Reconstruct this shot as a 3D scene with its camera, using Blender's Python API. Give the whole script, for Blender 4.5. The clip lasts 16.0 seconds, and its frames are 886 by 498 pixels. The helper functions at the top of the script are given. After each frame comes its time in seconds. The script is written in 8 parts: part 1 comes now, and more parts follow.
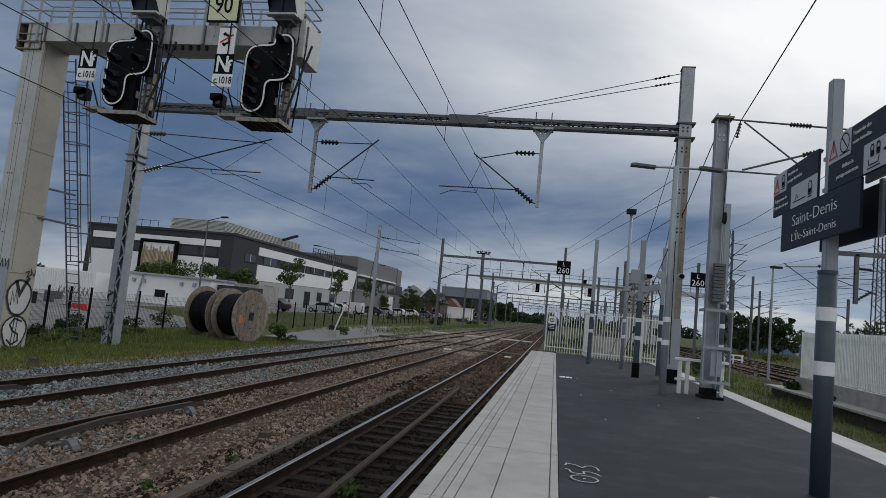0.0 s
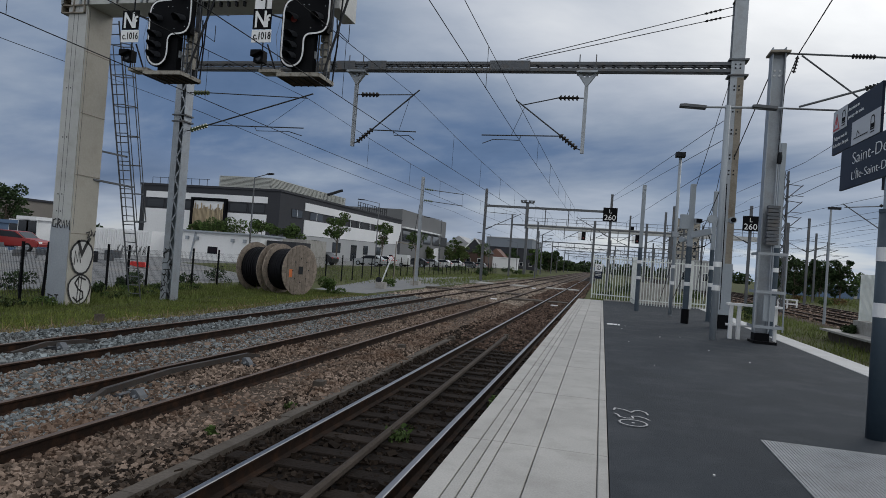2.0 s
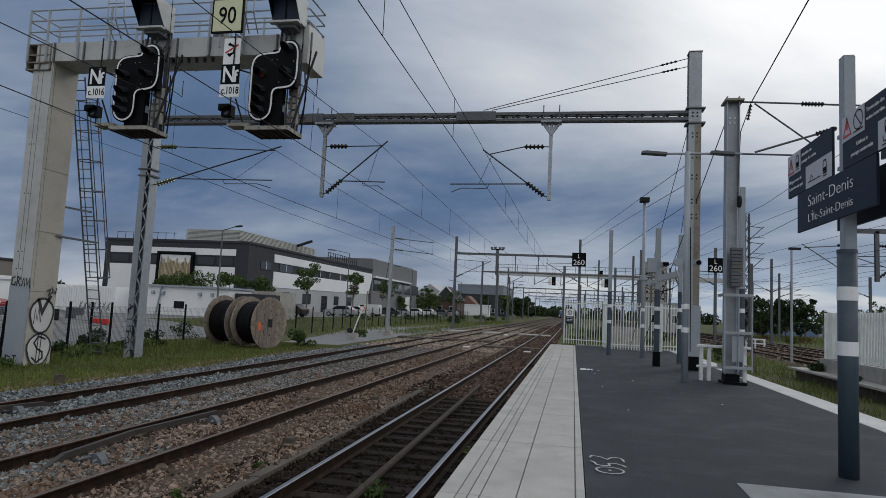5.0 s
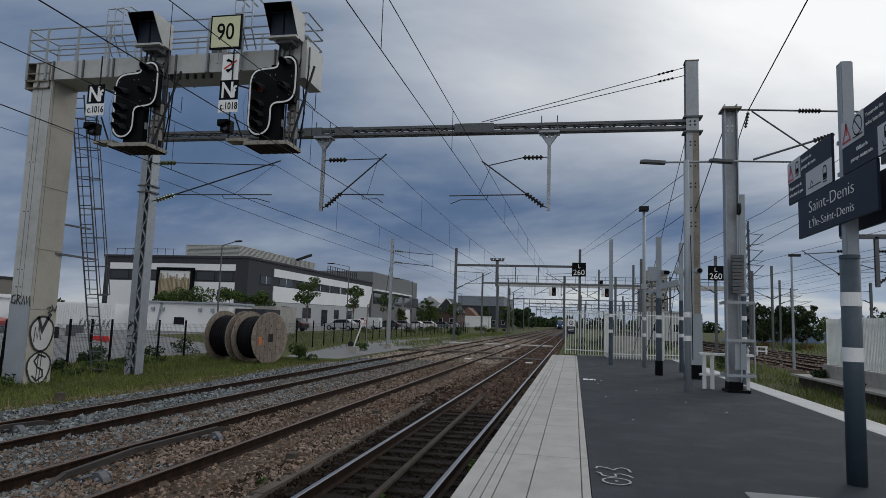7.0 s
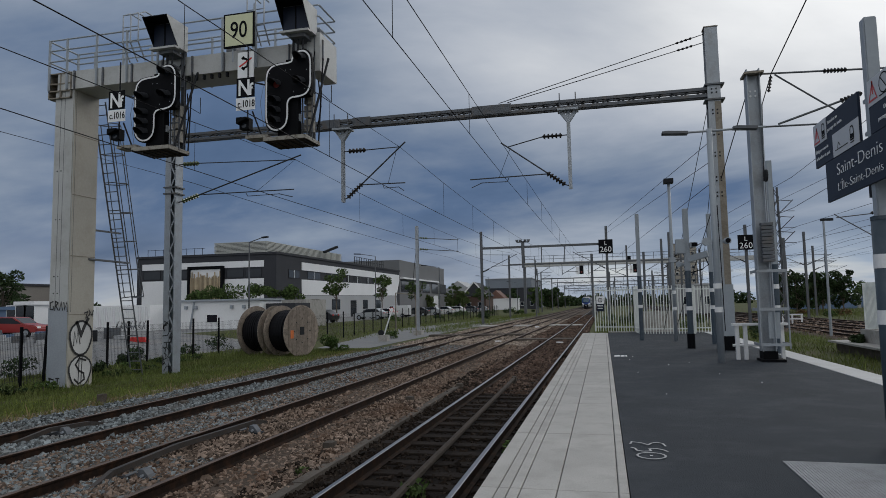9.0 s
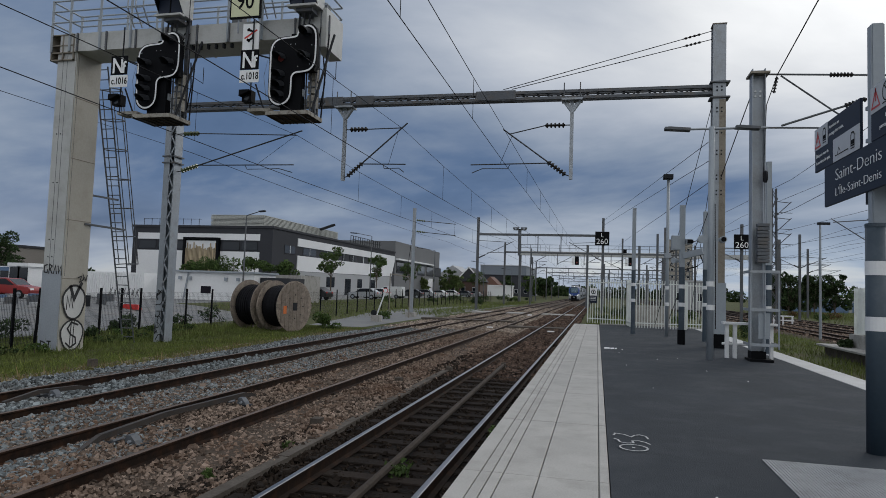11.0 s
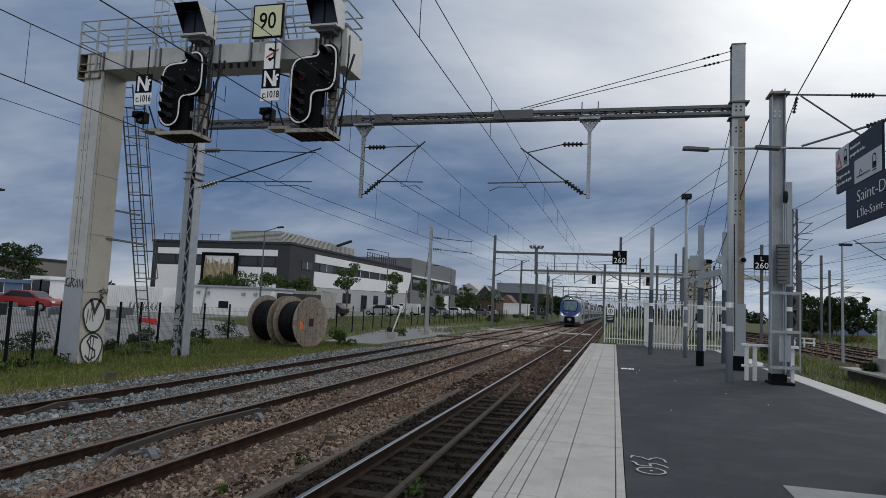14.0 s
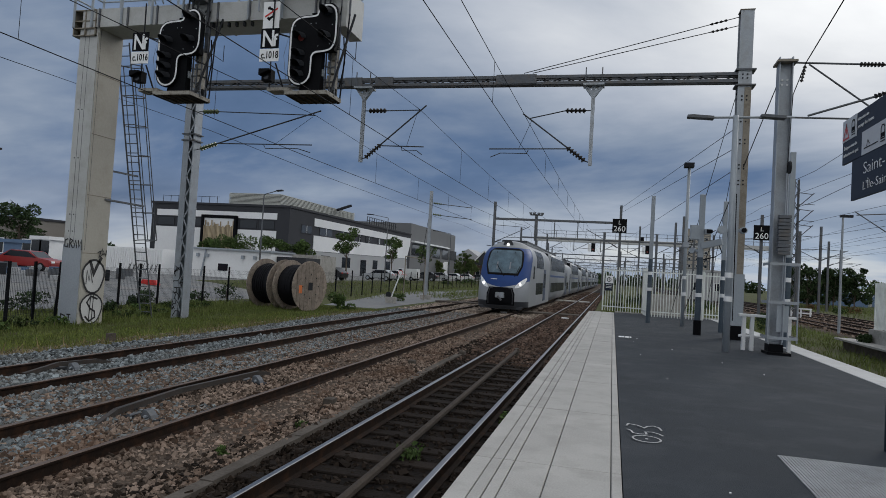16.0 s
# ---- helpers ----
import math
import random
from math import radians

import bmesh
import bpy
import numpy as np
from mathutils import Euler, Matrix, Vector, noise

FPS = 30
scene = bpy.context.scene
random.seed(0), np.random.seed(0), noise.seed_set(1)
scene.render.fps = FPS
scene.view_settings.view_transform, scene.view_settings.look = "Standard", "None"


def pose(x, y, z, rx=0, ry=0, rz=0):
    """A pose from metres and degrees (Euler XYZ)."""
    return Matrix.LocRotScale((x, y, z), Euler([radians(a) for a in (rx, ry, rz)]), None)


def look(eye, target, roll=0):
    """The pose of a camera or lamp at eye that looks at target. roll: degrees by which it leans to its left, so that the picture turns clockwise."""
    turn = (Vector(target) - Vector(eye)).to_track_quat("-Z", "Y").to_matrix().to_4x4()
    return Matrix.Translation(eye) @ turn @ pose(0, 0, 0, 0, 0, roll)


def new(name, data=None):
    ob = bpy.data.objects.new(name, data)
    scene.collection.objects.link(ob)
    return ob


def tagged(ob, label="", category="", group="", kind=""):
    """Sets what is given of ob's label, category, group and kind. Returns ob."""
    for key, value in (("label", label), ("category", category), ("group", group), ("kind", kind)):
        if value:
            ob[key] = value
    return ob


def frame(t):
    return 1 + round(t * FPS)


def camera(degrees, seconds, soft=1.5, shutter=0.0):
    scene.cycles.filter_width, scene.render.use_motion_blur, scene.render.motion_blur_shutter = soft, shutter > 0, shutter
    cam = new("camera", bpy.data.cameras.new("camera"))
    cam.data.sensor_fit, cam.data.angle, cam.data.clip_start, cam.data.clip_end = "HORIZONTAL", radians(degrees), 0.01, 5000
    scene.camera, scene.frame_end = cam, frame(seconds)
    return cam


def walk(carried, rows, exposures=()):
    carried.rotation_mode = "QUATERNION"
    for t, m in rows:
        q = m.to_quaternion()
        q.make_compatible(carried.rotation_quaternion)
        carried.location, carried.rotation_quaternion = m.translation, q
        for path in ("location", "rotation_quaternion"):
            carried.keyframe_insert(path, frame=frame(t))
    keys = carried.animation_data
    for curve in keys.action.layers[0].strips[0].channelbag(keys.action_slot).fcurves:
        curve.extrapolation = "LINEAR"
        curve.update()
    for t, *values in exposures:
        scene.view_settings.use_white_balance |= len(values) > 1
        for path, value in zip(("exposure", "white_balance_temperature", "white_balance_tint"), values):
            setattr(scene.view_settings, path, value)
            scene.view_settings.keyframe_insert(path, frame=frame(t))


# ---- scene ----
cam = camera(68.4, 16.0, soft=0.7)
PATH = [
    (0, (0.006, 0.038, 1.589), (-0.349, 1.997, 1.779), 5.5),
    (0.5, (0.015, 0.025, 1.589), (-0.36, 1.984, 1.742), 3.8),
    (1, (0.02, 0.028, 1.592), (-0.365, 1.983, 1.764), 3.3),
    (1.5, (0.009, 0.019, 1.577), (-0.415, 1.971, 1.678), 4.6),
    (2, (0.005, 0.031, 1.577), (-0.472, 1.974, 1.606), 4.2),
    (2.5, (0.01, 0.028, 1.58), (-0.492, 1.962, 1.67), 2.6),
    (3, (0.01, 0.0, 1.605), (-0.379, 1.952, 1.796), 1.4),
    (3.5, (0.01, 0.024, 1.602), (-0.442, 1.97, 1.706), 0.8),
    (3.7, (0.013, 0.019, 1.599), (-0.443, 1.961, 1.74), 1.0),
    (5.8, (0.002, 0.039, 1.583), (-0.352, 1.995, 1.806), 4.1),
    (6, (-0.013, 0.002, 1.569), (-0.41, 1.941, 1.852), 5.8),
    (6.5, (-0.025, -0.002, 1.586), (-0.384, 1.949, 1.841), 4.8),
    (7, (-0.018, 0.04, 1.588), (-0.414, 1.988, 1.806), 1.9),
    (7.5, (0.019, 0.057, 1.588), (-0.313, 2.019, 1.782), -1.3),
    (8, (0.01, 0.045, 1.585), (-0.366, 2.003, 1.739), 0.6),
    (8.5, (0.022, 0.049, 1.587), (-0.349, 2.008, 1.746), -0.1),
    (9, (0.014, 0.033, 1.585), (-0.458, 1.969, 1.757), -1.1),
    (9.2, (0.022, 0.047, 1.594), (-0.446, 1.986, 1.743), 0.2),
    (11.3, (0.031, -0.003, 1.588), (-0.444, 1.936, 1.708), 2.3),
    (11.5, (0.032, -0.009, 1.595), (-0.452, 1.927, 1.726), 2.6),
    (12, (0.035, -0.009, 1.593), (-0.418, 1.931, 1.768), 2.4),
    (12.5, (0.041, -0.006, 1.59), (-0.446, 1.925, 1.77), 1.8),
    (13, (0.038, -0.008, 1.589), (-0.445, 1.925, 1.755), 2.6),
    (13.5, (0.039, -0.003, 1.595), (-0.4, 1.942, 1.752), 3.0),
    (14, (0.028, -0.012, 1.597), (-0.484, 1.914, 1.77), 2.6),
    (14.5, (0.032, 0.007, 1.596), (-0.437, 1.943, 1.773), 2.2),
    (15, (0.024, 0.009, 1.598), (-0.424, 1.95, 1.783), 2.7),
    (15.5, (0.017, 0.01, 1.595), (-0.465, 1.941, 1.796), 3.6),
    (16, (0.009, 0.048, 1.612), (-0.498, 1.981, 1.68), 3.4),
]
# the phone's automatic exposure drifts a little
walk(cam, [(t, look(e, g, r)) for t, e, g, r in PATH],
     [(t, e, 6160, 10) for t, e in ((0, -0.12), (2, 0.04), (3.7, 0.03), (6, -0.12), (7.5, -0.13), (9, -0.17), (11.5, 0.03), (12.5, 0.08), (15.5, 0.08), (16, 0.0))])

# ---- world, sun ----
world = bpy.data.worlds.new("sky")
scene.world = world
world.use_nodes = True
SUN_EL, SUN_AZ = 30, 32          # degrees: height, and bearing to the right of the tracks' run


def build_sky():
    nt = world.node_tree
    nt.nodes.clear()
    N = lambda k: nt.nodes.new(k)
    L = nt.links.new
    out, bg = N("ShaderNodeOutputWorld"), N("ShaderNodeBackground")
    sky = N("ShaderNodeTexSky")
    sky.sky_type, sky.sun_disc = "NISHITA", False
    sky.sun_elevation, sky.sun_rotation = radians(SUN_EL), radians(SUN_AZ)
    gain = N("ShaderNodeVectorMath"); gain.operation = "SCALE"; gain.inputs["Scale"].default_value = 0.11
    L(sky.outputs[0], gain.inputs[0])
    co = N("ShaderNodeTexCoord")
    sep = N("ShaderNodeSeparateXYZ"); L(co.outputs["Generated"], sep.inputs[0])
    # flat cloud deck: direction divided by its height
    h = N("ShaderNodeMath"); h.operation = "MAXIMUM"; h.inputs[1].default_value = 0.0; L(sep.outputs[2], h.inputs[0])
    h2 = N("ShaderNodeMath"); h2.inputs[1].default_value = 0.24; L(h.outputs[0], h2.inputs[0])
    dv = N("ShaderNodeVectorMath"); dv.operation = "DIVIDE"
    cmb = N("ShaderNodeCombineXYZ")
    for k in range(3):
        L(h2.outputs[0], cmb.inputs[k])
    L(co.outputs["Generated"], dv.inputs[0]); L(cmb.outputs[0], dv.inputs[1])
    mp = N("ShaderNodeMapping"); mp.inputs["Scale"].default_value = (0.62, 0.95, 0.0); mp.inputs["Location"].default_value = (3.1, 1.7, 0)
    mp.inputs["Rotation"].default_value = (0, 0, 0.4)
    L(dv.outputs[0], mp.inputs[0])
    n1 = N("ShaderNodeTexNoise"); n1.inputs["Scale"].default_value = 0.9; n1.inputs["Detail"].default_value = 8; n1.inputs["Roughness"].default_value = 0.56
    n1.inputs["Distortion"].default_value = 0.35
    L(mp.outputs[0], n1.inputs["Vector"])
    n2 = N("ShaderNodeTexNoise"); n2.inputs["Scale"].default_value = 1.5; n2.inputs["Detail"].default_value = 4
    L(mp.outputs[0], n2.inputs["Vector"])
    # glow of the veiled sun
    sd = Vector((math.sin(radians(SUN_AZ)) * math.cos(radians(SUN_EL)), math.cos(radians(SUN_AZ)) * math.cos(radians(SUN_EL)), math.sin(radians(SUN_EL))))
    nrm = N("ShaderNodeVectorMath"); nrm.operation = "NORMALIZE"; L(co.outputs["Generated"], nrm.inputs[0])
    dot = N("ShaderNodeVectorMath"); dot.operation = "DOT_PRODUCT"; dot.inputs[1].default_value = sd
    L(nrm.outputs[0], dot.inputs[0])
    glow = N("ShaderNodeMapRange"); glow.interpolation_type = "SMOOTHSTEP"
    glow.inputs[1].default_value, glow.inputs[2].default_value = 0.84, 1.0
    L(dot.outputs["Value"], glow.inputs[0])
    low = N("ShaderNodeMapRange"); low.interpolation_type = "SMOOTHSTEP"
    low.inputs[1].default_value, low.inputs[2].default_value, low.inputs[3].default_value = 0.05, 0.36, 0.66
    L(sep.outputs[2], low.inputs[0])
    gl = N("ShaderNodeMath"); gl.operation = "MULTIPLY"; L(glow.outputs[0], gl.inputs[0]); L(low.outputs[0], gl.inputs[1])
    # thickness of the cloud: noise, thinner towards the sun and overhead
    m1 = N("ShaderNodeMath"); m1.operation = "MULTIPLY_ADD"; m1.inputs[1].default_value = 0.42; L(n2.outputs[0], m1.inputs[0])
    n1c = N("ShaderNodeMapRange"); n1c.clamp = False
    n1c.inputs[1].default_value, n1c.inputs[2].default_value, n1c.inputs[3].default_value, n1c.inputs[4].default_value = 0.3, 0.7, 0.235, 0.765
    L(n1.outputs[0], n1c.inputs[0]); L(n1c.outputs[0], m1.inputs[2])
    m2 = N("ShaderNodeMath"); m2.operation = "MULTIPLY_ADD"; m2.inputs[1].default_value = 0.52; L(gl.outputs[0], m2.inputs[0]); L(m1.outputs[0], m2.inputs[2])
    up = N("ShaderNodeMapRange"); up.interpolation_type = "SMOOTHSTEP"
    up.inputs[1].default_value, up.inputs[2].default_value, up.inputs[4].default_value = 0.17, 0.46, 0.35
    L(sep.outputs[2], up.inputs[0])
    # the pale overhead deck ends towards the verge
    side = N("ShaderNodeMapRange"); side.interpolation_type = "SMOOTHSTEP"
    side.inputs[1].default_value, side.inputs[2].default_value, side.inputs[3].default_value = -0.80, -0.18, 0.35
    L(sep.outputs[0], side.inputs[0])
    us = N("ShaderNodeMath"); us.operation = "MULTIPLY"; L(up.outputs[0], us.inputs[0]); L(side.outputs[0], us.inputs[1])
    ma = N("ShaderNodeMath"); L(m2.outputs[0], ma.inputs[0]); L(us.outputs[0], ma.inputs[1])
    # thick rain cloud low over the warehouse
    rd = N("ShaderNodeVectorMath"); rd.operation = "DOT_PRODUCT"
    rd.inputs[1].default_value = (math.sin(radians(-25)) * math.cos(radians(9)), math.cos(radians(-25)) * math.cos(radians(9)), math.sin(radians(9)))
    L(nrm.outputs[0], rd.inputs[0])
    rain = N("ShaderNodeMapRange"); rain.interpolation_type = "SMOOTHSTEP"
    rain.inputs[1].default_value, rain.inputs[2].default_value, rain.inputs[4].default_value = 0.92, 0.998, -0.22
    L(rd.outputs["Value"], rain.inputs[0])
    mb = N("ShaderNodeMath"); L(ma.outputs[0], mb.inputs[0]); L(rain.outputs[0], mb.inputs[1])
    # the deck thins out towards the sun's side
    east = N("ShaderNodeMapRange"); east.interpolation_type = "SMOOTHSTEP"
    east.inputs[1].default_value, east.inputs[2].default_value, east.inputs[4].default_value = -0.34, 0.16, 0.20
    L(sep.outputs[0], east.inputs[0])
    m3 = N("ShaderNodeMath"); L(mb.outputs[0], m3.inputs[0]); L(east.outputs[0], m3.inputs[1])
    # the dark bank lies ahead over the verge; the sky is paler the other way
    bank = N("ShaderNodeMapRange"); bank.interpolation_type = "SMOOTHSTEP"
    bank.inputs[1].default_value, bank.inputs[2].default_value, bank.inputs[4].default_value = 0.45, -0.75, 0.30
    L(sep.outputs[1], bank.inputs[0])
    m4 = N("ShaderNodeMath"); L(m3.outputs[0], m4.inputs[0]); L(bank.outputs[0], m4.inputs[1]); m3 = m4
    ramp = N("ShaderNodeValToRGB")
    r = ramp.color_ramp
    r.elements[0].position, r.elements[0].color = 0.02, (0.064, 0.110, 0.198, 1)
    r.elements[1].position, r.elements[1].color = 1.0, (1.05, 1.03, 0.99, 1)
    for p, c in ((0.20, (0.118, 0.176, 0.285, 1)), (0.34, (0.255, 0.305, 0.385, 1)), (0.52, (0.47, 0.50, 0.55, 1)), (0.76, (0.76, 0.76, 0.755, 1))):
        e = r.elements.new(p); e.color = c
    sc = N("ShaderNodeMapRange"); sc.inputs[1].default_value, sc.inputs[2].default_value = 0.40, 1.58; L(m3.outputs[0], sc.inputs[0])
    L(sc.outputs[0], ramp.inputs[0])
    # paler band at the horizon, with gaps through which the clear sky shows
    hz = N("ShaderNodeMapRange"); hz.interpolation_type = "SMOOTHSTEP"
    hz.inputs[1].default_value, hz.inputs[2].default_value = 0.15, 0.0
    L(sep.outputs[2], hz.inputs[0])
    band = N("ShaderNodeMath"); band.operation = "MULTIPLY"; L(hz.outputs[0], band.inputs[0])
    bn = N("ShaderNodeMapRange"); bn.inputs[1].default_value, bn.inputs[2].default_value = 0.25, 0.75
    L(n2.outputs[0], bn.inputs[0]); L(bn.outputs[0], band.inputs[1])
    mixh = N("ShaderNodeMix"); mixh.data_type = "RGBA"
    hx = N("ShaderNodeMapRange"); hx.inputs[1].default_value, hx.inputs[2].default_value = -0.12, 0.22
    L(sep.outputs[0], hx.inputs[0])
    hc = N("ShaderNodeMix"); hc.data_type = "RGBA"
    hc.inputs[6].default_value, hc.inputs[7].default_value = (0.56, 0.585, 0.61, 1), (0.29, 0.39, 0.51, 1)
    L(hx.outputs[0], hc.inputs[0]); L(hc.outputs[2], mixh.inputs[7])
    L(band.outputs[0], mixh.inputs[0]); L(ramp.outputs[0], mixh.inputs[6])
    gap = N("ShaderNodeMapRange"); gap.inputs[1].default_value, gap.inputs[2].default_value = 0.56, 0.70; gap.inputs[4].default_value = 0.30
    L(n2.outputs[0], gap.inputs[0])
    gm = N("ShaderNodeMath"); gm.operation = "MULTIPLY"; L(gap.outputs[0], gm.inputs[0]); L(hz.outputs[0], gm.inputs[1])
    mixs = N("ShaderNodeMix"); mixs.data_type = "RGBA"
    L(gm.outputs[0], mixs.inputs[0]); L(mixh.outputs[2], mixs.inputs[6]); L(gain.outputs[0], mixs.inputs[7])
    L(mixs.outputs[2], bg.inputs[0])
    bg.inputs[1].default_value = 1.0
    L(bg.outputs[0], out.inputs[0])


build_sky()
sun = new("sun", bpy.data.lights.new("sun", "SUN"))
sun.data.energy, sun.data.angle, sun.data.color = 0.5, radians(18), (1.0, 0.95, 0.88)
sun.matrix_world = look((0, 0, 0), (-math.sin(radians(SUN_AZ)), -math.cos(radians(SUN_AZ)), -math.tan(radians(SUN_EL))))

# ---- materials ----
MATS = {}


def mat(name, col, rough=0.7, metal=0.0, var=0.25, big=1.5, small=30.0, bump=0.15, spec=0.5, dirt=None, dirt_amt=0.0, island=0.0, rand=0.0, emit=0.0):
    """Base colour varied by a broad and a fine noise; fine bump; optional stains of a second colour."""
    if name in MATS:
        return MATS[name]
    m = bpy.data.materials.new(name)
    m.use_nodes = True
    nt = m.node_tree
    N, L = nt.nodes.new, nt.links.new
    b = nt.nodes["Principled BSDF"]
    b.inputs["Roughness"].default_value, b.inputs["Metallic"].default_value = rough, metal
    b.inputs["Specular IOR Level"].default_value = spec
    co = N("ShaderNodeNewGeometry")
    nb, ns = N("ShaderNodeTexNoise"), N("ShaderNodeTexNoise")
    nb.inputs["Scale"].default_value, ns.inputs["Scale"].default_value = big, small
    nb.inputs["Detail"].default_value, ns.inputs["Detail"].default_value = 4, 3
    L(co.outputs["Position"], nb.inputs["Vector"]); L(co.outputs["Position"], ns.inputs["Vector"])
    add = N("ShaderNodeMath"); L(nb.outputs[0], add.inputs[0]); L(ns.outputs[0], add.inputs[1])
    mr = N("ShaderNodeMapRange"); mr.inputs[1].default_value, mr.inputs[2].default_value = 0.6, 1.4
    mr.inputs[3].default_value, mr.inputs[4].default_value = 1 - var, 1 + var
    L(add.outputs[0], mr.inputs[0])
    fac = mr.outputs[0]
    if island or rand:
        if island:
            rnd, amt = co.outputs["Random Per Island"], island
        else:
            oi = N("ShaderNodeObjectInfo"); rnd, amt = oi.outputs["Random"], rand
        r2 = N("ShaderNodeMapRange"); r2.inputs[3].default_value, r2.inputs[4].default_value = 1 - amt, 1 + amt
        L(rnd, r2.inputs[0])
        mu = N("ShaderNodeMath"); mu.operation = "MULTIPLY"; L(fac, mu.inputs[0]); L(r2.outputs[0], mu.inputs[1])
        fac = mu.outputs[0]
    sc = N("ShaderNodeVectorMath"); sc.operation = "SCALE"; sc.inputs[0].default_value = col
    L(fac, sc.inputs["Scale"])
    last = sc.outputs[0]
    if dirt:
        nd = N("ShaderNodeTexNoise"); nd.inputs["Scale"].default_value = big * 2.3; nd.inputs["Detail"].default_value = 7; nd.inputs["Roughness"].default_value = 0.65
        L(co.outputs["Position"], nd.inputs["Vector"])
        dr = N("ShaderNodeMapRange"); dr.inputs[1].default_value, dr.inputs[2].default_value = 0.48, 0.68; dr.inputs[4].default_value = dirt_amt
        L(nd.outputs[0], dr.inputs[0])
        mx = N("ShaderNodeMix"); mx.data_type = "RGBA"; mx.inputs[7].default_value = (*dirt, 1)
        L(dr.outputs[0], mx.inputs[0]); L(last, mx.inputs[6]); last = mx.outputs[2]
    L(last, b.inputs["Base Color"])
    if bump:
        bp = N("ShaderNodeBump"); bp.inputs["Strength"].default_value = bump; bp.inputs["Distance"].default_value = 0.02
        L(ns.outputs[0], bp.inputs["Height"]); L(bp.outputs[0], b.inputs["Normal"])
    if emit:
        b.inputs["Emission Color"].default_value = (*col, 1)
        b.inputs["Emission Strength"].default_value = emit
    MATS[name] = m
    return m


ASPHALT = mat("asphalt", (0.033, 0.039, 0.047), 0.9, var=0.25, big=0.5, small=90, bump=0.4, dirt=(0.070, 0.076, 0.085), dirt_amt=0.5, spec=0.25)
SLAB = mat("edge_concrete", (0.40, 0.39, 0.37), 0.85, var=0.17, big=1.2, small=60, bump=0.2, dirt=(0.30, 0.29, 0.27), dirt_amt=0.6, rand=0.06)
JOINT = mat("joint", (0.17, 0.17, 0.165), 0.9)
CONCRETE = mat("concrete", (0.34, 0.33, 0.31), 0.85, var=0.2, big=1.0, small=25, bump=0.3, dirt=(0.16, 0.15, 0.13), dirt_amt=0.6)
BALLAST = mat("ballast_stone", (0.178, 0.136, 0.108), 0.9, var=0.35, big=0.35, small=40, bump=0.4, dirt=(0.120, 0.066, 0.040), dirt_amt=0.65, island=0.85, spec=0.12)
PALEBALLAST = mat("dry_ballast_stone", (0.27, 0.225, 0.185), 0.9, var=0.3, big=0.2, small=30, bump=0.3, dirt=(0.17, 0.125, 0.095), dirt_amt=0.6, island=0.7, spec=0.12)
RUSTBALLAST = mat("rust_stained_stone", (0.098, 0.068, 0.053), 0.9, var=0.35, big=0.5, small=40, bump=0.4, dirt=(0.060, 0.039, 0.029), dirt_amt=0.6, island=0.75, spec=0.12)
BALLAST_GREY = mat("ballast_grey_stone", (0.175, 0.195, 0.203), 0.9, var=0.25, big=0.5, small=40, bump=0.4, dirt=(0.15, 0.13, 0.11), dirt_amt=0.5, island=0.72, spec=0.12)
BED = mat("ballast_bed", (0.085, 0.066, 0.052), 0.95, var=0.55, big=0.5, small=14, bump=1.0, dirt=(0.085, 0.070, 0.058), dirt_amt=0.6, spec=0.12)
DARKBED = mat("oily_bed", (0.008, 0.006, 0.005), 0.95, var=0.5, big=0.8, small=18, bump=1.0, dirt=(0.020, 0.014, 0.010), dirt_amt=0.6, spec=0.12)
RUST = mat("rail_rust", (0.020, 0.013, 0.010), 0.75, metal=0.2, var=0.3, big=2, small=40, dirt=(0.085, 0.040, 0.020), dirt_amt=0.5, spec=0.12)
RAILTOP = mat("rail_head_steel", (0.30, 0.30, 0.31), 0.35, metal=1.0, var=0.12, big=3, small=60, bump=0.05)
RAILDULL = mat("rail_head_dull", (0.15, 0.11, 0.09), 0.55, metal=0.6, var=0.25, big=2, small=30)
SLEEPER = mat("sleeper_wood", (0.022, 0.017, 0.014), 0.9, var=0.4, big=2, small=35, bump=0.5, rand=0.3, spec=0.12)
GALV = mat("galvanised_steel", (0.32, 0.35, 0.385), 0.5, metal=0.4, var=0.14, big=1.5, small=25, bump=0.08, dirt=(0.24, 0.24, 0.23), dirt_amt=0.5)
GALVD = mat("weathered_galvanised_steel", (0.105, 0.115, 0.130), 0.6, metal=0.35, var=0.2, big=1.5, small=25, bump=0.1, dirt=(0.15, 0.12, 0.09), dirt_amt=0.5)
DARKSTEEL = mat("dark_steel", (0.020, 0.022, 0.026), 0.65, metal=0.1, var=0.3, spec=0.2)
GRATE = mat("rusty_grating", (0.060, 0.048, 0.038), 0.85, metal=0.1, var=0.4, big=3, small=40, dirt=(0.020, 0.017, 0.015), dirt_amt=0.8, spec=0.12)
BROWNSTEEL = mat("brown_weathered_steel", (0.25, 0.225, 0.185), 0.7, metal=0.3, var=0.2, dirt=(0.12, 0.09, 0.06), dirt_amt=0.6)
WIRE = mat("wire", (0.012, 0.012, 0.014), 0.7, metal=0.0, bump=0, spec=0.2)
ARMSTEEL = mat("dark_arm_steel", (0.045, 0.050, 0.058), 0.6, metal=0.2, var=0.2, bump=0.05)
INSUL = mat("insulator", (0.014, 0.012, 0.011), 0.4, bump=0, spec=0.25)
INSULG = mat("green_glass_insulator", (0.075, 0.10, 0.045), 0.2, bump=0)
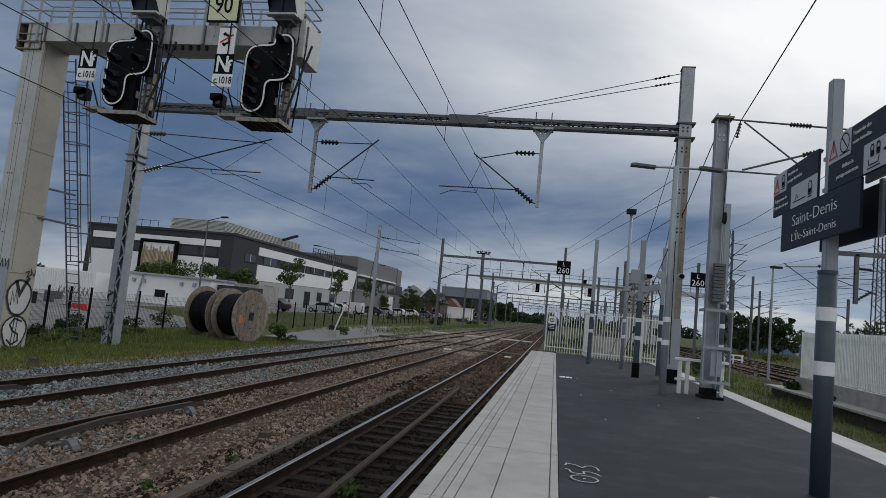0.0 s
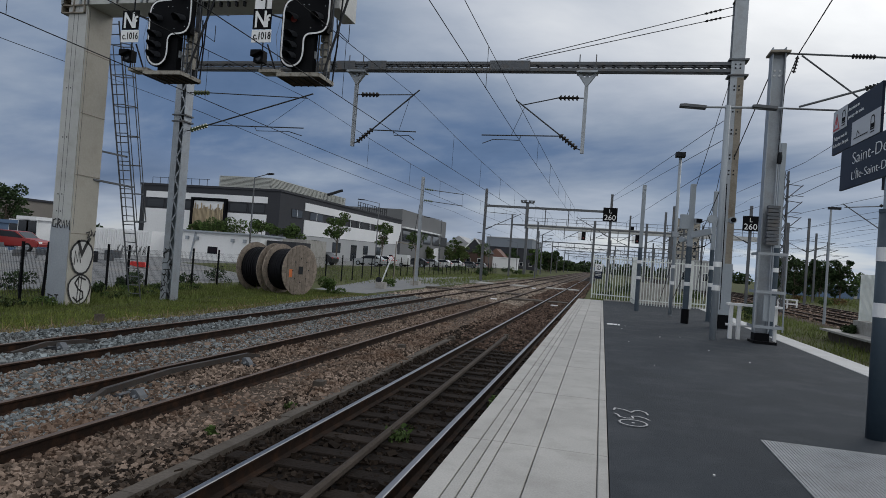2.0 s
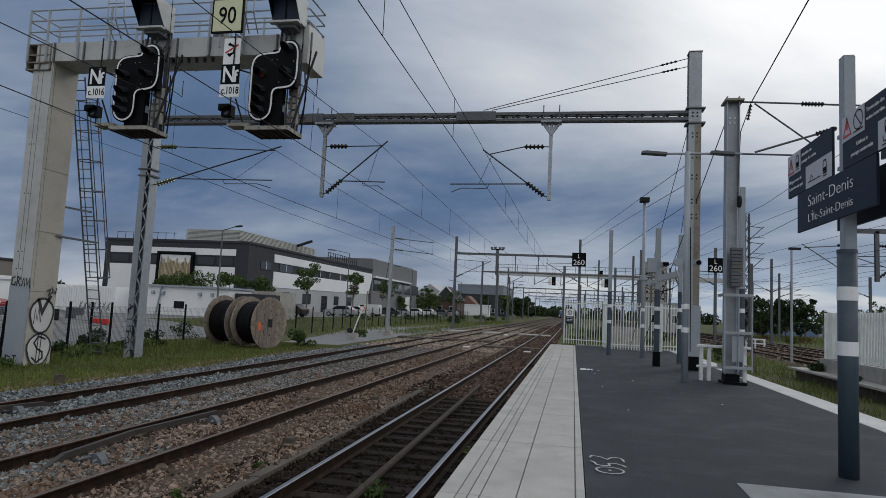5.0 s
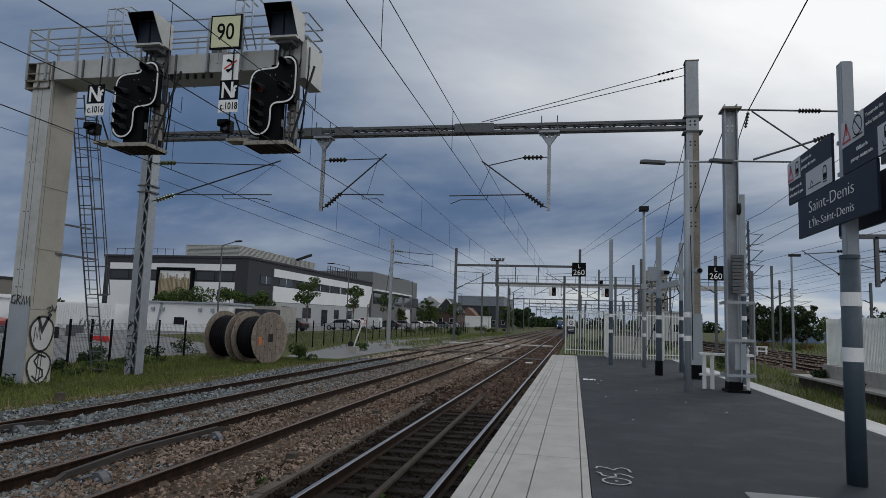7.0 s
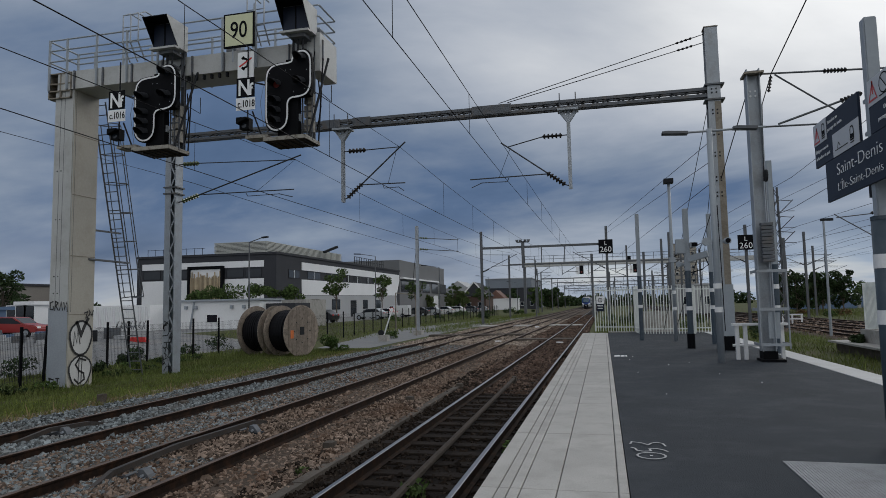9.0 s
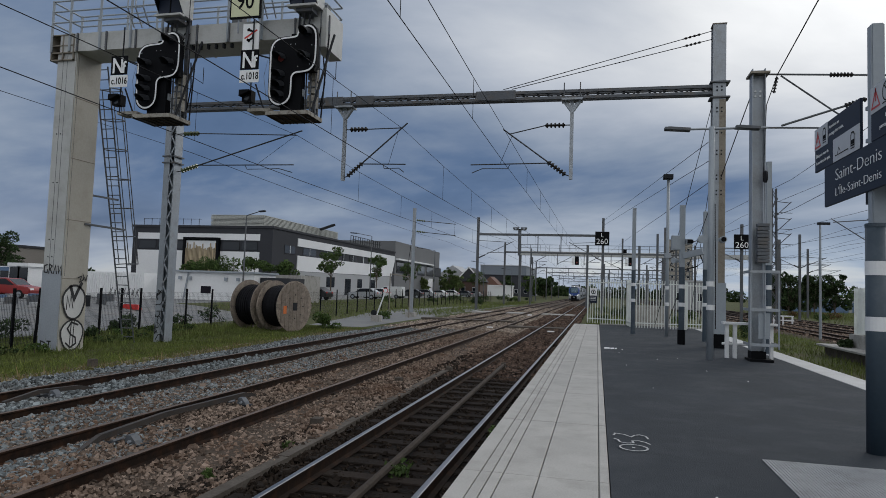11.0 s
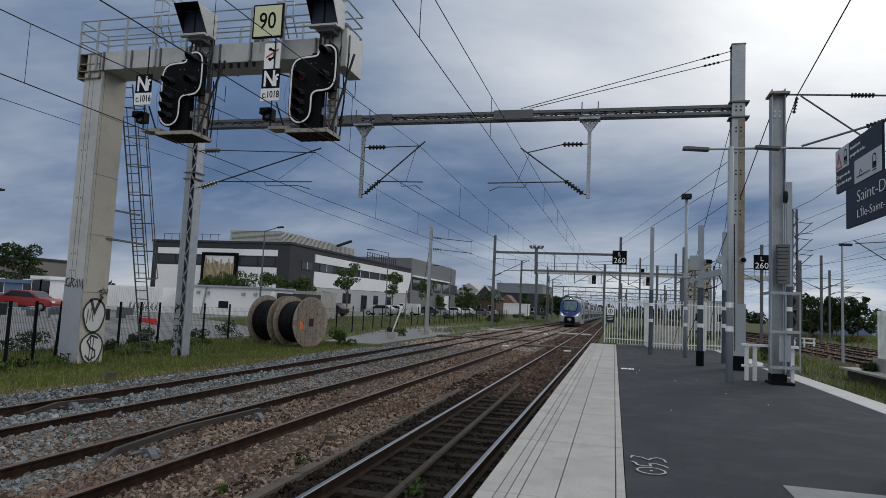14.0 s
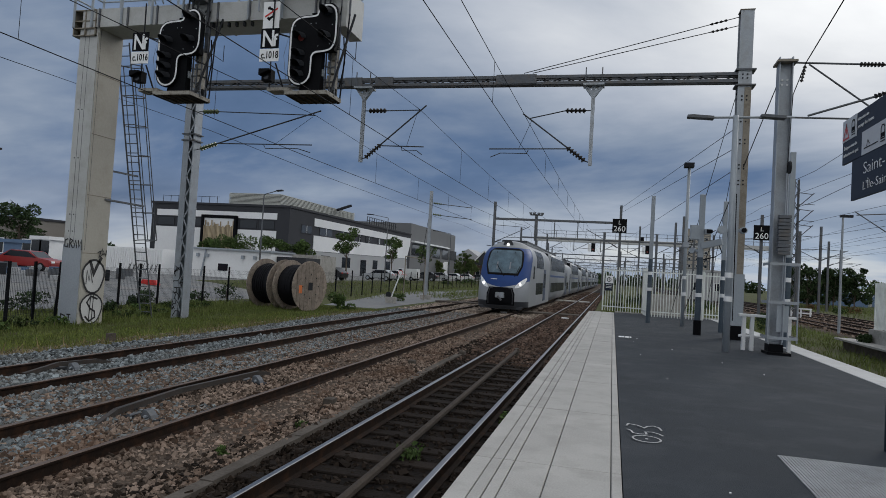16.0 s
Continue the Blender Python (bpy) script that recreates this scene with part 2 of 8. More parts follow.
POLEGREY = mat("pole_grey_paint", (0.29, 0.325, 0.36), 0.45, var=0.08, big=1, small=20, bump=0.05)
POLEDARK = mat("slate_blue_paint", (0.036, 0.056, 0.078), 0.5, var=0.12, big=1, small=20, bump=0.05, dirt=(0.11, 0.13, 0.15), dirt_amt=0.4)
WHITE = mat("white_paint", (0.74, 0.75, 0.76), 0.5, var=0.06, bump=0.04)
BLACK = mat("black_paint", (0.005, 0.0055, 0.007), 0.65, var=0.2, bump=0.03, spec=0.08)
NAVY = mat("navy_sign_enamel", (0.010, 0.017, 0.036), 0.5, var=0.1, bump=0.02, spec=0.25)
SIGNWHITE = mat("sign_white_film", (0.80, 0.81, 0.82), 0.45, var=0.04, bump=0)
SIGNGREY = mat("sign_grey_film", (0.52, 0.54, 0.57), 0.45, var=0.04, bump=0)
RED = mat("red_film", (0.52, 0.03, 0.025), 0.45, var=0.1, bump=0)
YELLOW = mat("pale_yellow_sheet", (0.62, 0.64, 0.42), 0.5, var=0.06, bump=0)
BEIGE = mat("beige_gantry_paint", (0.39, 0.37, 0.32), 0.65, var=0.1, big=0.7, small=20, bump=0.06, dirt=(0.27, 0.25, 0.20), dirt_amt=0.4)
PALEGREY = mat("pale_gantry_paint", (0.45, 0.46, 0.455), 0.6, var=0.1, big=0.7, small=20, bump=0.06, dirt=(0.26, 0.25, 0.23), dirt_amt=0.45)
BLUEGREY = mat("overpaint_grey", (0.30, 0.33, 0.37), 0.7, var=0.12, big=1.5, small=20)
FENCEW = mat("pale_fence_paint", (0.70, 0.73, 0.71), 0.5, var=0.07, bump=0.03, dirt=(0.42, 0.42, 0.37), dirt_amt=0.35)
GRASS = mat("grass", (0.118, 0.148, 0.042), 0.9, var=0.45, big=0.5, small=9, bump=0.8, dirt=(0.16, 0.14, 0.075), dirt_amt=0.55, island=0.4, spec=0.12)
SOIL = mat("verge_soil", (0.072, 0.082, 0.034), 0.95, var=0.4, big=0.3, small=8, bump=0.8, dirt=(0.088, 0.072, 0.046), dirt_amt=0.75, spec=0.12)
TARMAC = mat("car_park_tarmac", (0.16, 0.165, 0.17), 0.9, var=0.2, big=0.2, small=8, bump=0.2, dirt=(0.24, 0.22, 0.19), dirt_amt=0.5)
LEAF = mat("leaf", (0.060, 0.095, 0.028), 0.7, var=0.35, big=1, small=6, bump=0.2, island=0.5, spec=0.12)
LEAFPALE = mat("pale_leaf", (0.095, 0.125, 0.045), 0.7, var=0.35, big=1, small=6, bump=0.2, island=0.5, spec=0.12)
LEAFDARK = mat("dark_leaf", (0.034, 0.055, 0.022), 0.7, var=0.35, big=1, small=6, bump=0.2, island=0.5, spec=0.12)
LEAFBROWN = mat("brown_leaf", (0.12, 0.075, 0.035), 0.7, var=0.35, big=1, small=6, bump=0.2, island=0.5, spec=0.12)
BARK = mat("bark", (0.10, 0.08, 0.06), 0.9, var=0.3, bump=0.4)
WOOD = mat("weathered_drum_wood", (0.26, 0.215, 0.175), 0.9, var=0.35, big=3, small=30, bump=0.3, dirt=(0.10, 0.085, 0.07), dirt_amt=0.75, rand=0.25)
CABLE = mat("black_cable", (0.006, 0.006, 0.008), 0.6, var=0.2, bump=0.1, spec=0.15)
CHARCOAL = mat("charcoal_cladding", (0.046, 0.048, 0.055), 0.7, var=0.1, big=0.3, small=6, bump=0.04, spec=0.12)
CLADWHITE = mat("white_cladding", (0.74, 0.75, 0.76), 0.6, var=0.06, big=0.3, small=6, bump=0.04)
LOUVRE = mat("pale_louvre", (0.42, 0.43, 0.40), 0.6, var=0.1)
GLASSD = mat("dark_window_glass", (0.012, 0.016, 0.022), 0.1, var=0.1, bump=0, spec=0.45)
TIMBER = mat("timber_slats", (0.36, 0.29, 0.19), 0.8, var=0.25, rand=0.25)
BRICKRED = mat("red_tile", (0.13, 0.068, 0.050), 0.8, var=0.2, big=0.4, small=5)
CREAM = mat("cream_render", (0.31, 0.285, 0.245), 0.85, var=0.12, big=0.3, small=5)
TYRE = mat("tyre_rubber", (0.02, 0.02, 0.02), 0.8, bump=0.1, spec=0.12)
MATGREY = mat("ribbed_mat", (0.30, 0.31, 0.32), 0.75, var=0.15, big=2, small=40, dirt=(0.20, 0.20, 0.20), dirt_amt=0.5)
GRAFF = mat("black_spray_paint", (0.018, 0.018, 0.02), 0.6, bump=0)
GRAFFW = mat("silver_spray_paint", (0.55, 0.55, 0.54), 0.5, var=0.1, bump=0)
TRAINGREY = mat("train_silver_paint", (0.32, 0.335, 0.355), 0.38, metal=0.2, var=0.04, big=0.4, small=8, bump=0.02)
TRAINBLUE = mat("train_blue_paint", (0.016, 0.050, 0.185), 0.4, var=0.05, bump=0, spec=0.2)
TRAINDARK = mat("train_dark_grey", (0.030, 0.033, 0.040), 0.5, var=0.1, bump=0)
TRAINGLASS = mat("train_glass", (0.008, 0.011, 0.016), 0.25, var=0.1, bump=0, spec=0.08)
TRAINROOF = mat("train_roof_grey", (0.20, 0.21, 0.22), 0.45, var=0.1, bump=0.02)
TRAINDOOR = mat("train_door_blue_grey", (0.060, 0.080, 0.130), 0.45, var=0.06, bump=0, spec=0.2)
# pale blue base colour carries the sky mirrored in the windscreen
SCREEN = mat("windscreen_glass", (0.075, 0.120, 0.155), 0.08, var=0.55, big=2.4, bump=0, spec=0.35)
HEADLIGHT = mat("headlight_lens", (1.0, 0.97, 0.90), 0.2, emit=2.2, bump=0)
REDLIGHT = mat("red_signal_lens", (0.13, 0.016, 0.012), 0.3, emit=0.03, bump=0)

# ---- mesh helpers ----


def thing(name, x, y, z, label="", category="", group="", kind=""):
    ob = new(name)
    ob.empty_display_size = 0.2
    ob.location = (x, y, z)
    return tagged(ob, label, category, group, kind)


def root_of(ob):
    while ob.parent:
        ob = ob.parent
    return ob


def part(name, bm, material, parent=None, label="", smooth=False):
    """One mesh under a thing or part; the bmesh is in world coordinates of the unturned thing."""
    me = bpy.data.meshes.new(name)
    if parent:
        bmesh.ops.translate(bm, verts=bm.verts, vec=-root_of(parent).location)
    bm.to_mesh(me)
    bm.free()
    for mm in (material if isinstance(material, (list, tuple)) else [material]):
        me.materials.append(mm)
    if smooth:
        for p in me.polygons:
            p.use_smooth = True
    ob = new(name, me)
    if parent:
        ob.parent = parent
    return tagged(ob, label)


def box(x0, x1, y0, y1, z0, z1, bm=None, mi=0):
    bm = bm or bmesh.new()
    v = [bm.verts.new((x, y, z)) for z in (z0, z1) for x, y in ((x0, y0), (x1, y0), (x1, y1), (x0, y1))]
    for f in ((3, 2, 1, 0), (4, 5, 6, 7), (0, 1, 5, 4), (1, 2, 6, 5), (2, 3, 7, 6), (3, 0, 4, 7)):
        bm.faces.new([v[i] for i in f]).material_index = mi
    return bm


def axes(a, b):
    a, b = Vector(a), Vector(b)
    d = (b - a).normalized()
    u = d.cross(Vector((0, 0, 1)))
    if u.length < 1e-3:
        u = Vector((1, 0, 0))
    u.normalize()
    return a, b, d, u, d.cross(u)


def rod(a, b, r, n=6, bm=None, r2=None):
    """Round bar from a to b."""
    bm = bm or bmesh.new()
    a, b, d, u, w = axes(a, b)
    r2 = r if r2 is None else r2
    ring = [[bm.verts.new(c + (u * math.cos(t) + w * math.sin(t)) * q) for t in (i * math.tau / n for i in range(n))] for c, q in ((a, r), (b, r2))]
    for i in range(n):
        j = (i + 1) % n
        bm.faces.new((ring[0][i], ring[0][j], ring[1][j], ring[1][i]))
    bm.faces.new(ring[0][::-1]); bm.faces.new(ring[1])
    return bm


def bar(a, b, w, h, bm=None):
    """Square bar from a to b: w across, h the other way."""
    bm = bm or bmesh.new()
    a, b, d, u, v = axes(a, b)
    c = [[bm.verts.new(p + u * (sx * w / 2) + v * (sy * h / 2)) for sx, sy in ((-1, -1), (1, -1), (1, 1), (-1, 1))] for p in (a, b)]
    for i in range(4):
        j = (i + 1) % 4
        bm.faces.new((c[0][i], c[0][j], c[1][j], c[1][i]))
    bm.faces.new(c[0][::-1]); bm.faces.new(c[1])
    return bm


def line(pts, r, n=5, bm=None):
    """One bent round bar through the points."""
    bm = bm or bmesh.new()
    P = [Vector(p) for p in pts]
    rings = []
    for i, p in enumerate(P):
        d = (P[min(i + 1, len(P) - 1)] - P[max(i - 1, 0)]).normalized()
        u = d.cross(Vector((0.13, 0.07, 1)))
        if u.length < 0.05:
            u = d.cross(Vector((1, 0.1, 0)))
        u.normalize()
        w = d.cross(u)
        rings.append([bm.verts.new(p + (u * math.cos(t) + w * math.sin(t)) * r) for t in (k * math.tau / n for k in range(n))])
    for a, b in zip(rings, rings[1:]):
        # match the start of the next ring to this one, so that the bar does not twist
        s = min(range(n), key=lambda k: (b[k].co - a[0].co).length)
        for i in range(n):
            j = (i + 1) % n
            bm.faces.new((a[i], a[j], b[(j + s) % n], b[(i + s) % n]))
    bm.faces.new(rings[0][::-1]); bm.faces.new(rings[-1])
    return bm


def hbeam(x, y, z0, z1, w, d, t=0.02, bm=None):
    """Upright H section: flanges face -y and +y."""
    w, d, h = w / 2, d / 2, t / 2
    p = [(-w, -d), (w, -d), (w, -d + t), (h, -d + t), (h, d - t), (w, d - t), (w, d), (-w, d), (-w, d - t), (-h, d - t), (-h, -d + t), (-w, -d + t)]
    return prism([(x + u, y + v) for u, v in p], "z", z0, z1, bm)


def prism(pts, axis, a, b, bm=None, mi=0):
    """Polygon pts (two coordinates) swept along an axis from a to b."""
    bm = bm or bmesh.new()
    mk = {"x": lambda p, q: (q, p[0], p[1]), "y": lambda p, q: (p[0], q, p[1]), "z": lambda p, q: (p[0], p[1], q)}[axis]
    r = [[bm.verts.new(mk(p, q)) for p in pts] for q in (a, b)]
    n = len(pts)
    fs = [bm.faces.new((r[0][i], r[0][(i + 1) % n], r[1][(i + 1) % n], r[1][i])) for i in range(n)]
    fs += [bm.faces.new(r[0][::-1]), bm.faces.new(r[1])]
    for f in fs:
        f.material_index = mi
    bmesh.ops.recalc_face_normals(bm, faces=fs)
    return bm


def disc(c, axis, r, t, n=20, bm=None):
    c = Vector(c)
    d = {"x": Vector((t / 2, 0, 0)), "y": Vector((0, t / 2, 0)), "z": Vector((0, 0, t / 2))}[axis]
    return rod(c - d, c + d, r, n, bm)


def quad(bm, pts, mi=0):
    f = bm.faces.new([bm.verts.new(p) for p in pts])
    f.material_index = mi
    return f


def strip_path(bm, pts, w, place):
    """A flat painted stroke along 2D points, mitred at the bends; place maps (u, v) to the world."""
    n = len(pts)
    closed = n > 3 and math.dist(pts[0], pts[-1]) < 1e-6
    dirs = []
    for (a, b), (c, d) in zip(pts, pts[1:]):
        l = math.hypot(c - a, d - b) or 1e-6
        dirs.append(((c - a) / l, (d - b) / l))
    rows = []
    for i, (x, y) in enumerate(pts):
        d0 = dirs[i - 1] if i else (dirs[-1] if closed else dirs[0])
        d1 = dirs[i] if i < n - 1 else (dirs[0] if closed else dirs[-1])
        mx, my = d0[0] + d1[0], d0[1] + d1[1]
        l = math.hypot(mx, my)
        mx, my = (mx / l, my / l) if l > 0.3 else d1
        k = w / 2 / max(0.45, abs(mx * d1[0] + my * d1[1]))
        rows.append((bm.verts.new(place(x - my * k, y + mx * k)), bm.verts.new(place(x + my * k, y - mx * k))))
    for p, q in zip(rows, rows[1:]):
        bm.faces.new((p[0], p[1], q[1], q[0]))


def text_mesh(txt, size, extrude=0.002, align="LEFT", squeeze=1.0, bold=0.0):
    cu = bpy.data.curves.new("lettering", "FONT")
    cu.body, cu.size, cu.extrude, cu.align_x, cu.resolution_u = txt, size, extrude, align, 3
    cu.offset = bold
    ob = bpy.data.objects.new("lettering", cu)
    scene.collection.objects.link(ob)
    me = bpy.data.meshes.new_from_object(ob.evaluated_get(bpy.context.evaluated_depsgraph_get()))
    bpy.data.objects.remove(ob)
    bm = bmesh.new()
    bm.from_mesh(me)
    for v in bm.verts:
        v.co.x *= squeeze
    return bm


def lettering(txt, size, m, material, parent, align="LEFT", name="lettering", squeeze=1.0, label="", bold=0.0):
    bm = text_mesh(txt, size, 0.002, align, squeeze, bold)
    bmesh.ops.transform(bm, matrix=m, verts=bm.verts)
    return part(name, bm, material, parent, label)


def facing_south(x, y, z):      # letters read by a viewer who looks along +y
    return pose(x, y, z, 90, 0, 0)


def facing_west(x, y, z):       # letters on a face that looks to -x
    return pose(x, y, z, 90, 0, -90)


def insulator(a, b, r, material, parent, n=5):
    """Ribbed insulator between two points."""
    bm = rod(a, b, r * 0.4, 6)
    a, b = Vector(a), Vector(b)
    for i in range(n):
        c = a.lerp(b, (i + 0.5) / n)
        d = (b - a).normalized() * (b - a).length / n * 0.22
        rod(c - d, c + d, r, 8, bm, r * 0.75)
    return part("insulator", bm, material, parent)

# ---- ground, tracks, platform ----


def smooth(a, b, x):
    t = min(1, max(0, (x - a) / (b - a)))
    return t * t * (3 - 2 * t)


def ground_z(x, y):
    if x > -12.2:
        z = -0.86 if x < 13 else -0.86 + 0.3 * smooth(13, 40, x)
        return z
    z = -0.85 + 0.22 * smooth(34, 60, y)
    return z + (-0.12 - z) * smooth(-22, -30, x)


def build_ground():
    bm = bmesh.new()
    xs = [-2500, -600, -200, -90, -60, -45, -36, -30, -28, -26, -24, -22, -20, -18, -16, -14, -12.3, -12, 6, 14, 20, 26, 34, 42, 80, 300, 900, 2500]
    ys = [-300, -60, -20, 0, 6, 12, 18, 24, 30, 36, 42, 48, 54, 60, 70, 90, 150, 300, 700, 3000]
    g = [[bm.verts.new((x, y, ground_z(x, y))) for x in xs] for y in ys]
    for j in range(len(ys) - 1):
        for i in range(len(xs) - 1):
            f = bm.faces.new((g[j][i], g[j][i + 1], g[j + 1][i + 1], g[j + 1][i]))
            xm, ym = (xs[i] + xs[i + 1]) / 2, (ys[j] + ys[j + 1]) / 2
            f.material_index = 1 if xm < -30 or (ym < 44 and xm < -21.5) else 0
    ob = part("ground", bm, [SOIL, TARMAC], None, "grassy railway verge and pale tarmac of a car park", True)
    tagged(ob, category="ground", kind="structure")
    # ballast beds under the tracks
    bm = prism([(-12.4, -0.85), (-11.6, -0.72), (-3.95, -0.72), (-3.7, -0.86)], "y", -60, 900)
    tagged(part("ballast_bed", bm, BED, None, "brown and grey ballast bed under the railway tracks", False), category="ballast", kind="structure")
    bm = prism([(-3.95, -0.85), (-3.6, -0.745), (-1.3, -0.745), (-1.25, -0.85)], "y", -60, 900)
    tagged(part("ballast_bed", bm, DARKBED, None, "dark oily ballast bed beside the platform", False), category="ballast", kind="structure")


RAILS = {"near": (-3.25, -1.75), "middle": (-6.95, -5.44), "far": (-10.42, -8.87)}


def rail_mesh(x, y0, y1, ztop, bm=None):
    p = [(-.07, -.17), (.07, -.17), (.07, -.158), (.012, -.14), (.012, -.045), (.036, -.03), (.036, -.006), (.026, 0), (-.026, 0), (-.036, -.006), (-.036, -.03), (-.012, -.045), (-.012, -.14), (-.07, -.158)]
    bm = prism([(x + a, ztop + b) for a, b in p], "y", y0, y1, bm)
    for f in bm.faces:
        if f.normal.z > 0.5 and f.calc_center_median().z > ztop - 0.02:
            f.material_index = 1
    return bm


def build_tracks():
    sl = box(-1.25, 1.25, -0.12, 0.12, -0.06, 0.06)
    bmesh.ops.bevel(sl, geom=sl.edges[:], offset=0.012, segments=1, affect="EDGES")
    me = bpy.data.meshes.new("sleeper")
    sl.to_mesh(me); sl.free(); me.materials.append(SLEEPER)
    for key, lab, top, ymax, zs in (("near", "railway track with shiny rails on dark timber sleepers", RAILTOP, 28, -0.775),
                                    ("middle", "rust-brown railway track bedded in stone ballast", RAILDULL, 50, -0.795),
                                    ("far", "rust-brown railway track beside the grassy verge", RAILDULL, 50, -0.795)):
        x0, x1 = RAILS[key]
        tr = thing("railway_track", (x0 + x1) / 2, 0, -0.72, lab, "railway track", "parallel tracks", "structure")
        for x in (x0, x1):
            part("rail", rail_mesh(x, -60, 900, -0.55), [RUST, top], tr)
        y = -1.0
        while y < ymax:
            s = new("sleeper", me)
            s.parent = tr
            s.location = (random.uniform(-0.04, 0.04), y, zs + 0.72 + random.uniform(-0.012, 0.012))
            s.rotation_euler = (0, random.uniform(-0.01, 0.01), random.uniform(-0.02, 0.02))
            y += 0.62


def stones(name, label, n, region, zf, size, material, seed):
    """Loose broken stones as one object."""
    rng = np.random.default_rng(seed)
    base = np.array([(-1, -1, -1), (1, -1, -1), (1, 1, -1), (-1, 1, -1), (-.7, -.7, 1), (.7, -.7, 1), (.7, .7, 1), (-.7, .7, 1)], float)
    faces = np.array([(3, 2, 1, 0), (4, 5, 6, 7), (0, 1, 5, 4), (1, 2, 6, 5), (2, 3, 7, 6), (3, 0, 4, 7)])
    P = region(rng, n)
    n = len(P)
    jit = base[None] * (1 + rng.uniform(-.30, .30, (n, 8, 3)))
    s = size * rng.lognormal(0, 0.30, (n, 1, 1)) * rng.uniform(.72, 1.2, (n, 1, 3))
    q = rng.normal(size=(n, 4)); q /= np.linalg.norm(q, axis=1)[:, None]
    w, x, y, z = q.T
    R = np.stack([1 - 2 * (y * y + z * z), 2 * (x * y - z * w), 2 * (x * z + y * w), 2 * (x * y + z * w), 1 - 2 * (x * x + z * z), 2 * (y * z - x * w), 2 * (x * z - y * w), 2 * (y * z + x * w), 1 - 2 * (x * x + y * y)], 1).reshape(n, 3, 3)
    V = np.einsum("nij,nkj->nki", R, jit * s)
    V[:, :, :2] += P[:, None, :]
    V[:, :, 2] += zf(P[:, 0], P[:, 1], rng)[:, None]
    F = (faces[None] + (np.arange(n) * 8)[:, None, None]).reshape(-1, 4)
    me = bpy.data.meshes.new(name)
    me.from_pydata(V.reshape(-1, 3).tolist(), [], F.tolist())
    me.materials.append(material)
    return tagged(new(name, me), label, "ballast", kind="stuff")


def build_ballast():
    def spread(x0, x1, y0, y1, power=2.0):
        def reg(rng, n):
            y = y0 + (y1 - y0) * rng.uniform(0, 1, n) ** power
            x = rng.uniform(x0, x1, n)
            keep = np.ones(n, bool)
            for a, b in RAILS.values():
                for r in (a, b):
                    keep &= abs(x - r) > 0.085
            return np.stack([x, y], 1)[keep]
        return reg
    zf = lambda x, y, rng: -0.728 + rng.uniform(-0.02, 0.035, len(x)) + 0.03 * np.sin(x * 2.3 + y * .4)
    stones("ballast", "brownish broken ballast stones between the tracks", 95000, spread(-8.7, -3.95, 3.6, 42, 2.2), zf, 0.0190, BALLAST, 1)
    stones("ballast", "pale grey fresh ballast stones between the rails", 56000, spread(-12.1, -7.1, 6.0, 36, 1.6), zf, 0.0200, BALLAST_GREY, 2)
    stones("ballast", "brown-grey ballast stones along the farther tracks", 30000, spread(-12.0, -3.95, 36, 95, 1.6), zf, 0.036, PALEBALLAST, 4)
    stones("ballast", "brown ballast stones between tracks beyond the platform", 9000, spread(13.4, 23.2, 31, 90, 1.5), zf, 0.045, BALLAST, 5)
    stones("ballast", "grey ballast stones between the rails of the middle track", 7000, spread(-6.85, -5.55, 4.0, 9.0, 1.0), lambda x, y, rng: -0.715 + rng.uniform(-0.02, 0.03, len(x)), 0.019, BALLAST_GREY, 6)
    stones("ballast", "rust-brown ballast stones filling the platform track", 16000, spread(-4.0, -1.35, 17.0, 44, 1.2), lambda x, y, rng: -0.70 - 0.07 * np.clip((27 - y) / 9, 0, 1) + rng.uniform(-0.02, 0.03, len(x)), 0.032, RUSTBALLAST, 7)
    stones("ballast", "rust-brown ballast stones farther along the platform track", 9000, spread(-4.6, -1.3, 42.5, 120, 1.6), lambda x, y, rng: -0.70 + rng.uniform(-0.02, 0.03, len(x)), 0.055, RUSTBALLAST, 8)
    stones("ballast", "pale sandy gravel spilled on the verge", 9000, spread(-13.4, -12.0, 8.5, 34, 1.2), lambda x, y, rng: -0.845 + 0.11 * np.clip((x + 12.5) / 0.6, 0, 1) + rng.uniform(-0.015, 0.015, len(x)), 0.021, SANDSTONE, 10)
    stones("ballast", "dark brown stones and dirt beside the cable trough", 8000, spread(-4.55, -3.45, 4.0, 30, 1.4), lambda x, y, rng: -0.735 + rng.uniform(-0.02, 0.02, len(x)), 0.022, DARKBALLAST, 9)
    stones("ballast", "dark oily ballast stones in the platform track", 9000, spread(-3.6, -1.35, 3.6, 34), lambda x, y, rng: -0.752 + rng.uniform(-0.02, 0.02, len(x)), 0.022, DARKBALLAST, 3)


SANDSTONE = mat("sandy_gravel", (0.20, 0.175, 0.135), 0.9, var=0.3, big=0.8, small=40, bump=0.3, island=0.6, spec=0.12)
DARKBALLAST = mat("oily_stone", (0.022, 0.016, 0.012), 0.85, var=0.3, big=1, small=30, bump=0.3, island=0.5, spec=0.12)


EDGEWHITE = mat("worn_white_edge_paint", (0.45, 0.455, 0.455), 0.7, var=0.12, big=1.0, small=30, bump=0.1, dirt=(0.36, 0.35, 0.33), dirt_amt=0.5)
OLDCONC = mat("old_stained_concrete", (0.095, 0.082, 0.070), 0.9, var=0.3, big=1.5, small=25, bump=0.4, dirt=(0.045, 0.038, 0.032), dirt_amt=0.7, rand=0.15, spec=0.12)


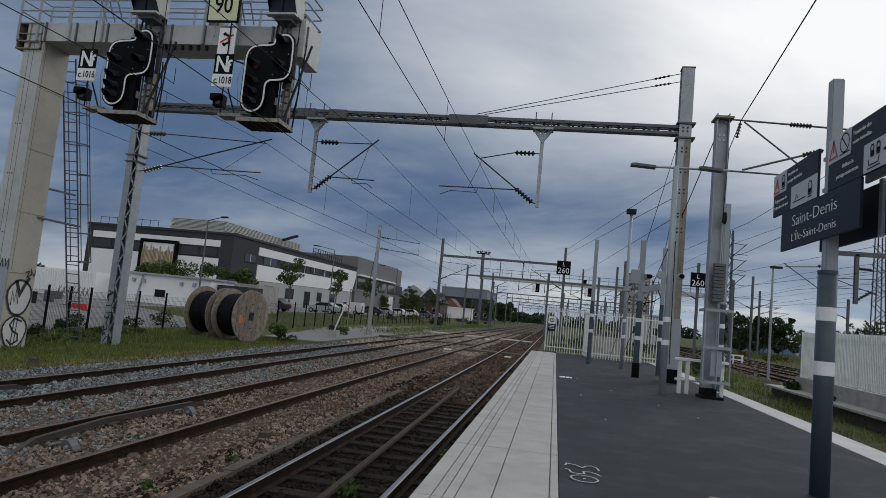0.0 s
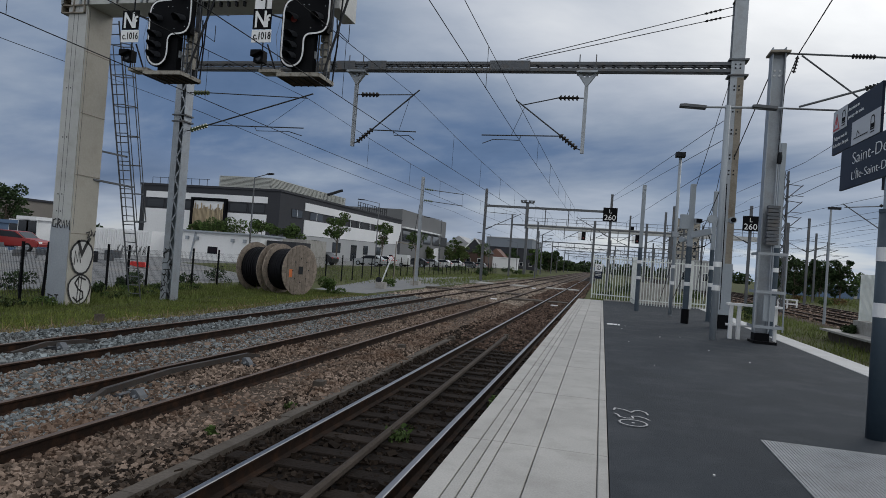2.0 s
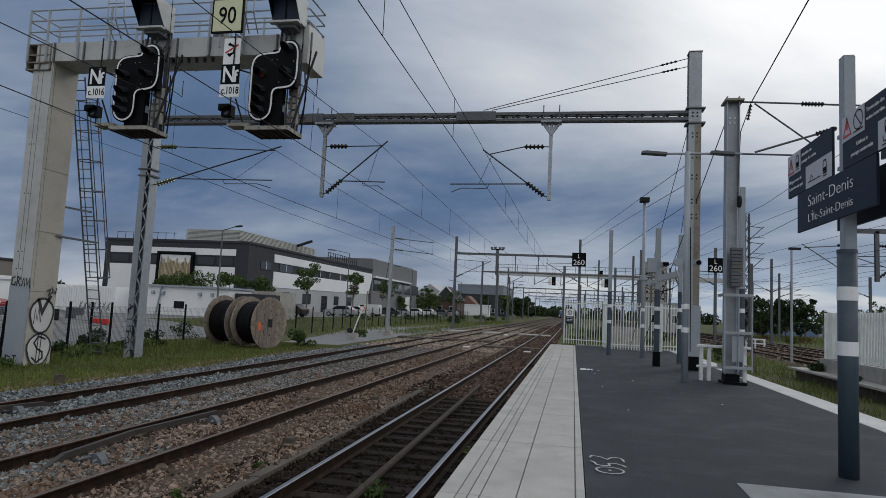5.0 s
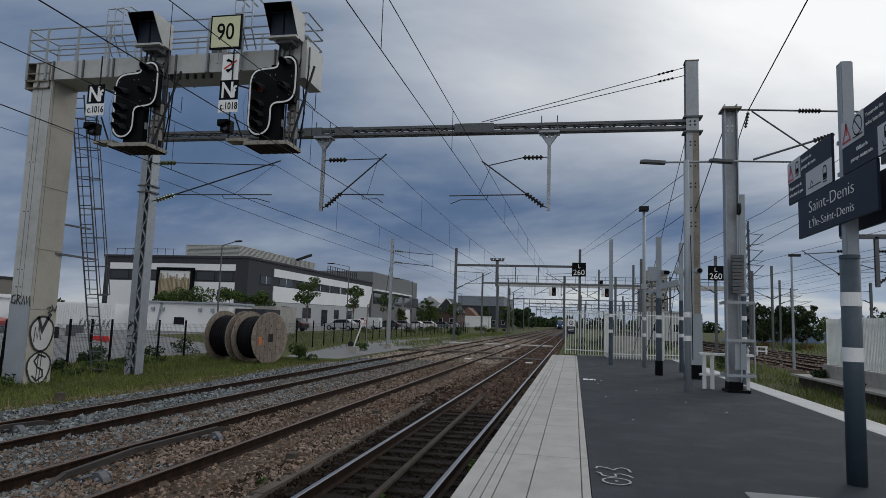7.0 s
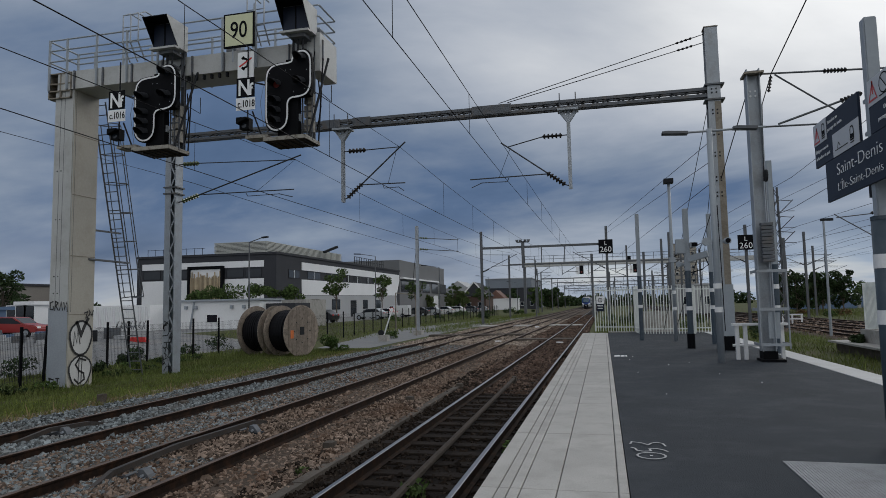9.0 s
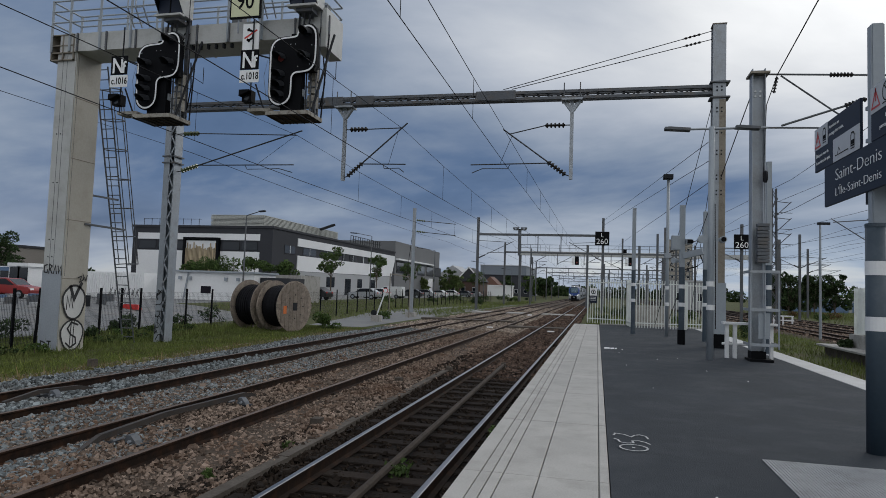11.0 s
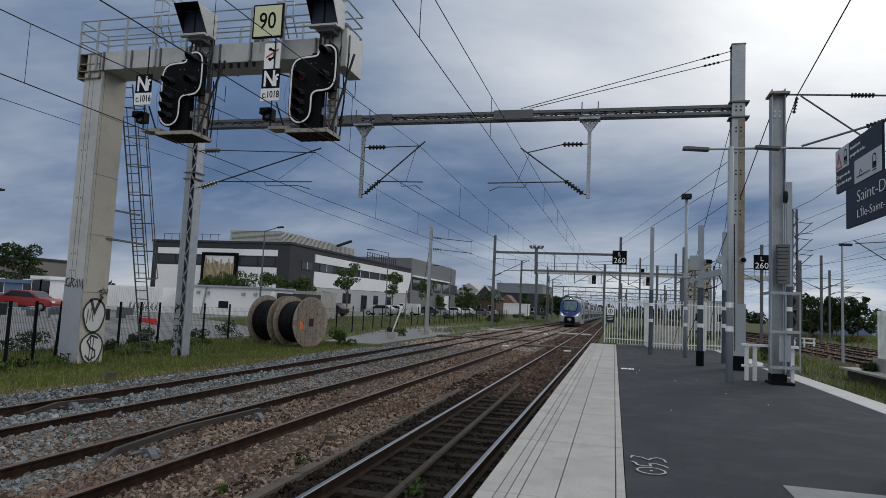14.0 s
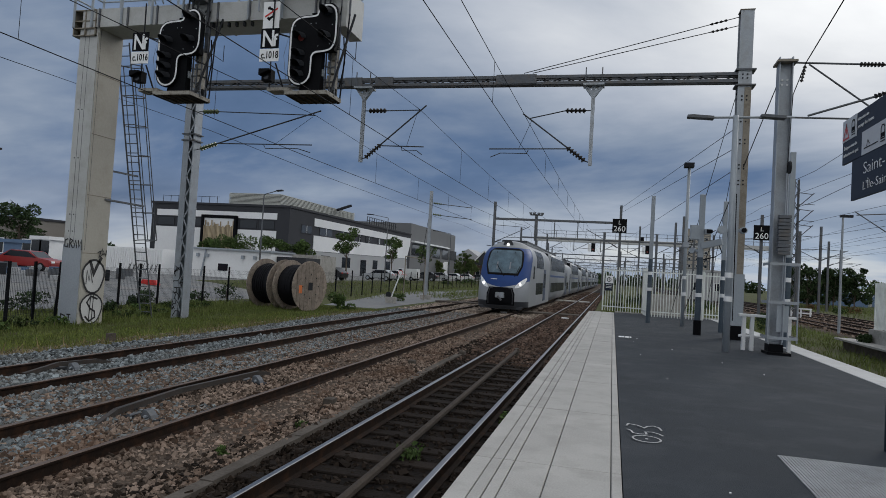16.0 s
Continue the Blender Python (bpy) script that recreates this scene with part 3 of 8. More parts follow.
PIPERUST = mat("dirty_brown_pipe", (0.055, 0.044, 0.036), 0.8, var=0.3, big=3, small=40, bump=0.2, dirt=(0.024, 0.018, 0.014), dirt_amt=0.6, spec=0.2)
TROUGH = mat("weathered_trough_concrete", (0.105, 0.092, 0.080), 0.9, var=0.3, big=1.2, small=30, bump=0.4, dirt=(0.052, 0.043, 0.035), dirt_amt=0.6, rand=0.12, spec=0.12)
MARKWHITE = mat("worn_marking_paint", (0.40, 0.41, 0.42), 0.8, var=0.3, big=6, small=60, bump=0.1)


def build_platform():
    # body in brick-dark concrete, asphalt top
    pl = thing("platform", 2.2, 15, -0.85, "station platform with dark asphalt top and pale edge slabs", "platform", kind="structure")
    part("body", prism([(-0.92, -0.86), (5.25, -0.86), (5.25, -0.10), (-0.92, -0.10)], "y", -30, 35.6), CONCRETE, pl)
    part("surface", prism([(0.17, -0.10), (4.82, -0.10), (4.82, -0.004), (2.4, 0.018), (0.17, -0.004)], "y", -30, 35.3), ASPHALT, pl, "dark grey asphalt")
    # pale slabs along the track, ribbed lines near the edge
    y = -4.0
    rows = [(-1.10, -0.945), (-0.935, -0.845), (-0.835, -0.745), (-0.735, -0.435), (-0.425, 0.07), (0.08, 0.16)]
    k = 0
    meshes = []
    for a, b in rows:
        bm = box(a, b, 0.006, 2.444, -0.09, 0.0)
        bmesh.ops.bevel(bm, geom=[e for e in bm.edges if all(v.co.z > -0.01 for v in e.verts)], offset=0.006, segments=1, affect="EDGES")
        me = bpy.data.meshes.new("edge_slab")
        bm.to_mesh(me); bm.free(); me.materials.append(SLAB)
        meshes.append(me)
    while y < 35:
        for me in meshes:
            ob = new("edge_slab", me)
            ob.parent = pl
            ob.location = (-2.2, y - 15, 0.85 + random.uniform(-0.0015, 0.0015))
        y += 2.45
    part("joint_bed", box(-1.09, 0.165, -4, 35.28, -0.095, -0.022), JOINT, pl)
    part("nosing", box(-1.12, -0.93, -30, 35.28, -0.2, -0.096), CONCRETE, pl)
    # white edge on the other side
    y = -2.0
    while y < 35:
        part("edge_slab", box(4.83, 5.42, y + 0.004, y + 1.996, -0.10, 0.003), EDGEWHITE, pl, "white-painted edge slab")
        y += 2.0
    part("end_kerb", box(0.2, 5.2, 35.3, 35.6, -0.3, 0.05), CONCRETE, pl)
    # painted marks on the asphalt
    bm = bmesh.new()
    pl_ = lambda u, v: (u, v, 0.012 if u < 1 else 0.016)
    strip_path(bm, [(0.43 + 0.14 * math.cos(a), 7.17 + 0.14 * math.sin(a)) for a in (i * math.tau / 16 for i in range(17))], 0.022, pl_)
    part("painted_mark", bm, MARKWHITE, pl, "sprayed white nought")
    bm = bmesh.new()
    quad(bm, [pl_(*q) for q in ((0.415, 7.15), (0.445, 7.15), (0.445, 7.19), (0.415, 7.19))])
    part("painted_mark", bm, MARKWHITE, pl)
    bm = bmesh.new()
    strip_path(bm, [(0.24, 7.54), (0.28, 7.50), (0.30, 7.39), (0.37, 7.36), (0.44, 7.39), (0.43, 7.49), (0.50, 7.52), (0.57, 7.46), (0.61, 7.38)], 0.022, pl_)
    part("painted_mark", bm, MARKWHITE, pl, "sprayed white five")
    bm = bmesh.new()
    strip_path(bm, [(0.24, 7.71), (0.26, 7.83), (0.36, 7.79), (0.43, 7.69), (0.47, 7.79), (0.53, 7.84), (0.59, 7.78), (0.61, 7.64)], 0.022, pl_)
    part("painted_mark", bm, MARKWHITE, pl, "sprayed white three")
    bm = bmesh.new()
    for a, b in ((0.26, 0.42), (0.44, 0.55), (0.57, 0.62)):
        quad(bm, [pl_(*q) for q in ((a, 19.7), (b, 19.75), (b, 20.25), (a, 20.15))])
    part("painted_mark", bm, WHITE, pl, "worn white paint dash")
    # ribbed mat
    mt = thing("ribbed_mat", 2.3, 6.3, 0.0, "pale grey ribbed metal cover plate lying flush in asphalt", "cover plate")
    part("plate", box(1.64, 3.4, 4.6, 7.1, 0.0, 0.02), MATGREY, mt)
    bm = bmesh.new()
    for i in range(58):
        box(1.66 + i * 0.03, 1.672 + i * 0.03, 4.62, 7.08, 0.02, 0.026, bm)
    part("rib", bm, MATGREY, mt)
    # cable trough beside the platform track and bar between the rails
    y = 2.0
    tb = thing("cable_trough", -4.0, 20, -0.72, "weathered concrete cable trough running between the tracks", "cable trough", kind="structure")
    while y < 18:
        part("trough_lid", box(-3.92 - 0.012 * y, -3.76 - 0.012 * y, y + 0.01, y + 0.99, -0.76, -0.665 + random.uniform(-.012, .008)), TROUGH, tb)
        y += 1.0
    gb = thing("conduit", -2.5, 12, -0.72, "rusty steel conduit lying between the platform rails", "conduit")
    part("pipe", line([(-2.36, 3, -0.66), (-2.45, 9.3, -0.62), (-2.6, 19.2, -0.58)], 0.05, 8), PIPERUST, gb)
    part("bracket", box(-2.66, -2.54, 19.1, 19.3, -0.76, -0.52), OLDCONC, gb)


build_ground()
build_tracks()
build_ballast()
build_platform()

# ---- signal gantry beside the tracks ----
GX0, GX1, GY0, GY1, GZ0, GZ1 = -17.6, -7.9, 17.45, 18.6, 8.9, 9.5


def stroke(pts, w, place, par):
    """One sprayed line as a part of its own."""
    bm = bmesh.new()
    strip_path(bm, pts, w, place)
    part("graffiti", bm, GRAFF, par, "black sprayed line")


def build_gantry():
    g = thing("signal_gantry", -16.97, 18.05, -0.85, "tall beige steel cantilever signal gantry with graffiti on its column", "signal gantry")
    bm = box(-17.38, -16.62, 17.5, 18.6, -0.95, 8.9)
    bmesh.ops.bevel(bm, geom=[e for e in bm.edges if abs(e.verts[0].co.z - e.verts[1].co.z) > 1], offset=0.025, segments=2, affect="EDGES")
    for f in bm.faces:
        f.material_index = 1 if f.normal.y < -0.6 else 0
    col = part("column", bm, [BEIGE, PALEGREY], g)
    part("overpainted_patch", box(-17.375, -16.64, 17.494, 17.5, -0.8, 1.75), BLUEGREY, col, "grey-blue paint over old graffiti")
    for z in (1.5, 3.4, 5.4, 7.4):
        part("seam", box(-16.62, -16.612, 17.53, 18.57, z, z + 0.025), BROWNSTEEL, col)
    for x in (-17.14, -16.98):
        part("groove", box(x, x + 0.012, 17.496, 17.5, 1.78, 8.85), GALVD, col)
    part("groove", box(-16.62, -16.616, 17.60, 17.612, 1.6, 8.85), GALVD, col)
    for z in (2.2, 2.75, 4.6, 6.2):
        for x in (-17.2, -17.05):
            part("bolt", disc((x, 17.495, z), "y", 0.02, 0.02, 8), DARKSTEEL, col)
    # graffiti: outlined shapes on the face towards the tracks, tags on the other
    E = lambda u, v: (-16.606, 17.55 + u, v)
    for cx, cz, rx, rz in ((0.5, 0.75, 0.46, 0.55), (0.5, -0.32, 0.46, 0.5)):
        bm = bmesh.new()
        quad_pts = [E(cx + rx * math.cos(a) * (1 + .08 * math.sin(3 * a)), cz + rz * math.sin(a)) for a in (i * math.tau / 18 for i in range(18))]
        bm.faces.new([bm.verts.new(p) for p in quad_pts])
        part("graffiti", bm, GRAFFW, col, "silver graffiti fill")
    E2 = lambda u, v: (-16.600, 17.55 + u, v)
    for cx, cz, rx, rz, w in ((0.5, 0.75, 0.46, 0.55, 0.07), (0.5, -0.32, 0.46, 0.5, 0.06)):
        stroke([(cx + rx * math.cos(a) * (1 + .08 * math.sin(3 * a)), cz + rz * math.sin(a)) for a in (i * math.tau / 18 for i in range(19))], w, E2, col)
    stroke([(0.3, 1.3), (0.5, 0.85), (0.62, 1.1), (0.8, 1.4)], 0.12, E2, col)
    stroke([(0.2, 0.5), (0.22, 0.95), (0.33, 0.6), (0.36, 1.0), (0.47, 0.55)], 0.04, E2, col)
    stroke([(0.75, 0.0), (0.45, 0.1), (0.3, -0.1), (0.45, -0.3), (0.65, -0.4), (0.68, -0.6), (0.45, -0.72), (0.25, -0.55)], 0.06, E2, col)
    stroke([(0.45, 0.15), (0.42, -0.75)], 0.035, E2, col)
    stroke([(0.57, 0.15), (0.54, -0.75)], 0.035, E2, col)
    stroke([(0.6, 1.55), (0.75, 1.6), (0.68, 1.4), (0.85, 1.5), (0.8, 1.68), (0.95, 1.45), (1.0, 1.65)], 0.04, E2, col)
    S = lambda u, v: (-17.38 + u, 17.488, v)
    stroke([(0.2, 1.95), (0.08, 1.9), (0.08, 1.7), (0.2, 1.68), (0.2, 1.8)], 0.04, S, col)
    stroke([(0.26, 1.65), (0.28, 1.95), (0.38, 1.9), (0.3, 1.8), (0.4, 1.65)], 0.04, S, col)
    stroke([(0.44, 1.65), (0.5, 1.92), (0.56, 1.65)], 0.04, S, col)
    stroke([(0.6, 1.92), (0.64, 1.68), (0.72, 1.92), (0.74, 1.6)], 0.04, S, col)
    stroke([(0.3, -0.55), (0.12, -0.5), (0.15, -0.65), (0.3, -0.68), (0.2, -0.8)], 0.045, S, col)
    stroke([(0.36, -0.5), (0.52, -0.5)], 0.045, S, col)
    stroke([(0.44, -0.5), (0.44, -0.8), (0.62, -0.78)], 0.045, S, col)
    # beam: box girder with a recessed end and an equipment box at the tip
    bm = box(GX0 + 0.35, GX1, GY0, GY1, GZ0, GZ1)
    # downward faces take dark steel: shade under the girder put into its colour
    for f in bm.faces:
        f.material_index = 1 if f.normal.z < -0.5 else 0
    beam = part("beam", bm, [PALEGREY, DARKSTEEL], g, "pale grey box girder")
    for i in range(9):
        x = -16.6 + i * 1.1
        part("stiffener", box(x, x + 0.05, GY0 - 0.05, GY0, GZ0, GZ1), GALVD, beam)
    bm = bmesh.new()
    for z in (8.62, 8.86, 9.1, 9.45):
        box(GX0, GX0 + 0.9, GY0 - 0.02, GY1, z, z + 0.035, bm)
    for x in (GX0, GX0 + 0.45, GX0 + 0.86):
        box(x, x + 0.04, GY0 - 0.02, GY1, 8.62, 9.48, bm)
    part("end_frame", bm, BROWNSTEEL, beam, "rust-stained open end frame")
    part("end_box", box(GX1 - 0.35, GX1 + 0.06, GY0 - 0.1, GY1, 8.55, 9.72), PALEGREY, beam)
    for i in range(6):
        part("cable_lug", box(-12.4 + i * 0.27, -12.34 + i * 0.27, GY0 + 0.05, GY0 + 0.15, GZ0 - 0.14, GZ0), DARKSTEEL, beam)
    # guard rails
    for y in (GY0 - 0.03, GY1 + 0.03):
        x = GX0 + 0.03
        k = 0
        while x < GX1:
            if not (y < 18 and (-13.3 < x < -12.2 or -8.9 < x < -7.9)):
                part("railing_post", rod((x, y, GZ0), (x, y, GZ1 + 1.12), 0.042, 6), POLEGREY, g)
            x += 1.15 if k else 0.7
            k += 1
        for z in (GZ1 + 0.38, GZ1 + 0.75, GZ1 + 1.1):
            part("railing_bar", rod((GX0, y, z), (GX1, y, z), 0.026, 6), POLEGREY, g)
    for x in (GX0, GX1):
        for z in (GZ1 + 0.38, GZ1 + 0.75, GZ1 + 1.1):
            part("railing_bar", rod((x, GY0, z), (x, GY1, z), 0.028, 6), GALV, g)
    # hoop guards over the ladders down to the baskets
    for xc in (-14.1, -9.75):
        for dx in (-0.28, 0, 0.28):
            part("hoop", line([(xc + dx, 17.35, 9.5), (xc + dx, 17.0, 10.0), (xc + dx, 17.0, 10.9), (xc + dx, 17.3, 11.1), (xc + dx, 17.8, 11.1)], 0.022, 5), GALV, g)
        for z in (10.0, 10.5, 10.9):
            part("hoop", rod((xc - 0.28, 17.0, z), (xc + 0.28, 17.0, z), 0.016, 5), GALV, g)
    for x in (-11.35, -8.5):
        part("junction_box", box(x, x + 0.36, 18.0, 18.3, GZ1, GZ1 + 0.62), GALVD, g)
    # caged ladder, leaning slightly, behind the column
    lad = part("ladder", line([(-17.55, 21.6, -0.85), (-17.15, 18.9, 8.9)], 0.028, 6), GALVD, g, "steel ladder with safety cage")
    a, b = Vector((-17.05, 21.6, -0.85)), Vector((-16.65, 18.9, 8.9))
    part("stile", rod(a, b, 0.028, 6), GALVD, lad)
    for i in range(30):
        p = a.lerp(b, (i + 0.7) / 30)
        part("rung", rod(p, p + Vector((-0.5, 0, 0)), 0.018, 5), GALVD, lad)
    cage = [(-0.5, 0.0), (-0.62, 0.35), (-0.45, 0.68), (-0.05, 0.68), (0.12, 0.35), (0, 0)]
    for i in range(7):
        p = a.lerp(b, 0.30 + i * 0.105)
        part("cage_hoop", line([p + Vector((u, v, v * 0.1)) for u, v in cage], 0.02, 5), GALVD, lad)
    for u, v in cage[1:-1]:
        part("cage_bar", rod(a.lerp(b, 0.30) + Vector((u, v, v * .1)), a.lerp(b, 0.93) + Vector((u, v, v * .1)), 0.018, 5), GALVD, lad)
    part("tie_arm", bar((-16.65, 18.3, 3.35), (-16.4, 19.9, 3.3), 0.12, 0.06), GALVD, lad)
    part("tie_arm", bar((-17.0, 18.5, 4.4), (-16.9, 20.1, 4.4), 0.06, 0.06), GALVD, lad)
    return g


STAINED = mat("rust_stained_pale_steel", (0.30, 0.285, 0.25), 0.75, var=0.25, big=3, small=30, bump=0.1, dirt=(0.085, 0.060, 0.042), dirt_amt=0.85)
HEAD = [(0, .3), (.1, .1), (.33, 0), (.56, .1), (.66, .3), (.66, .93), (1.1, .95), (1.28, 1.03), (1.37, 1.25), (1.37, 2.0), (1.29, 2.2), (1.09, 2.29), (.89, 2.2), (.8, 2.05), (.79, 1.96), (.3, 1.94), (.1, 1.86), (0, 1.66)]


def rounded(pts, cuts=(0.10, 0.045, 0.02)):
    """Cut every corner of a closed outline by these lengths in turn, so that it runs in curves."""
    for cut in cuts:
        out = []
        for a, b in zip(pts, pts[1:] + pts[:1]):
            k = min(0.28, cut / max(1e-6, math.dist(a, b)))
            out += [(a[0] + (b[0] - a[0]) * q, a[1] + (b[1] - a[1]) * q) for q in (k, 1 - k)]
        pts = out
    return pts


HEAD = rounded(HEAD)



def build_signal(x, z, number, red):
    """One signal: black head with white rim, hoods, service basket, cabinet, plates and route box."""
    y = 16.6
    s = thing("railway_signal", x + 0.7, 17.0, z - 0.5, "black colour-light railway signal with white rim, hung from gantry beam", "railway signal", "gantry signals")
    c = Vector((0.66, 0, 1.1))
    big = [(c.x + (u - c.x) * 1.07, c.z + (v - c.z) * 1.05) for u, v in HEAD]
    head = part("head", prism([(x + u, z + v) for u, v in big], "y", y, y + 0.10), BLACK, s)
    bm = bmesh.new()
    strip_path(bm, [(u, v) for u, v in HEAD[4:] + HEAD[:5]], 0.05, lambda u, v: (x + u, y - 0.005, z + v))
    part("rim", bm, WHITE, head, "white reflective rim")
    for u, v in ((.32, 1.36), (.32, .87), (.32, .57), (.32, .28), (1.08, 1.36), (1.09, 2.05)):
        bm = bmesh.new()
        n = 10
        r0, r1 = [], []
        for i in range(n + 1):
            a = -0.2 + (math.pi + 0.4) * i / n
            r0.append(bm.verts.new((x + u + 0.145 * math.cos(a), y, z + v + 0.145 * math.sin(a))))
            r1.append(bm.verts.new((x + u + 0.125 * math.cos(a) - 0.02, y - 0.20 - 0.22 * max(0, math.sin(a)), z + v + 0.115 * math.sin(a) - 0.05)))
        for i in range(n):
            bm.faces.new((r0[i], r0[i + 1], r1[i + 1], r1[i]))
        hood = part("hood", bm, DARKSTEEL, head)
        sol = hood.modifiers.new("t", "SOLIDIFY"); sol.thickness = 0.008
        part("lens", disc((x + u, y - 0.004, z + v), "y", 0.10, 0.012, 14), REDLIGHT if (red and abs(v - 1.36) < .01 and u < .5) else GLASSD, head)
    for u, v in ((.1, 1.7), (.6, 1.75), (.75, 1.75), (1.25, 1.7), (.85, 1.1), (1.2, 1.15)):
        part("screw", disc((x + u, y - 0.003, z + v), "y", 0.014, 0.008, 6), GALV, head)
    part("wire_fan", line([(x - 0.02, y + 0.05, z + 1.8), (x - 0.25, y + 0.1, z + 0.9), (x - 0.1, y + 0.1, z - 0.05)], 0.006, 4), GALVD, head)
    # cabinet behind and hanging frame
    cab = part("cabinet", box(x + 0.30, x + 0.92, y + 0.12, y + 0.36, z - 0.16, z + 1.0), BLACK, s)
    part("upper_cabinet", box(x + 0.55, x + 1.30, y + 0.12, y + 0.34, z + 1.0, z + 2.1), BLACK, cab)
    for dz in (0.05, 0.45, 0.85):
        part("relay_box", box(x + 0.98, x + 1.20, y + 0.42, y + 0.66, z + dz, z + dz + 0.34), STAINED, cab)
    part("lid_latch", box(x + 0.9, x + 0.96, y + 0.2, y + 0.3, z + 0.3, z + 0.5), GALV, cab)
    for dx in (0.94, 1.08, 1.24):
        part("frame_upright", bar((x + dx, y + 0.40, z - 0.24), (x + dx, y + 0.40, z + 1.25), 0.035, 0.035), GALVD, cab)
    for dz in (0.2, 0.62, 1.05):
        part("frame_rail", bar((x + 0.92, y + 0.40, z + dz), (x + 1.26, y + 0.40, z + dz), 0.03, 0.03), GALVD, cab)
    fr = part("hanger_frame", hbeam(x + 1.05, y + 0.85, z - 0.3, 9.9, 0.12, 0.12), GALVD, s)
    for dz in (0.2, 0.75, 1.3, 1.85):
        part("rung", rod((x + 0.5, y + 0.75, z + dz), (x + 1.15, y + 0.75, z + dz), 0.015, 5), GALVD, fr)
    for dx in (0.5, 1.15):
        part("stile", rod((x + dx, y + 0.75, z - 0.24), (x + dx, y + 0.75, 9.6), 0.02, 6), GALVD, fr)
    part("brace", rod((x + 1.2, y + 0.2, z - 0.28), (x + 1.55, y + 0.85, z + 2.3), 0.035, 6), DARKSTEEL, fr)
    part("brace", rod((x + 1.2, y + 0.9, z - 0.28), (x + 1.4, y + 0.8, z + 2.3), 0.025, 6), DARKSTEEL, fr)
    part("guard_loop", line([(x + 1.3, y + .3, z + 1.1), (x + 1.6, y + .3, z + 1.05), (x + 1.62, y + .9, z + 1.0), (x + 1.62, y + .9, z + 1.5)], 0.012, 5), DARKSTEEL, fr)
    bk = part("basket_floor", box(x - 0.05, x + 1.22, y - 0.05, y + 0.92, z - 0.30, z - 0.24), GRATE, s, "grated service basket floor")
    bm = bmesh.new()
    for a, b in (((x - .05, y - .05), (x + 1.22, y - .05)), ((x + 1.22, y - .05), (x + 1.22, y + 0.92)), ((x - .05, y - .05), (x - .05, y + 0.92))):
        bar((*a, z - 0.23), (*b, z - 0.23), 0.05, 0.11, bm)
    part("basket_edge", bm, STAINED, bk)
    for i in range(6):
        part("joist", box(x + i * 0.23, x + 0.03 + i * 0.23, y - 0.02, y + 0.9, z - 0.318, z - 0.30), DARKSTEEL, bk)
    part("side_ledge", box(x - 0.72, x - 0.05, y + 0.1, y + 0.55, z - 0.12, z - 0.03), STAINED, bk)
    for k, dx in enumerate((0.55, 0.75, 0.95, 1.12)):
        part("cable", line([(x + dx, y + 0.66, z + 2.0), (x + dx + 0.05, y + 0.72, z + 2.5), (x + dx - 0.05, y + 0.9, 9.3)], 0.018, 5), BLACK, fr)
    part("cable", line([(x + 1.3, y + 0.62, z + 0.1), (x + 1.42, y + 0.6, z + 0.8), (x + 1.3, y + 0.7, z + 1.6)], 0.02, 5), BLACK, fr)
    part("top_bracket", box(x + 0.8, x + 1.2, y + 0.15, y + 0.5, z + 2.28, z + 2.36), GALVD, s)
    # plates
    px = x - 0.96
    pz = z + 1.08
    pt = part("plate_post", rod((px + 0.3, y + 0.12, z - 0.1), (px + 0.3, y + 0.12, z + 2.6), 0.022, 6), DARKSTEEL, s)
    part("plate", box(px, px + 0.58, y + 0.0, y + 0.015, pz, pz + 0.58), BLACK, pt)
    lettering("N", 0.66, facing_south(px + 0.04, y - 0.006, pz + 0.06), SIGNWHITE, pt, squeeze=0.80, bold=0.012)
    lettering("f", 0.50, facing_south(px + 0.40, y - 0.006, pz + 0.06), SIGNWHITE, pt, squeeze=0.95, bold=0.010)
    part("plate", box(px - 0.01, px + 0.60, y, y + 0.015, pz - 0.38, pz - 0.015), SIGNWHITE, pt)
    lettering(number, 0.29, facing_south(px + 0.04, y - 0.006, pz - 0.29), BLACK, pt, squeeze=0.72, bold=0.004)
    part("arm", rod((px + 0.35, y + 0.12, pz + 0.5), (x + 0.05, y + 0.12, pz + 0.3), 0.025, 6), DARKSTEEL, pt)
    part("arm", rod((px + 0.45, y + 0.12, pz - 0.4), (x - 0.25, y + 0.2, z - 0.05), 0.025, 6), DARKSTEEL, pt)
    mk = part("marker_lamp", box(px + 0.09, px + 0.39, y + 0.02, y + 0.25, pz - 0.93, pz - 0.60), BLACK, s)
    bm = prism([(px + 0.07, pz - 0.62), (px + 0.40, pz - 0.62), (px + 0.40, pz - 0.66), (px + 0.07, pz - 0.80)], "y", y - 0.13, y + 0.02)
    part("visor", bm, BLACK, mk)
    part("lens", disc((px + 0.24, y + 0.018, pz - 0.82), "y", 0.08, 0.01, 12), GLASSD, mk)
    # route box with a deep visor
    hx0, hx1 = x + 0.36, x + 1.20
    rb = part("route_box", prism([(16.95, 9.62), (17.4, 9.64), (17.4, 10.42), (16.9, 10.42)], "x", hx0, hx1), PALEGREY, s, "pale grey route indicator box with deep visor")
    bm = prism([(16.95, 9.62), (16.94, 9.65), (16.36, 10.42), (16.95, 10.42)], "x", hx1 - 0.015, hx1)
    prism([(16.95, 9.62), (16.94, 9.65), (16.36, 10.42), (16.95, 10.42)], "x", hx0, hx0 + 0.015, bm)
    prism([(16.36, 10.40), (16.95, 10.40), (16.95, 10.425), (16.36, 10.425)], "x", hx0, hx1, bm)
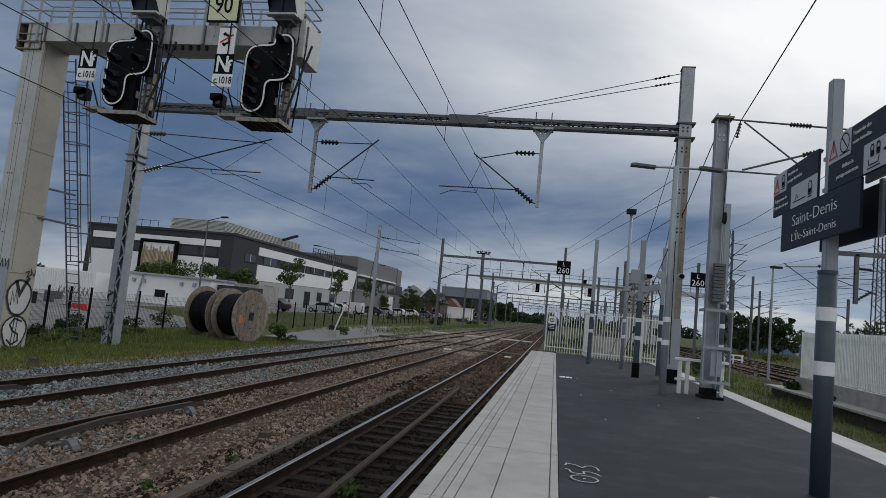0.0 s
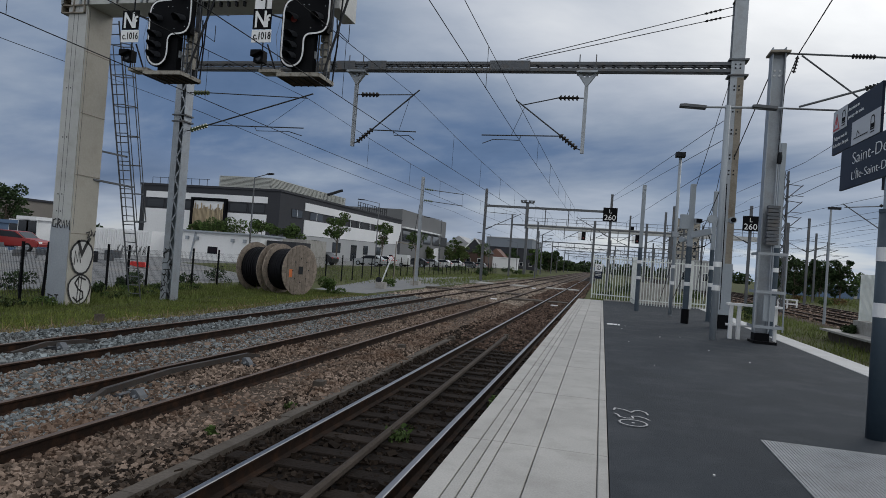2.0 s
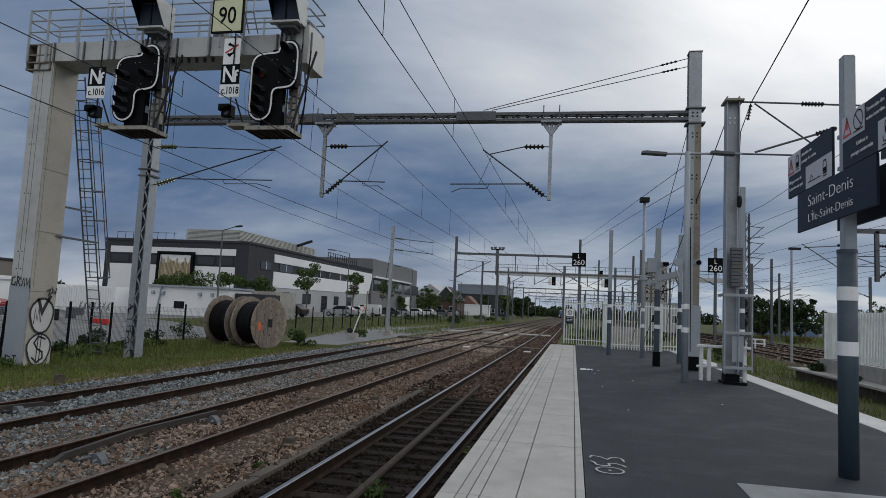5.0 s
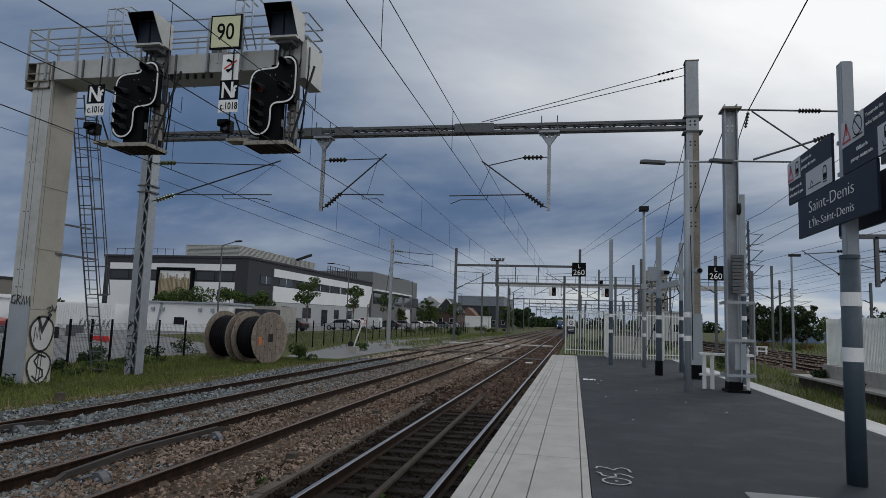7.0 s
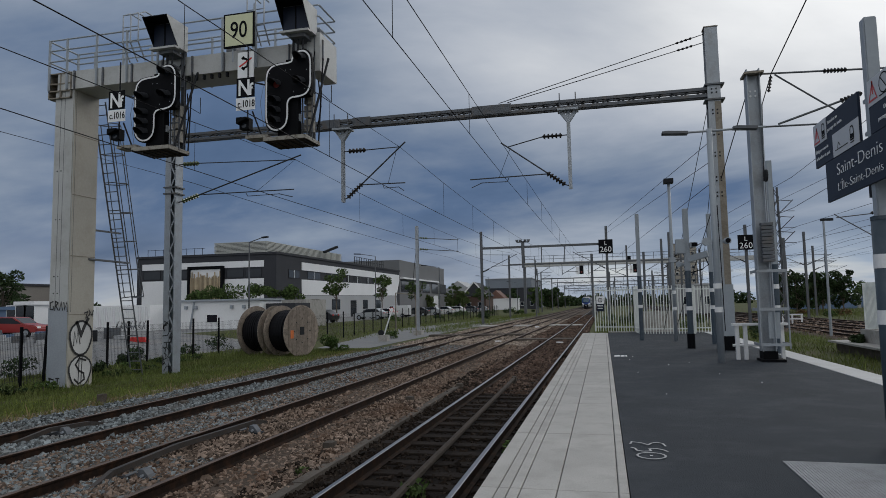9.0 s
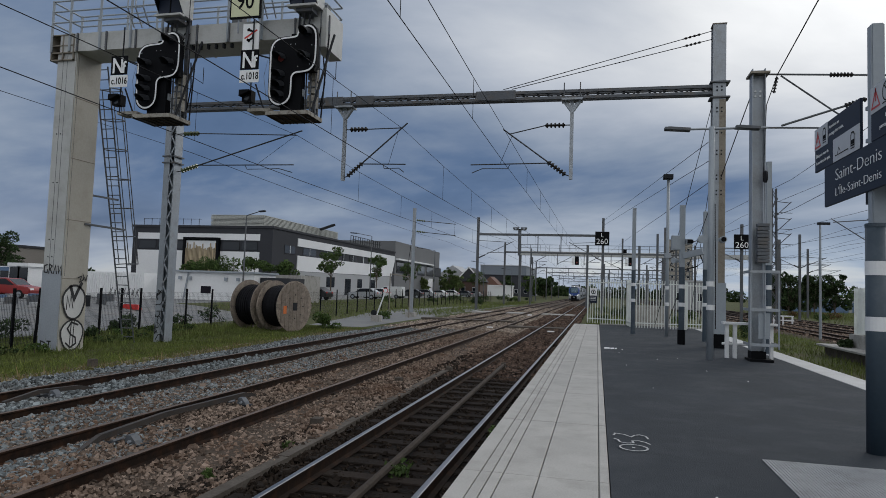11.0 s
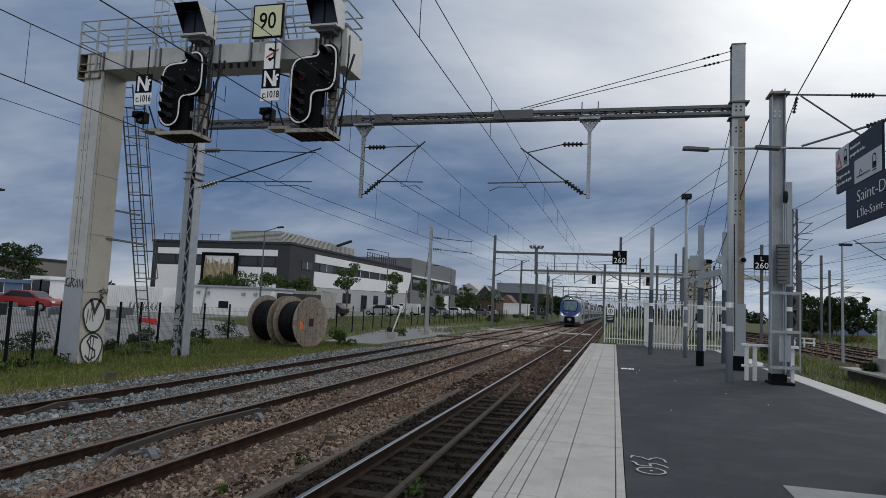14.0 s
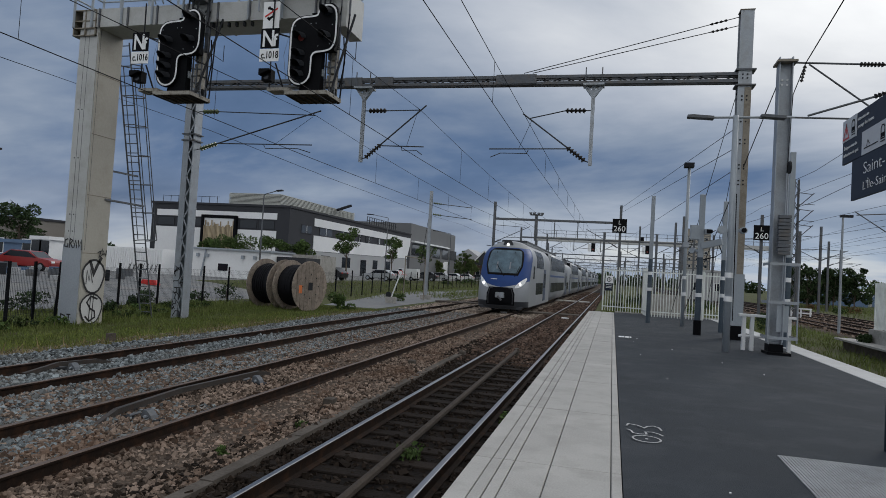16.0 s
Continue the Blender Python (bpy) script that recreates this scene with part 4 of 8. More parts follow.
    part("visor", bm, BLACK, rb, "black inside of the visor")
    part("side_sheet", prism([(16.95, 9.62), (16.90, 9.68), (16.36, 10.43), (17.4, 10.43), (17.4, 9.62)], "x", hx1 + 0.001, hx1 + 0.012), PALEGREY, rb)
    part("screen", box(hx0 + 0.02, hx1 - 0.02, 16.88, 16.9, 9.67, 10.38), NAVY, rb)
    part("screen_bar", box((hx0 + hx1) / 2 - 0.02, (hx0 + hx1) / 2 + 0.02, 16.865, 16.879, 9.67, 10.38), BLACK, rb)
    part("sill", box(hx0 - 0.03, hx1 + 0.03, 16.75, 16.95, 9.56, 9.62), PALEGREY, rb)
    part("bracket", box(x + 0.55, x + 1.05, 16.9, 17.5, 9.46, 9.56), GALVD, rb)
    for dx in (0.62, 0.78, 0.94):
        part("bracket_leg", rod((x + dx, 17.0, 9.0), (x + dx, 17.05, 9.44), 0.03, 6), DARKSTEEL, rb)


def build_gantry_signs():
    y = 16.75
    s = thing("speed_sign", -10.06, y, 9.2, "pale yellow square speed board reading 90 on the gantry railing", "speed sign")
    part("frame", box(-10.65, -9.65, y + 0.005, y + 0.06, 9.30, 10.34), BLACK, s)
    part("panel", box(-10.60, -9.70, y - 0.006, y + 0.004, 9.35, 10.29), YELLOW, s)
    lettering("90", 0.72, facing_south(-10.15, y - 0.012, 9.58), BLACK, s, "CENTER", squeeze=0.80, bold=0.006)
    part("post", rod((-10.4, y + 0.09, 8.9), (-10.4, y + 0.09, 10.2), 0.03, 6), GALV, s)
    part("post", rod((-9.7, y + 0.09, 8.6), (-9.7, y + 0.09, 10.6), 0.03, 6), GALV, s)
    t = thing("telephone_sign", -9.92, y, 8.3, "white plate with crossed-out telephone handset symbol on the gantry", "sign")
    part("plate", box(-10.18, -9.66, y, y + 0.015, 8.30, 9.12), SIGNWHITE, t)
    P = lambda u, v: (-9.92 + u, y - 0.006, 8.78 + v)
    bm = bmesh.new()
    strip_path(bm, [(-0.08, 0.15), (0.02, 0.12), (0.08, 0.03), (0.06, -0.1), (-0.08, -0.16)], 0.065, P)
    strip_path(bm, [(-0.12, 0.13), (-0.04, 0.19)], 0.07, P)
    strip_path(bm, [(-0.12, -0.12), (-0.03, -0.2)], 0.07, P)
    part("symbol", bm, BLACK, t)
    bm = bmesh.new()
    strip_path(bm, [(-0.2, -0.1), (0.2, 0.14)], 0.05, lambda u, v: (-9.92 + u, y - 0.009, 8.78 + v))
    part("stroke", bm, RED, t)
    part("post", rod((-9.92, y + 0.09, 7.4), (-9.92, y + 0.09, 9.2), 0.025, 6), DARKSTEEL, t)


# ---- overhead line ----
PY = 22.4


def cantilever(parent, xp, xo, zt, zb, zm, zr, xr, green=False):
    """Arm from a post at xp to the wires at xo: top tie at zt, strut from zb to the tip, registration tube at zr."""
    sgn = 1 if xo > xp else -1
    ins = INSULG if green else INSUL
    a = part("arm", rod((xp + sgn * 0.9, PY, zt), (xo, PY, zm), 0.02, 6), ARMSTEEL, parent)
    insulator((xp + sgn * 0.22, PY, zt), (xp + sgn * 0.9, PY, zt), 0.1, ins, a, 5)
    part("clamp", rod((xp, PY, zt), (xp + sgn * 0.25, PY, zt), 0.02, 6), ARMSTEEL, a)
    p0, p1 = Vector((xp + sgn * 0.1, PY, zb)), Vector((xo + sgn * 0.22, PY, zm + 0.17))
    d = (p1 - p0).normalized()
    insulator(p0 + d * 0.1, p0 + d * 0.85, 0.1, ins, a, 6)
    part("strut", rod(p0 + d * 0.72, p1, 0.027, 6), ARMSTEEL, a)
    part("clamp", rod(p0 - Vector((sgn * 0.1, 0, 0)), p0 + d * 0.1, 0.02, 6), ARMSTEEL, a)
    q = p0 + d * ((zr - p0.z) / d.z)
    part("registration_tube", rod(q, (xr, PY, zr - 0.03), 0.022, 6), ARMSTEEL, a)
    part("steady_arm", line([(q.x + (xr - q.x) * 0.5, PY, zr - 0.05), (q.x + (xr - q.x) * 0.52, PY, zr - 0.18), (q.x + (xr - q.x) * 0.85, PY, zr - 0.17), (xr - sgn * 0.05, PY, zr - 0.32)], 0.016, 5), ARMSTEEL, a)
    part("stay", rod((xo - sgn * 0.1, PY, zm - 0.05), (q.x + (xr - q.x) * 0.62, PY, zr), 0.008, 4), WIRE, a)


def build_portal():
    p = thing("catenary_portal", -6.3, PY, -0.85, "galvanised steel overhead-line portal spanning the tracks", "catenary portal", "overhead-line supports")
    # lattice mast in the verge
    m = part("lattice_mast", box(-16.64, -16.61, PY - 0.23, PY + 0.23, -0.95, 8.9), GALV, p, "lattice mast with graffiti at its foot")
    part("flange", box(-16.20, -16.17, PY - 0.23, PY + 0.23, -0.95, 8.9), GALV, m)
    part("web_plate", box(-16.61, -16.38, PY - 0.235, PY - 0.21, -0.95, 8.9), GALV, m)
    part("web_plate", box(-16.61, -16.38, PY + 0.21, PY + 0.235, -0.95, 8.9), GALV, m)
    bm = bmesh.new()
    z, k = -0.7, 0
    while z < 8.6:
        for yy in (PY - 0.22, PY + 0.22):
            a, b = (-16.39, -16.18) if k % 2 else (-16.18, -16.39)
            bar((a, yy, z), (b, yy, z + 0.42), 0.03, 0.05, bm)
        z += 0.42; k += 1
    tagged(part("lacing", bm, GALV, m), kind="stuff")
    for z in (6.4, 6.15, 8.1, 8.7):
        part("collar", box(-16.7, -16.1, PY - 0.28, PY + 0.28, z, z + 0.05), GALVD, m)
    S = lambda u, v: (-16.63 + u, PY - 0.241, v)
    rg = random.Random(5)
    for i in range(9):
        u, v = rg.uniform(0.02, 0.1), -0.75 + i * 0.22
        pts = [(u, v)]
        for j in range(5):
            pts.append((min(0.42, max(0.02, pts[-1][0] + rg.uniform(-0.12, 0.2))), v + rg.uniform(0, 0.26)))
        stroke(pts, 0.035, S, m)
    # beam: two chords with zigzag lacing
    b = part("beam", bar((-16.2, PY - 0.12, 8.51), (3.6, PY - 0.12, 8.46), 0.09, 0.10), GALVD, p, "lattice portal beam")
    part("chord", bar((-16.2, PY - 0.12, 8.30), (3.6, PY - 0.12, 8.24), 0.09, 0.10), GALVD, b)
    part("chord", bar((-16.2, PY + 0.14, 8.30), (3.6, PY + 0.14, 8.24), 0.10, 0.09), GALVD, b)
    part("chord", bar((-16.2, PY + 0.14, 8.51), (3.6, PY + 0.14, 8.46), 0.10, 0.09), GALVD, b)
    bm = bmesh.new()
    x, k = -16.2, 0
    while x < 3.3:
        for yy in (PY - 0.1, PY + 0.12):
            z0, z1 = (8.28, 8.48) if k % 2 else (8.48, 8.28)
            bar((x, yy, z0), (x + 0.42, yy, z1), 0.03, 0.03, bm)
        x += 0.42; k += 1
    tagged(part("lacing", bm, DARKSTEEL, b), kind="stuff")
    for x in (-9.6, -8.4, -3.9, -3.2):
        part("splice_plate", box(x - 0.35, x + 0.35, PY - 0.19, PY - 0.17, 8.24, 8.56), GALVD, b)
    # drop posts
    for x in (-9.2, -0.92):
        d = part("drop_post", hbeam(x, PY, 5.45, 8.2, 0.12, 0.12, 0.015), GALV, p)
        for sx in (-1, 1):
            part("gusset", prism([(x, 7.7), (x + sx * 0.32, 8.15), (x + sx * 0.25, 8.18), (x, 7.95)], "y", PY - 0.08, PY + 0.08), GALV, d)
            part("clamp_bolt", rod((x + sx * 0.27, PY - 0.2, 8.1), (x + sx * 0.27, PY - 0.2, 8.75), 0.02, 5), GALVD, d)
        part("cap", box(x - 0.35, x + 0.35, PY - 0.24, PY + 0.24, 8.15, 8.22), GALV, d)
    cantilever(p, -16.2, -11.13, 7.36, 5.85, 7.2, 6.1, -11.2, True)
    cantilever(p, -9.2, -7.0, 7.36, 5.55, 7.38, 6.07, -6.8)
    cantilever(p, -0.92, -3.05, 7.33, 5.55, 7.06, 6.02, -4.4)
    # mast on the platform
    r = part("platform_mast", hbeam(3.76, PY, 0.0, 10.5, 0.40, 0.40, 0.03), GALV, p, "tall H-section mast standing on the platform")
    part("mast_cap", box(3.54, 3.98, PY - 0.22, PY + 0.22, 10.5, 10.53), BROWNSTEEL, r)
    part("rusty_flange", box(3.76, 3.955, PY - 0.212, PY - 0.203, 2.07, 8.0), BROWNSTEEL, r, "brown weathered flange")
    part("rusty_web", box(3.782, 3.80, PY - 0.165, PY + 0.165, 0.6, 8.1), BROWNSTEEL, r)
    part("white_wrap", box(3.53, 4.0, PY - 0.23, PY + 0.23, 0.45, 2.07), POLEGREY, r, "pale grey sheet wrap")
    part("foot", box(3.5, 4.03, PY - 0.25, PY + 0.25, 0.0, 0.45), BLACK, r)
    for z in (8.55, 8.05):
        part("bracket", box(3.48, 4.08, PY - 0.26, PY + 0.26, z, z + 0.05), GALVD, r)
    for z in (8.3, 7.6, 6.9, 6.2, 5.4, 4.9):
        for dx in (-0.07, 0.07):
            for dz in (0, 0.12):
                part("bolt", disc((3.76 + dx, PY - 0.205, z + dz), "y", 0.028, 0.03, 8), DARKSTEEL, r)
    # stays from the mast head to the beam
    for dz, xe in ((0, -3.3), (-0.28, -3.0)):
        a, e = Vector((3.55, PY, 10.35 + dz)), Vector((xe, PY - 0.1, 8.62))
        part("stay", rod(a, e, 0.014, 5), WIRE, r)
        insulator(a + (e - a) * 0.05, a + (e - a) * 0.13, 0.045, INSUL, r, 4)
    return p


def wire(name, pts, r, label):
    w = thing(name, *pts[0], label, "overhead wire", "overhead wires")
    part("strand", line(pts, r, 4), WIRE, w)
    return w


SUPPORTS = [-28, 22.4, 72, 122, 172, 222, 272]


def build_catenary():
    for xs, zm, zc, dip in (([-3.14, -3.14, -2.6, -2.3, -2.6, -2.3, -2.5], 7.06, 5.95, 0.15), ([-7.0, -7.0, -6.0, -6.4, -6.0, -6.4, -6.2], 7.38, 5.65, 0.52), ([-11.1, -11.13, -9.6, -10.0, -9.5, -9.9, -9.6], 7.2, 5.55, 0.64)):
        mp, cp, drops = [], [], []
        for (y0, x0), (y1, x1) in zip(zip(SUPPORTS, xs), zip(SUPPORTS[1:], xs[1:])):
            for i in range(8):
                t = i / 8
                sag = 4 * t * (1 - t)
                x, y = x0 + (x1 - x0) * t, y0 + (y1 - y0) * t
                mp.append((x, y, zm - dip * sag)); cp.append((x, y, zc - 0.03 * sag))
                if i:
                    drops.append((mp[-1], cp[-1]))
        w = wire("catenary_wire", mp, 0.011, "sagging messenger wire above the track")
        c = part("contact_wire", line(cp, 0.011, 4), WIRE, w)
        for a, b in drops[:32]:
            part("dropper", rod(a, b, 0.007, 4), WIRE, w)


build_gantry()
build_signal(-13.54, 6.66, "c.1016", False)
build_signal(-9.16, 6.62, "c.1018", True)
build_gantry_signs()
build_portal()
build_catenary()

# ---- things on the platform ----


def banded_post(x, y, top, r, dark_to, bands, label, square=True, name="banded_post", group="platform posts"):
    p = thing(name, x, y, 0, label, "post", group)
    if square:
        bm = box(x - r, x + r, y - r, y + r, dark_to, top)
        bmesh.ops.bevel(bm, geom=bm.edges[:], offset=0.008, segments=1, affect="EDGES")
        part("upper_shaft", bm, POLEGREY, p)
    else:
        part("upper_shaft", rod((x, y, dark_to), (x, y, top), r * 1.02, 12, None, r * 0.8), POLEGREY, p, smooth=True)
    if dark_to:
        part("lower_shaft", rod((x, y, 0.35), (x, y, dark_to), r * 1.12, 14), POLEDARK, p, "slate-blue painted lower shaft", smooth=False)
        part("foot", rod((x, y, 0), (x, y, 0.35), r * 1.2, 14), POLEDARK, p)
    for z in bands:
        part("band", rod((x, y, z - 0.065), (x, y, z + 0.065), r * 1.2, 14), WHITE, p, "white visibility band")
    return p


def build_platform_things():
    banded_post(1.48, 28.0, 5.2, 0.075, 2.62, (2.03, 1.38), "grey and slate-blue square post with white bands")
    lp = banded_post(2.71, 27.1, 6.25, 0.07, 0, (1.92, 1.28), "slim pale grey lamp post with white bands", False, "platform_lamp_post")
    part("lamp_head", box(2.52, 2.88, 26.9, 27.3, 6.25, 6.42), DARKSTEEL, lp)
    part("knuckle", box(2.60, 2.82, 27.0, 27.2, 3.1, 3.3), GALV, lp)
    pb = banded_post(2.77, 23.0, 4.65, 0.085, 2.57, (1.93, 1.33), "square post with white bands, carrying cameras and loudspeakers")
    part("foot_sleeve", rod((2.77, 23, 0), (2.77, 23, 0.5), 0.125, 14), BLACK, pb, "black foot sleeve")
    cb = part("equipment_box", box(2.42, 2.72, 22.85, 23.1, 3.15, 3.62), POLEGREY, pb)
    part("camera_body", box(2.86, 3.05, 22.75, 23.0, 3.34, 3.50), POLEGREY, pb)
    part("camera_lens", box(2.9, 3.08, 22.7, 22.75, 3.36, 3.48), BLACK, pb)
    bm = bar((2.80, 22.95, 2.95), (3.38, 22.7, 3.10), 0.16, 0.20)
    part("camera_housing", bm, POLEGREY, pb, "long pale camera housing")
    part("conduit", line([(3.3, 22.8, 3.0), (3.4, 22.8, 2.75), (3.2, 22.85, 2.6), (2.85, 22.9, 2.5)], 0.02, 5), BLACK, pb)
    part("loudspeaker", rod((2.62, 22.9, 2.78), (2.46, 22.7, 2.78), 0.06, 10, None, 0.1), POLEGREY, pb)
    banded_post(3.84, 25.3, 4.73, 0.07, 2.6, (1.95, 1.33), "grey and slate-blue square post with white bands")
    banded_post(4.95, 21.0, 5.7, 0.075, 2.6, (1.95, 1.33), "grey and slate-blue square post with white bands")
    # round lamp post with two luminaires
    fp = banded_post(2.85, 17.85, 6.02, 0.085, 0, (1.94, 1.34), "pale grey round lamp post with two flat luminaires", False, "platform_lamp_post")
    arm = part("cross_arm", rod((1.9, 17.85, 5.97), (4.2, 17.85, 5.97), 0.03, 8), GALV, fp)
    for x0, x1 in ((1.68, 2.32), (3.42, 4.0)):
        bm = prism([(x0, 5.965), (x1, 5.92), (x1, 5.985), (x0 + 0.12, 6.03), (x0, 6.02)], "y", 17.72, 17.98)
        part("luminaire", bm, GALVD, arm)
    part("dome_camera", disc((3.13, 17.78, 3.08), "y", 0.085, 0.16, 14), POLEGREY, fp)
    part("dome_lens", disc((3.13, 17.68, 3.08), "y", 0.06, 0.05, 14), BLACK, fp)
    part("dome_camera", disc((2.62, 17.78, 3.08), "y", 0.10, 0.14, 14), POLEGREY, fp)
    part("camera_bracket", box(2.62, 3.12, 17.82, 17.88, 3.04, 3.12), POLEGREY, fp)
    part("cable", line([(2.93, 17.76, 4.0), (2.95, 17.75, 2.2), (2.96, 17.75, 0.8)], 0.012, 5), BLACK, fp)
    # tensioning mast with weights in a cage
    m = thing("tensioning_mast", 4.06, 18.4, 0, "weathered H-section tensioning mast with caged counterweights on the platform", "catenary mast", "overhead-line supports")
    part("mast", box(3.905, 3.93, 18.25, 18.6, 0.0, 7.65), GALV, m, "flange of the H section")
    part("mast_flange", box(4.21, 4.235, 18.25, 18.6, 0.0, 7.65), GALV, m)
    part("mast_web", box(3.93, 4.21, 18.41, 18.435, 0.0, 7.65), GALV, m)
    part("head_plate", box(3.84, 4.32, 18.15, 18.7, 7.5, 7.55), BROWNSTEEL, m)
    for dx in (-0.06, 0.06):
        for z in (6.95, 7.08):
            part("bolt_hole", disc((4.07 + dx, 18.40, z), "y", 0.028, 0.02, 10), WHITE, m)
    w = part("counterweight", box(3.99, 4.27, 17.98, 18.18, 2.53, 2.605), GALVD, m, "stack of dark grey counterweights")
    for i in range(1, 11):
        part("weight_disc", box(3.99, 4.27, 17.98, 18.18, 2.53 + i * 0.092, 2.605 + i * 0.092), GALVD, w)
    part("weight_rod", rod((4.14, 18.08, 0.4), (4.14, 18.08, 4.6), 0.015, 6), GALV, w)
    part("pulley", disc((4.2, 18.1, 4.75), "x", 0.16, 0.04, 16), DARKSTEEL, m)
    part("tension_cable", line([(4.14, 18.1, 4.6), (4.2, 18.05, 6.6), (4.42, 17.9, 7.35)], 0.012, 5), WIRE, m)
    for x in (3.8, 4.14, 4.46):
        part("cage_bar", rod((x, 17.86, 0.35), (x, 17.86, 2.32), 0.02, 6), GALV, m)
    for z in (2.29, 1.33, 0.45):
        part("cage_hoop", box(3.78, 4.48, 17.83, 17.87, z - 0.035, z + 0.035), GALV, m)
        for x in (3.78, 4.46):
            part("cage_side", box(x, x + 0.02, 17.87, 18.6, z - 0.035, z + 0.035), GALV, m)
    part("scale_plate", box(4.0, 4.27, 17.9, 17.92, 0.6, 1.25), POLEGREY, m)
    part("footing", box(3.84, 4.40, 18.05, 18.7, 0.0, 0.07), BLACK, m, "black tarred footing")
    part("footing_block", box(3.90, 4.25, 18.2, 18.62, 0.07, 0.26), BLACK, m)
    # arms towards the tracks on the other side
    part("top_tie", rod((4.25, 18.3, 7.5), (8.6, 18.3, 7.28), 0.025, 6), GALVD, m)
    insulator((5.75, 18.3, 7.42), (6.3, 18.3, 7.40), 0.07, INSUL, m, 7)
    part("strut", rod((4.62, 18.3, 6.12), (6.5, 18.3, 6.72), 0.03, 6), GALVD, m)
    insulator((6.1, 18.3, 6.6), (6.6, 18.3, 6.76), 0.07, INSUL, m, 6)
    part("brace", rod((4.6, 18.3, 7.45), (6.0, 18.3, 6.35), 0.022, 6), GALVD, m)
    part("lower_tube", rod((4.1, 18.3, 6.08), (6.3, 18.3, 6.02), 0.025, 6), GALVD, m)
    part("anchor_wire", rod((4.42, 17.9, 7.35), (3.28, -10, 9.7), 0.014, 5), WIRE, m)
    insulator((4.36, 18.0, 6.9), (4.42, 17.92, 7.3), 0.05, INSUL, m, 5)
    part("back_stay", rod((4.0, 18.6, 7.2), (3.3, 33.0, 0.2), 0.014, 5), WIRE, m)
    # leaning rail
    b = thing("leaning_rail", 3.55, 18.9, 0, "white metal leaning rail fixed to the platform", "leaning rail")
    for x in (3.42, 3.62):
        part("upright", box(x - 0.045, x + 0.045, 18.75, 18.87, 0.0, 0.9), WHITE, b)
    part("upright", box(4.52, 4.6, 18.95, 19.05, 0.0, 0.9), WHITE, b)
    part("seat_bar", box(3.3, 4.65, 18.7, 18.95, 0.9, 0.96), WHITE, b)
    part("lower_bar", rod((3.3, 18.8, 0.38), (4.65, 18.9, 0.38), 0.035, 8), WHITE, b)
    # stays and cables around the masts
    for a, e in (((3.6, PY, 6.75), (0.6, 71.8, 9.5)), ((3.6, PY, 6.1), (0.65, 71.8, 9.0)), ((3.6, PY, 5.4), (1.9, 102, 8.2)), ((3.9, PY + 0.2, 8.0), (4.3, 33, 0.3)), ((3.9, PY + .2, 7.4), (4.9, 34, 0.3)), ((3.6, PY, 8.0), (2.6, 31, 0.3))):
        s = thing("guy_wire", *a, "thin dark guy wire of the portal mast", "guy wire", "guy wires")
        part("strand", rod(a, e, 0.011, 5), WIRE, s)
    rg = random.Random(12)
    for i in range(10):
        lx, ly, q = rg.uniform(0.4, 4.5), rg.uniform(5.5, 20), rg.uniform(0.006, 0.013)
        lt = thing("litter_piece", lx, ly, 0.0, "tiny pale scrap of litter on the asphalt", "litter", "litter")
        zz = 0.0 + 0.022 * (1 - abs(lx - 2.4) / 2.3)
        part("scrap", box(lx - q, lx + q, ly - q, ly + q, zz - 0.006, zz + 0.004), SIGNWHITE, lt)


def palisade(name, x0, y0, x1, y1, z0, z1, step, material, label, rails=(0.10, 0.93), w=0.036):
    L = math.hypot(x1 - x0, y1 - y0)
    f = thing(name, x0, y0, z0, label, "fence", "platform-end fences")
    n = max(2, int(L / step))
    for t in rails:
        z = z0 + (z1 - z0) * t
        part("rail", bar((x0, y0, z), (x1, y1, z), 0.04, 0.05), material, f)
    for i in range(n + 1):
        t = i / n
        x, y = x0 + (x1 - x0) * t, y0 + (y1 - y0) * t
        thick = w * 2 if i in (0, n) else w
        part("bar", box(x - thick / 2, x + thick / 2, y - thick / 2, y + thick / 2, z0, z1), material, f)
    return f


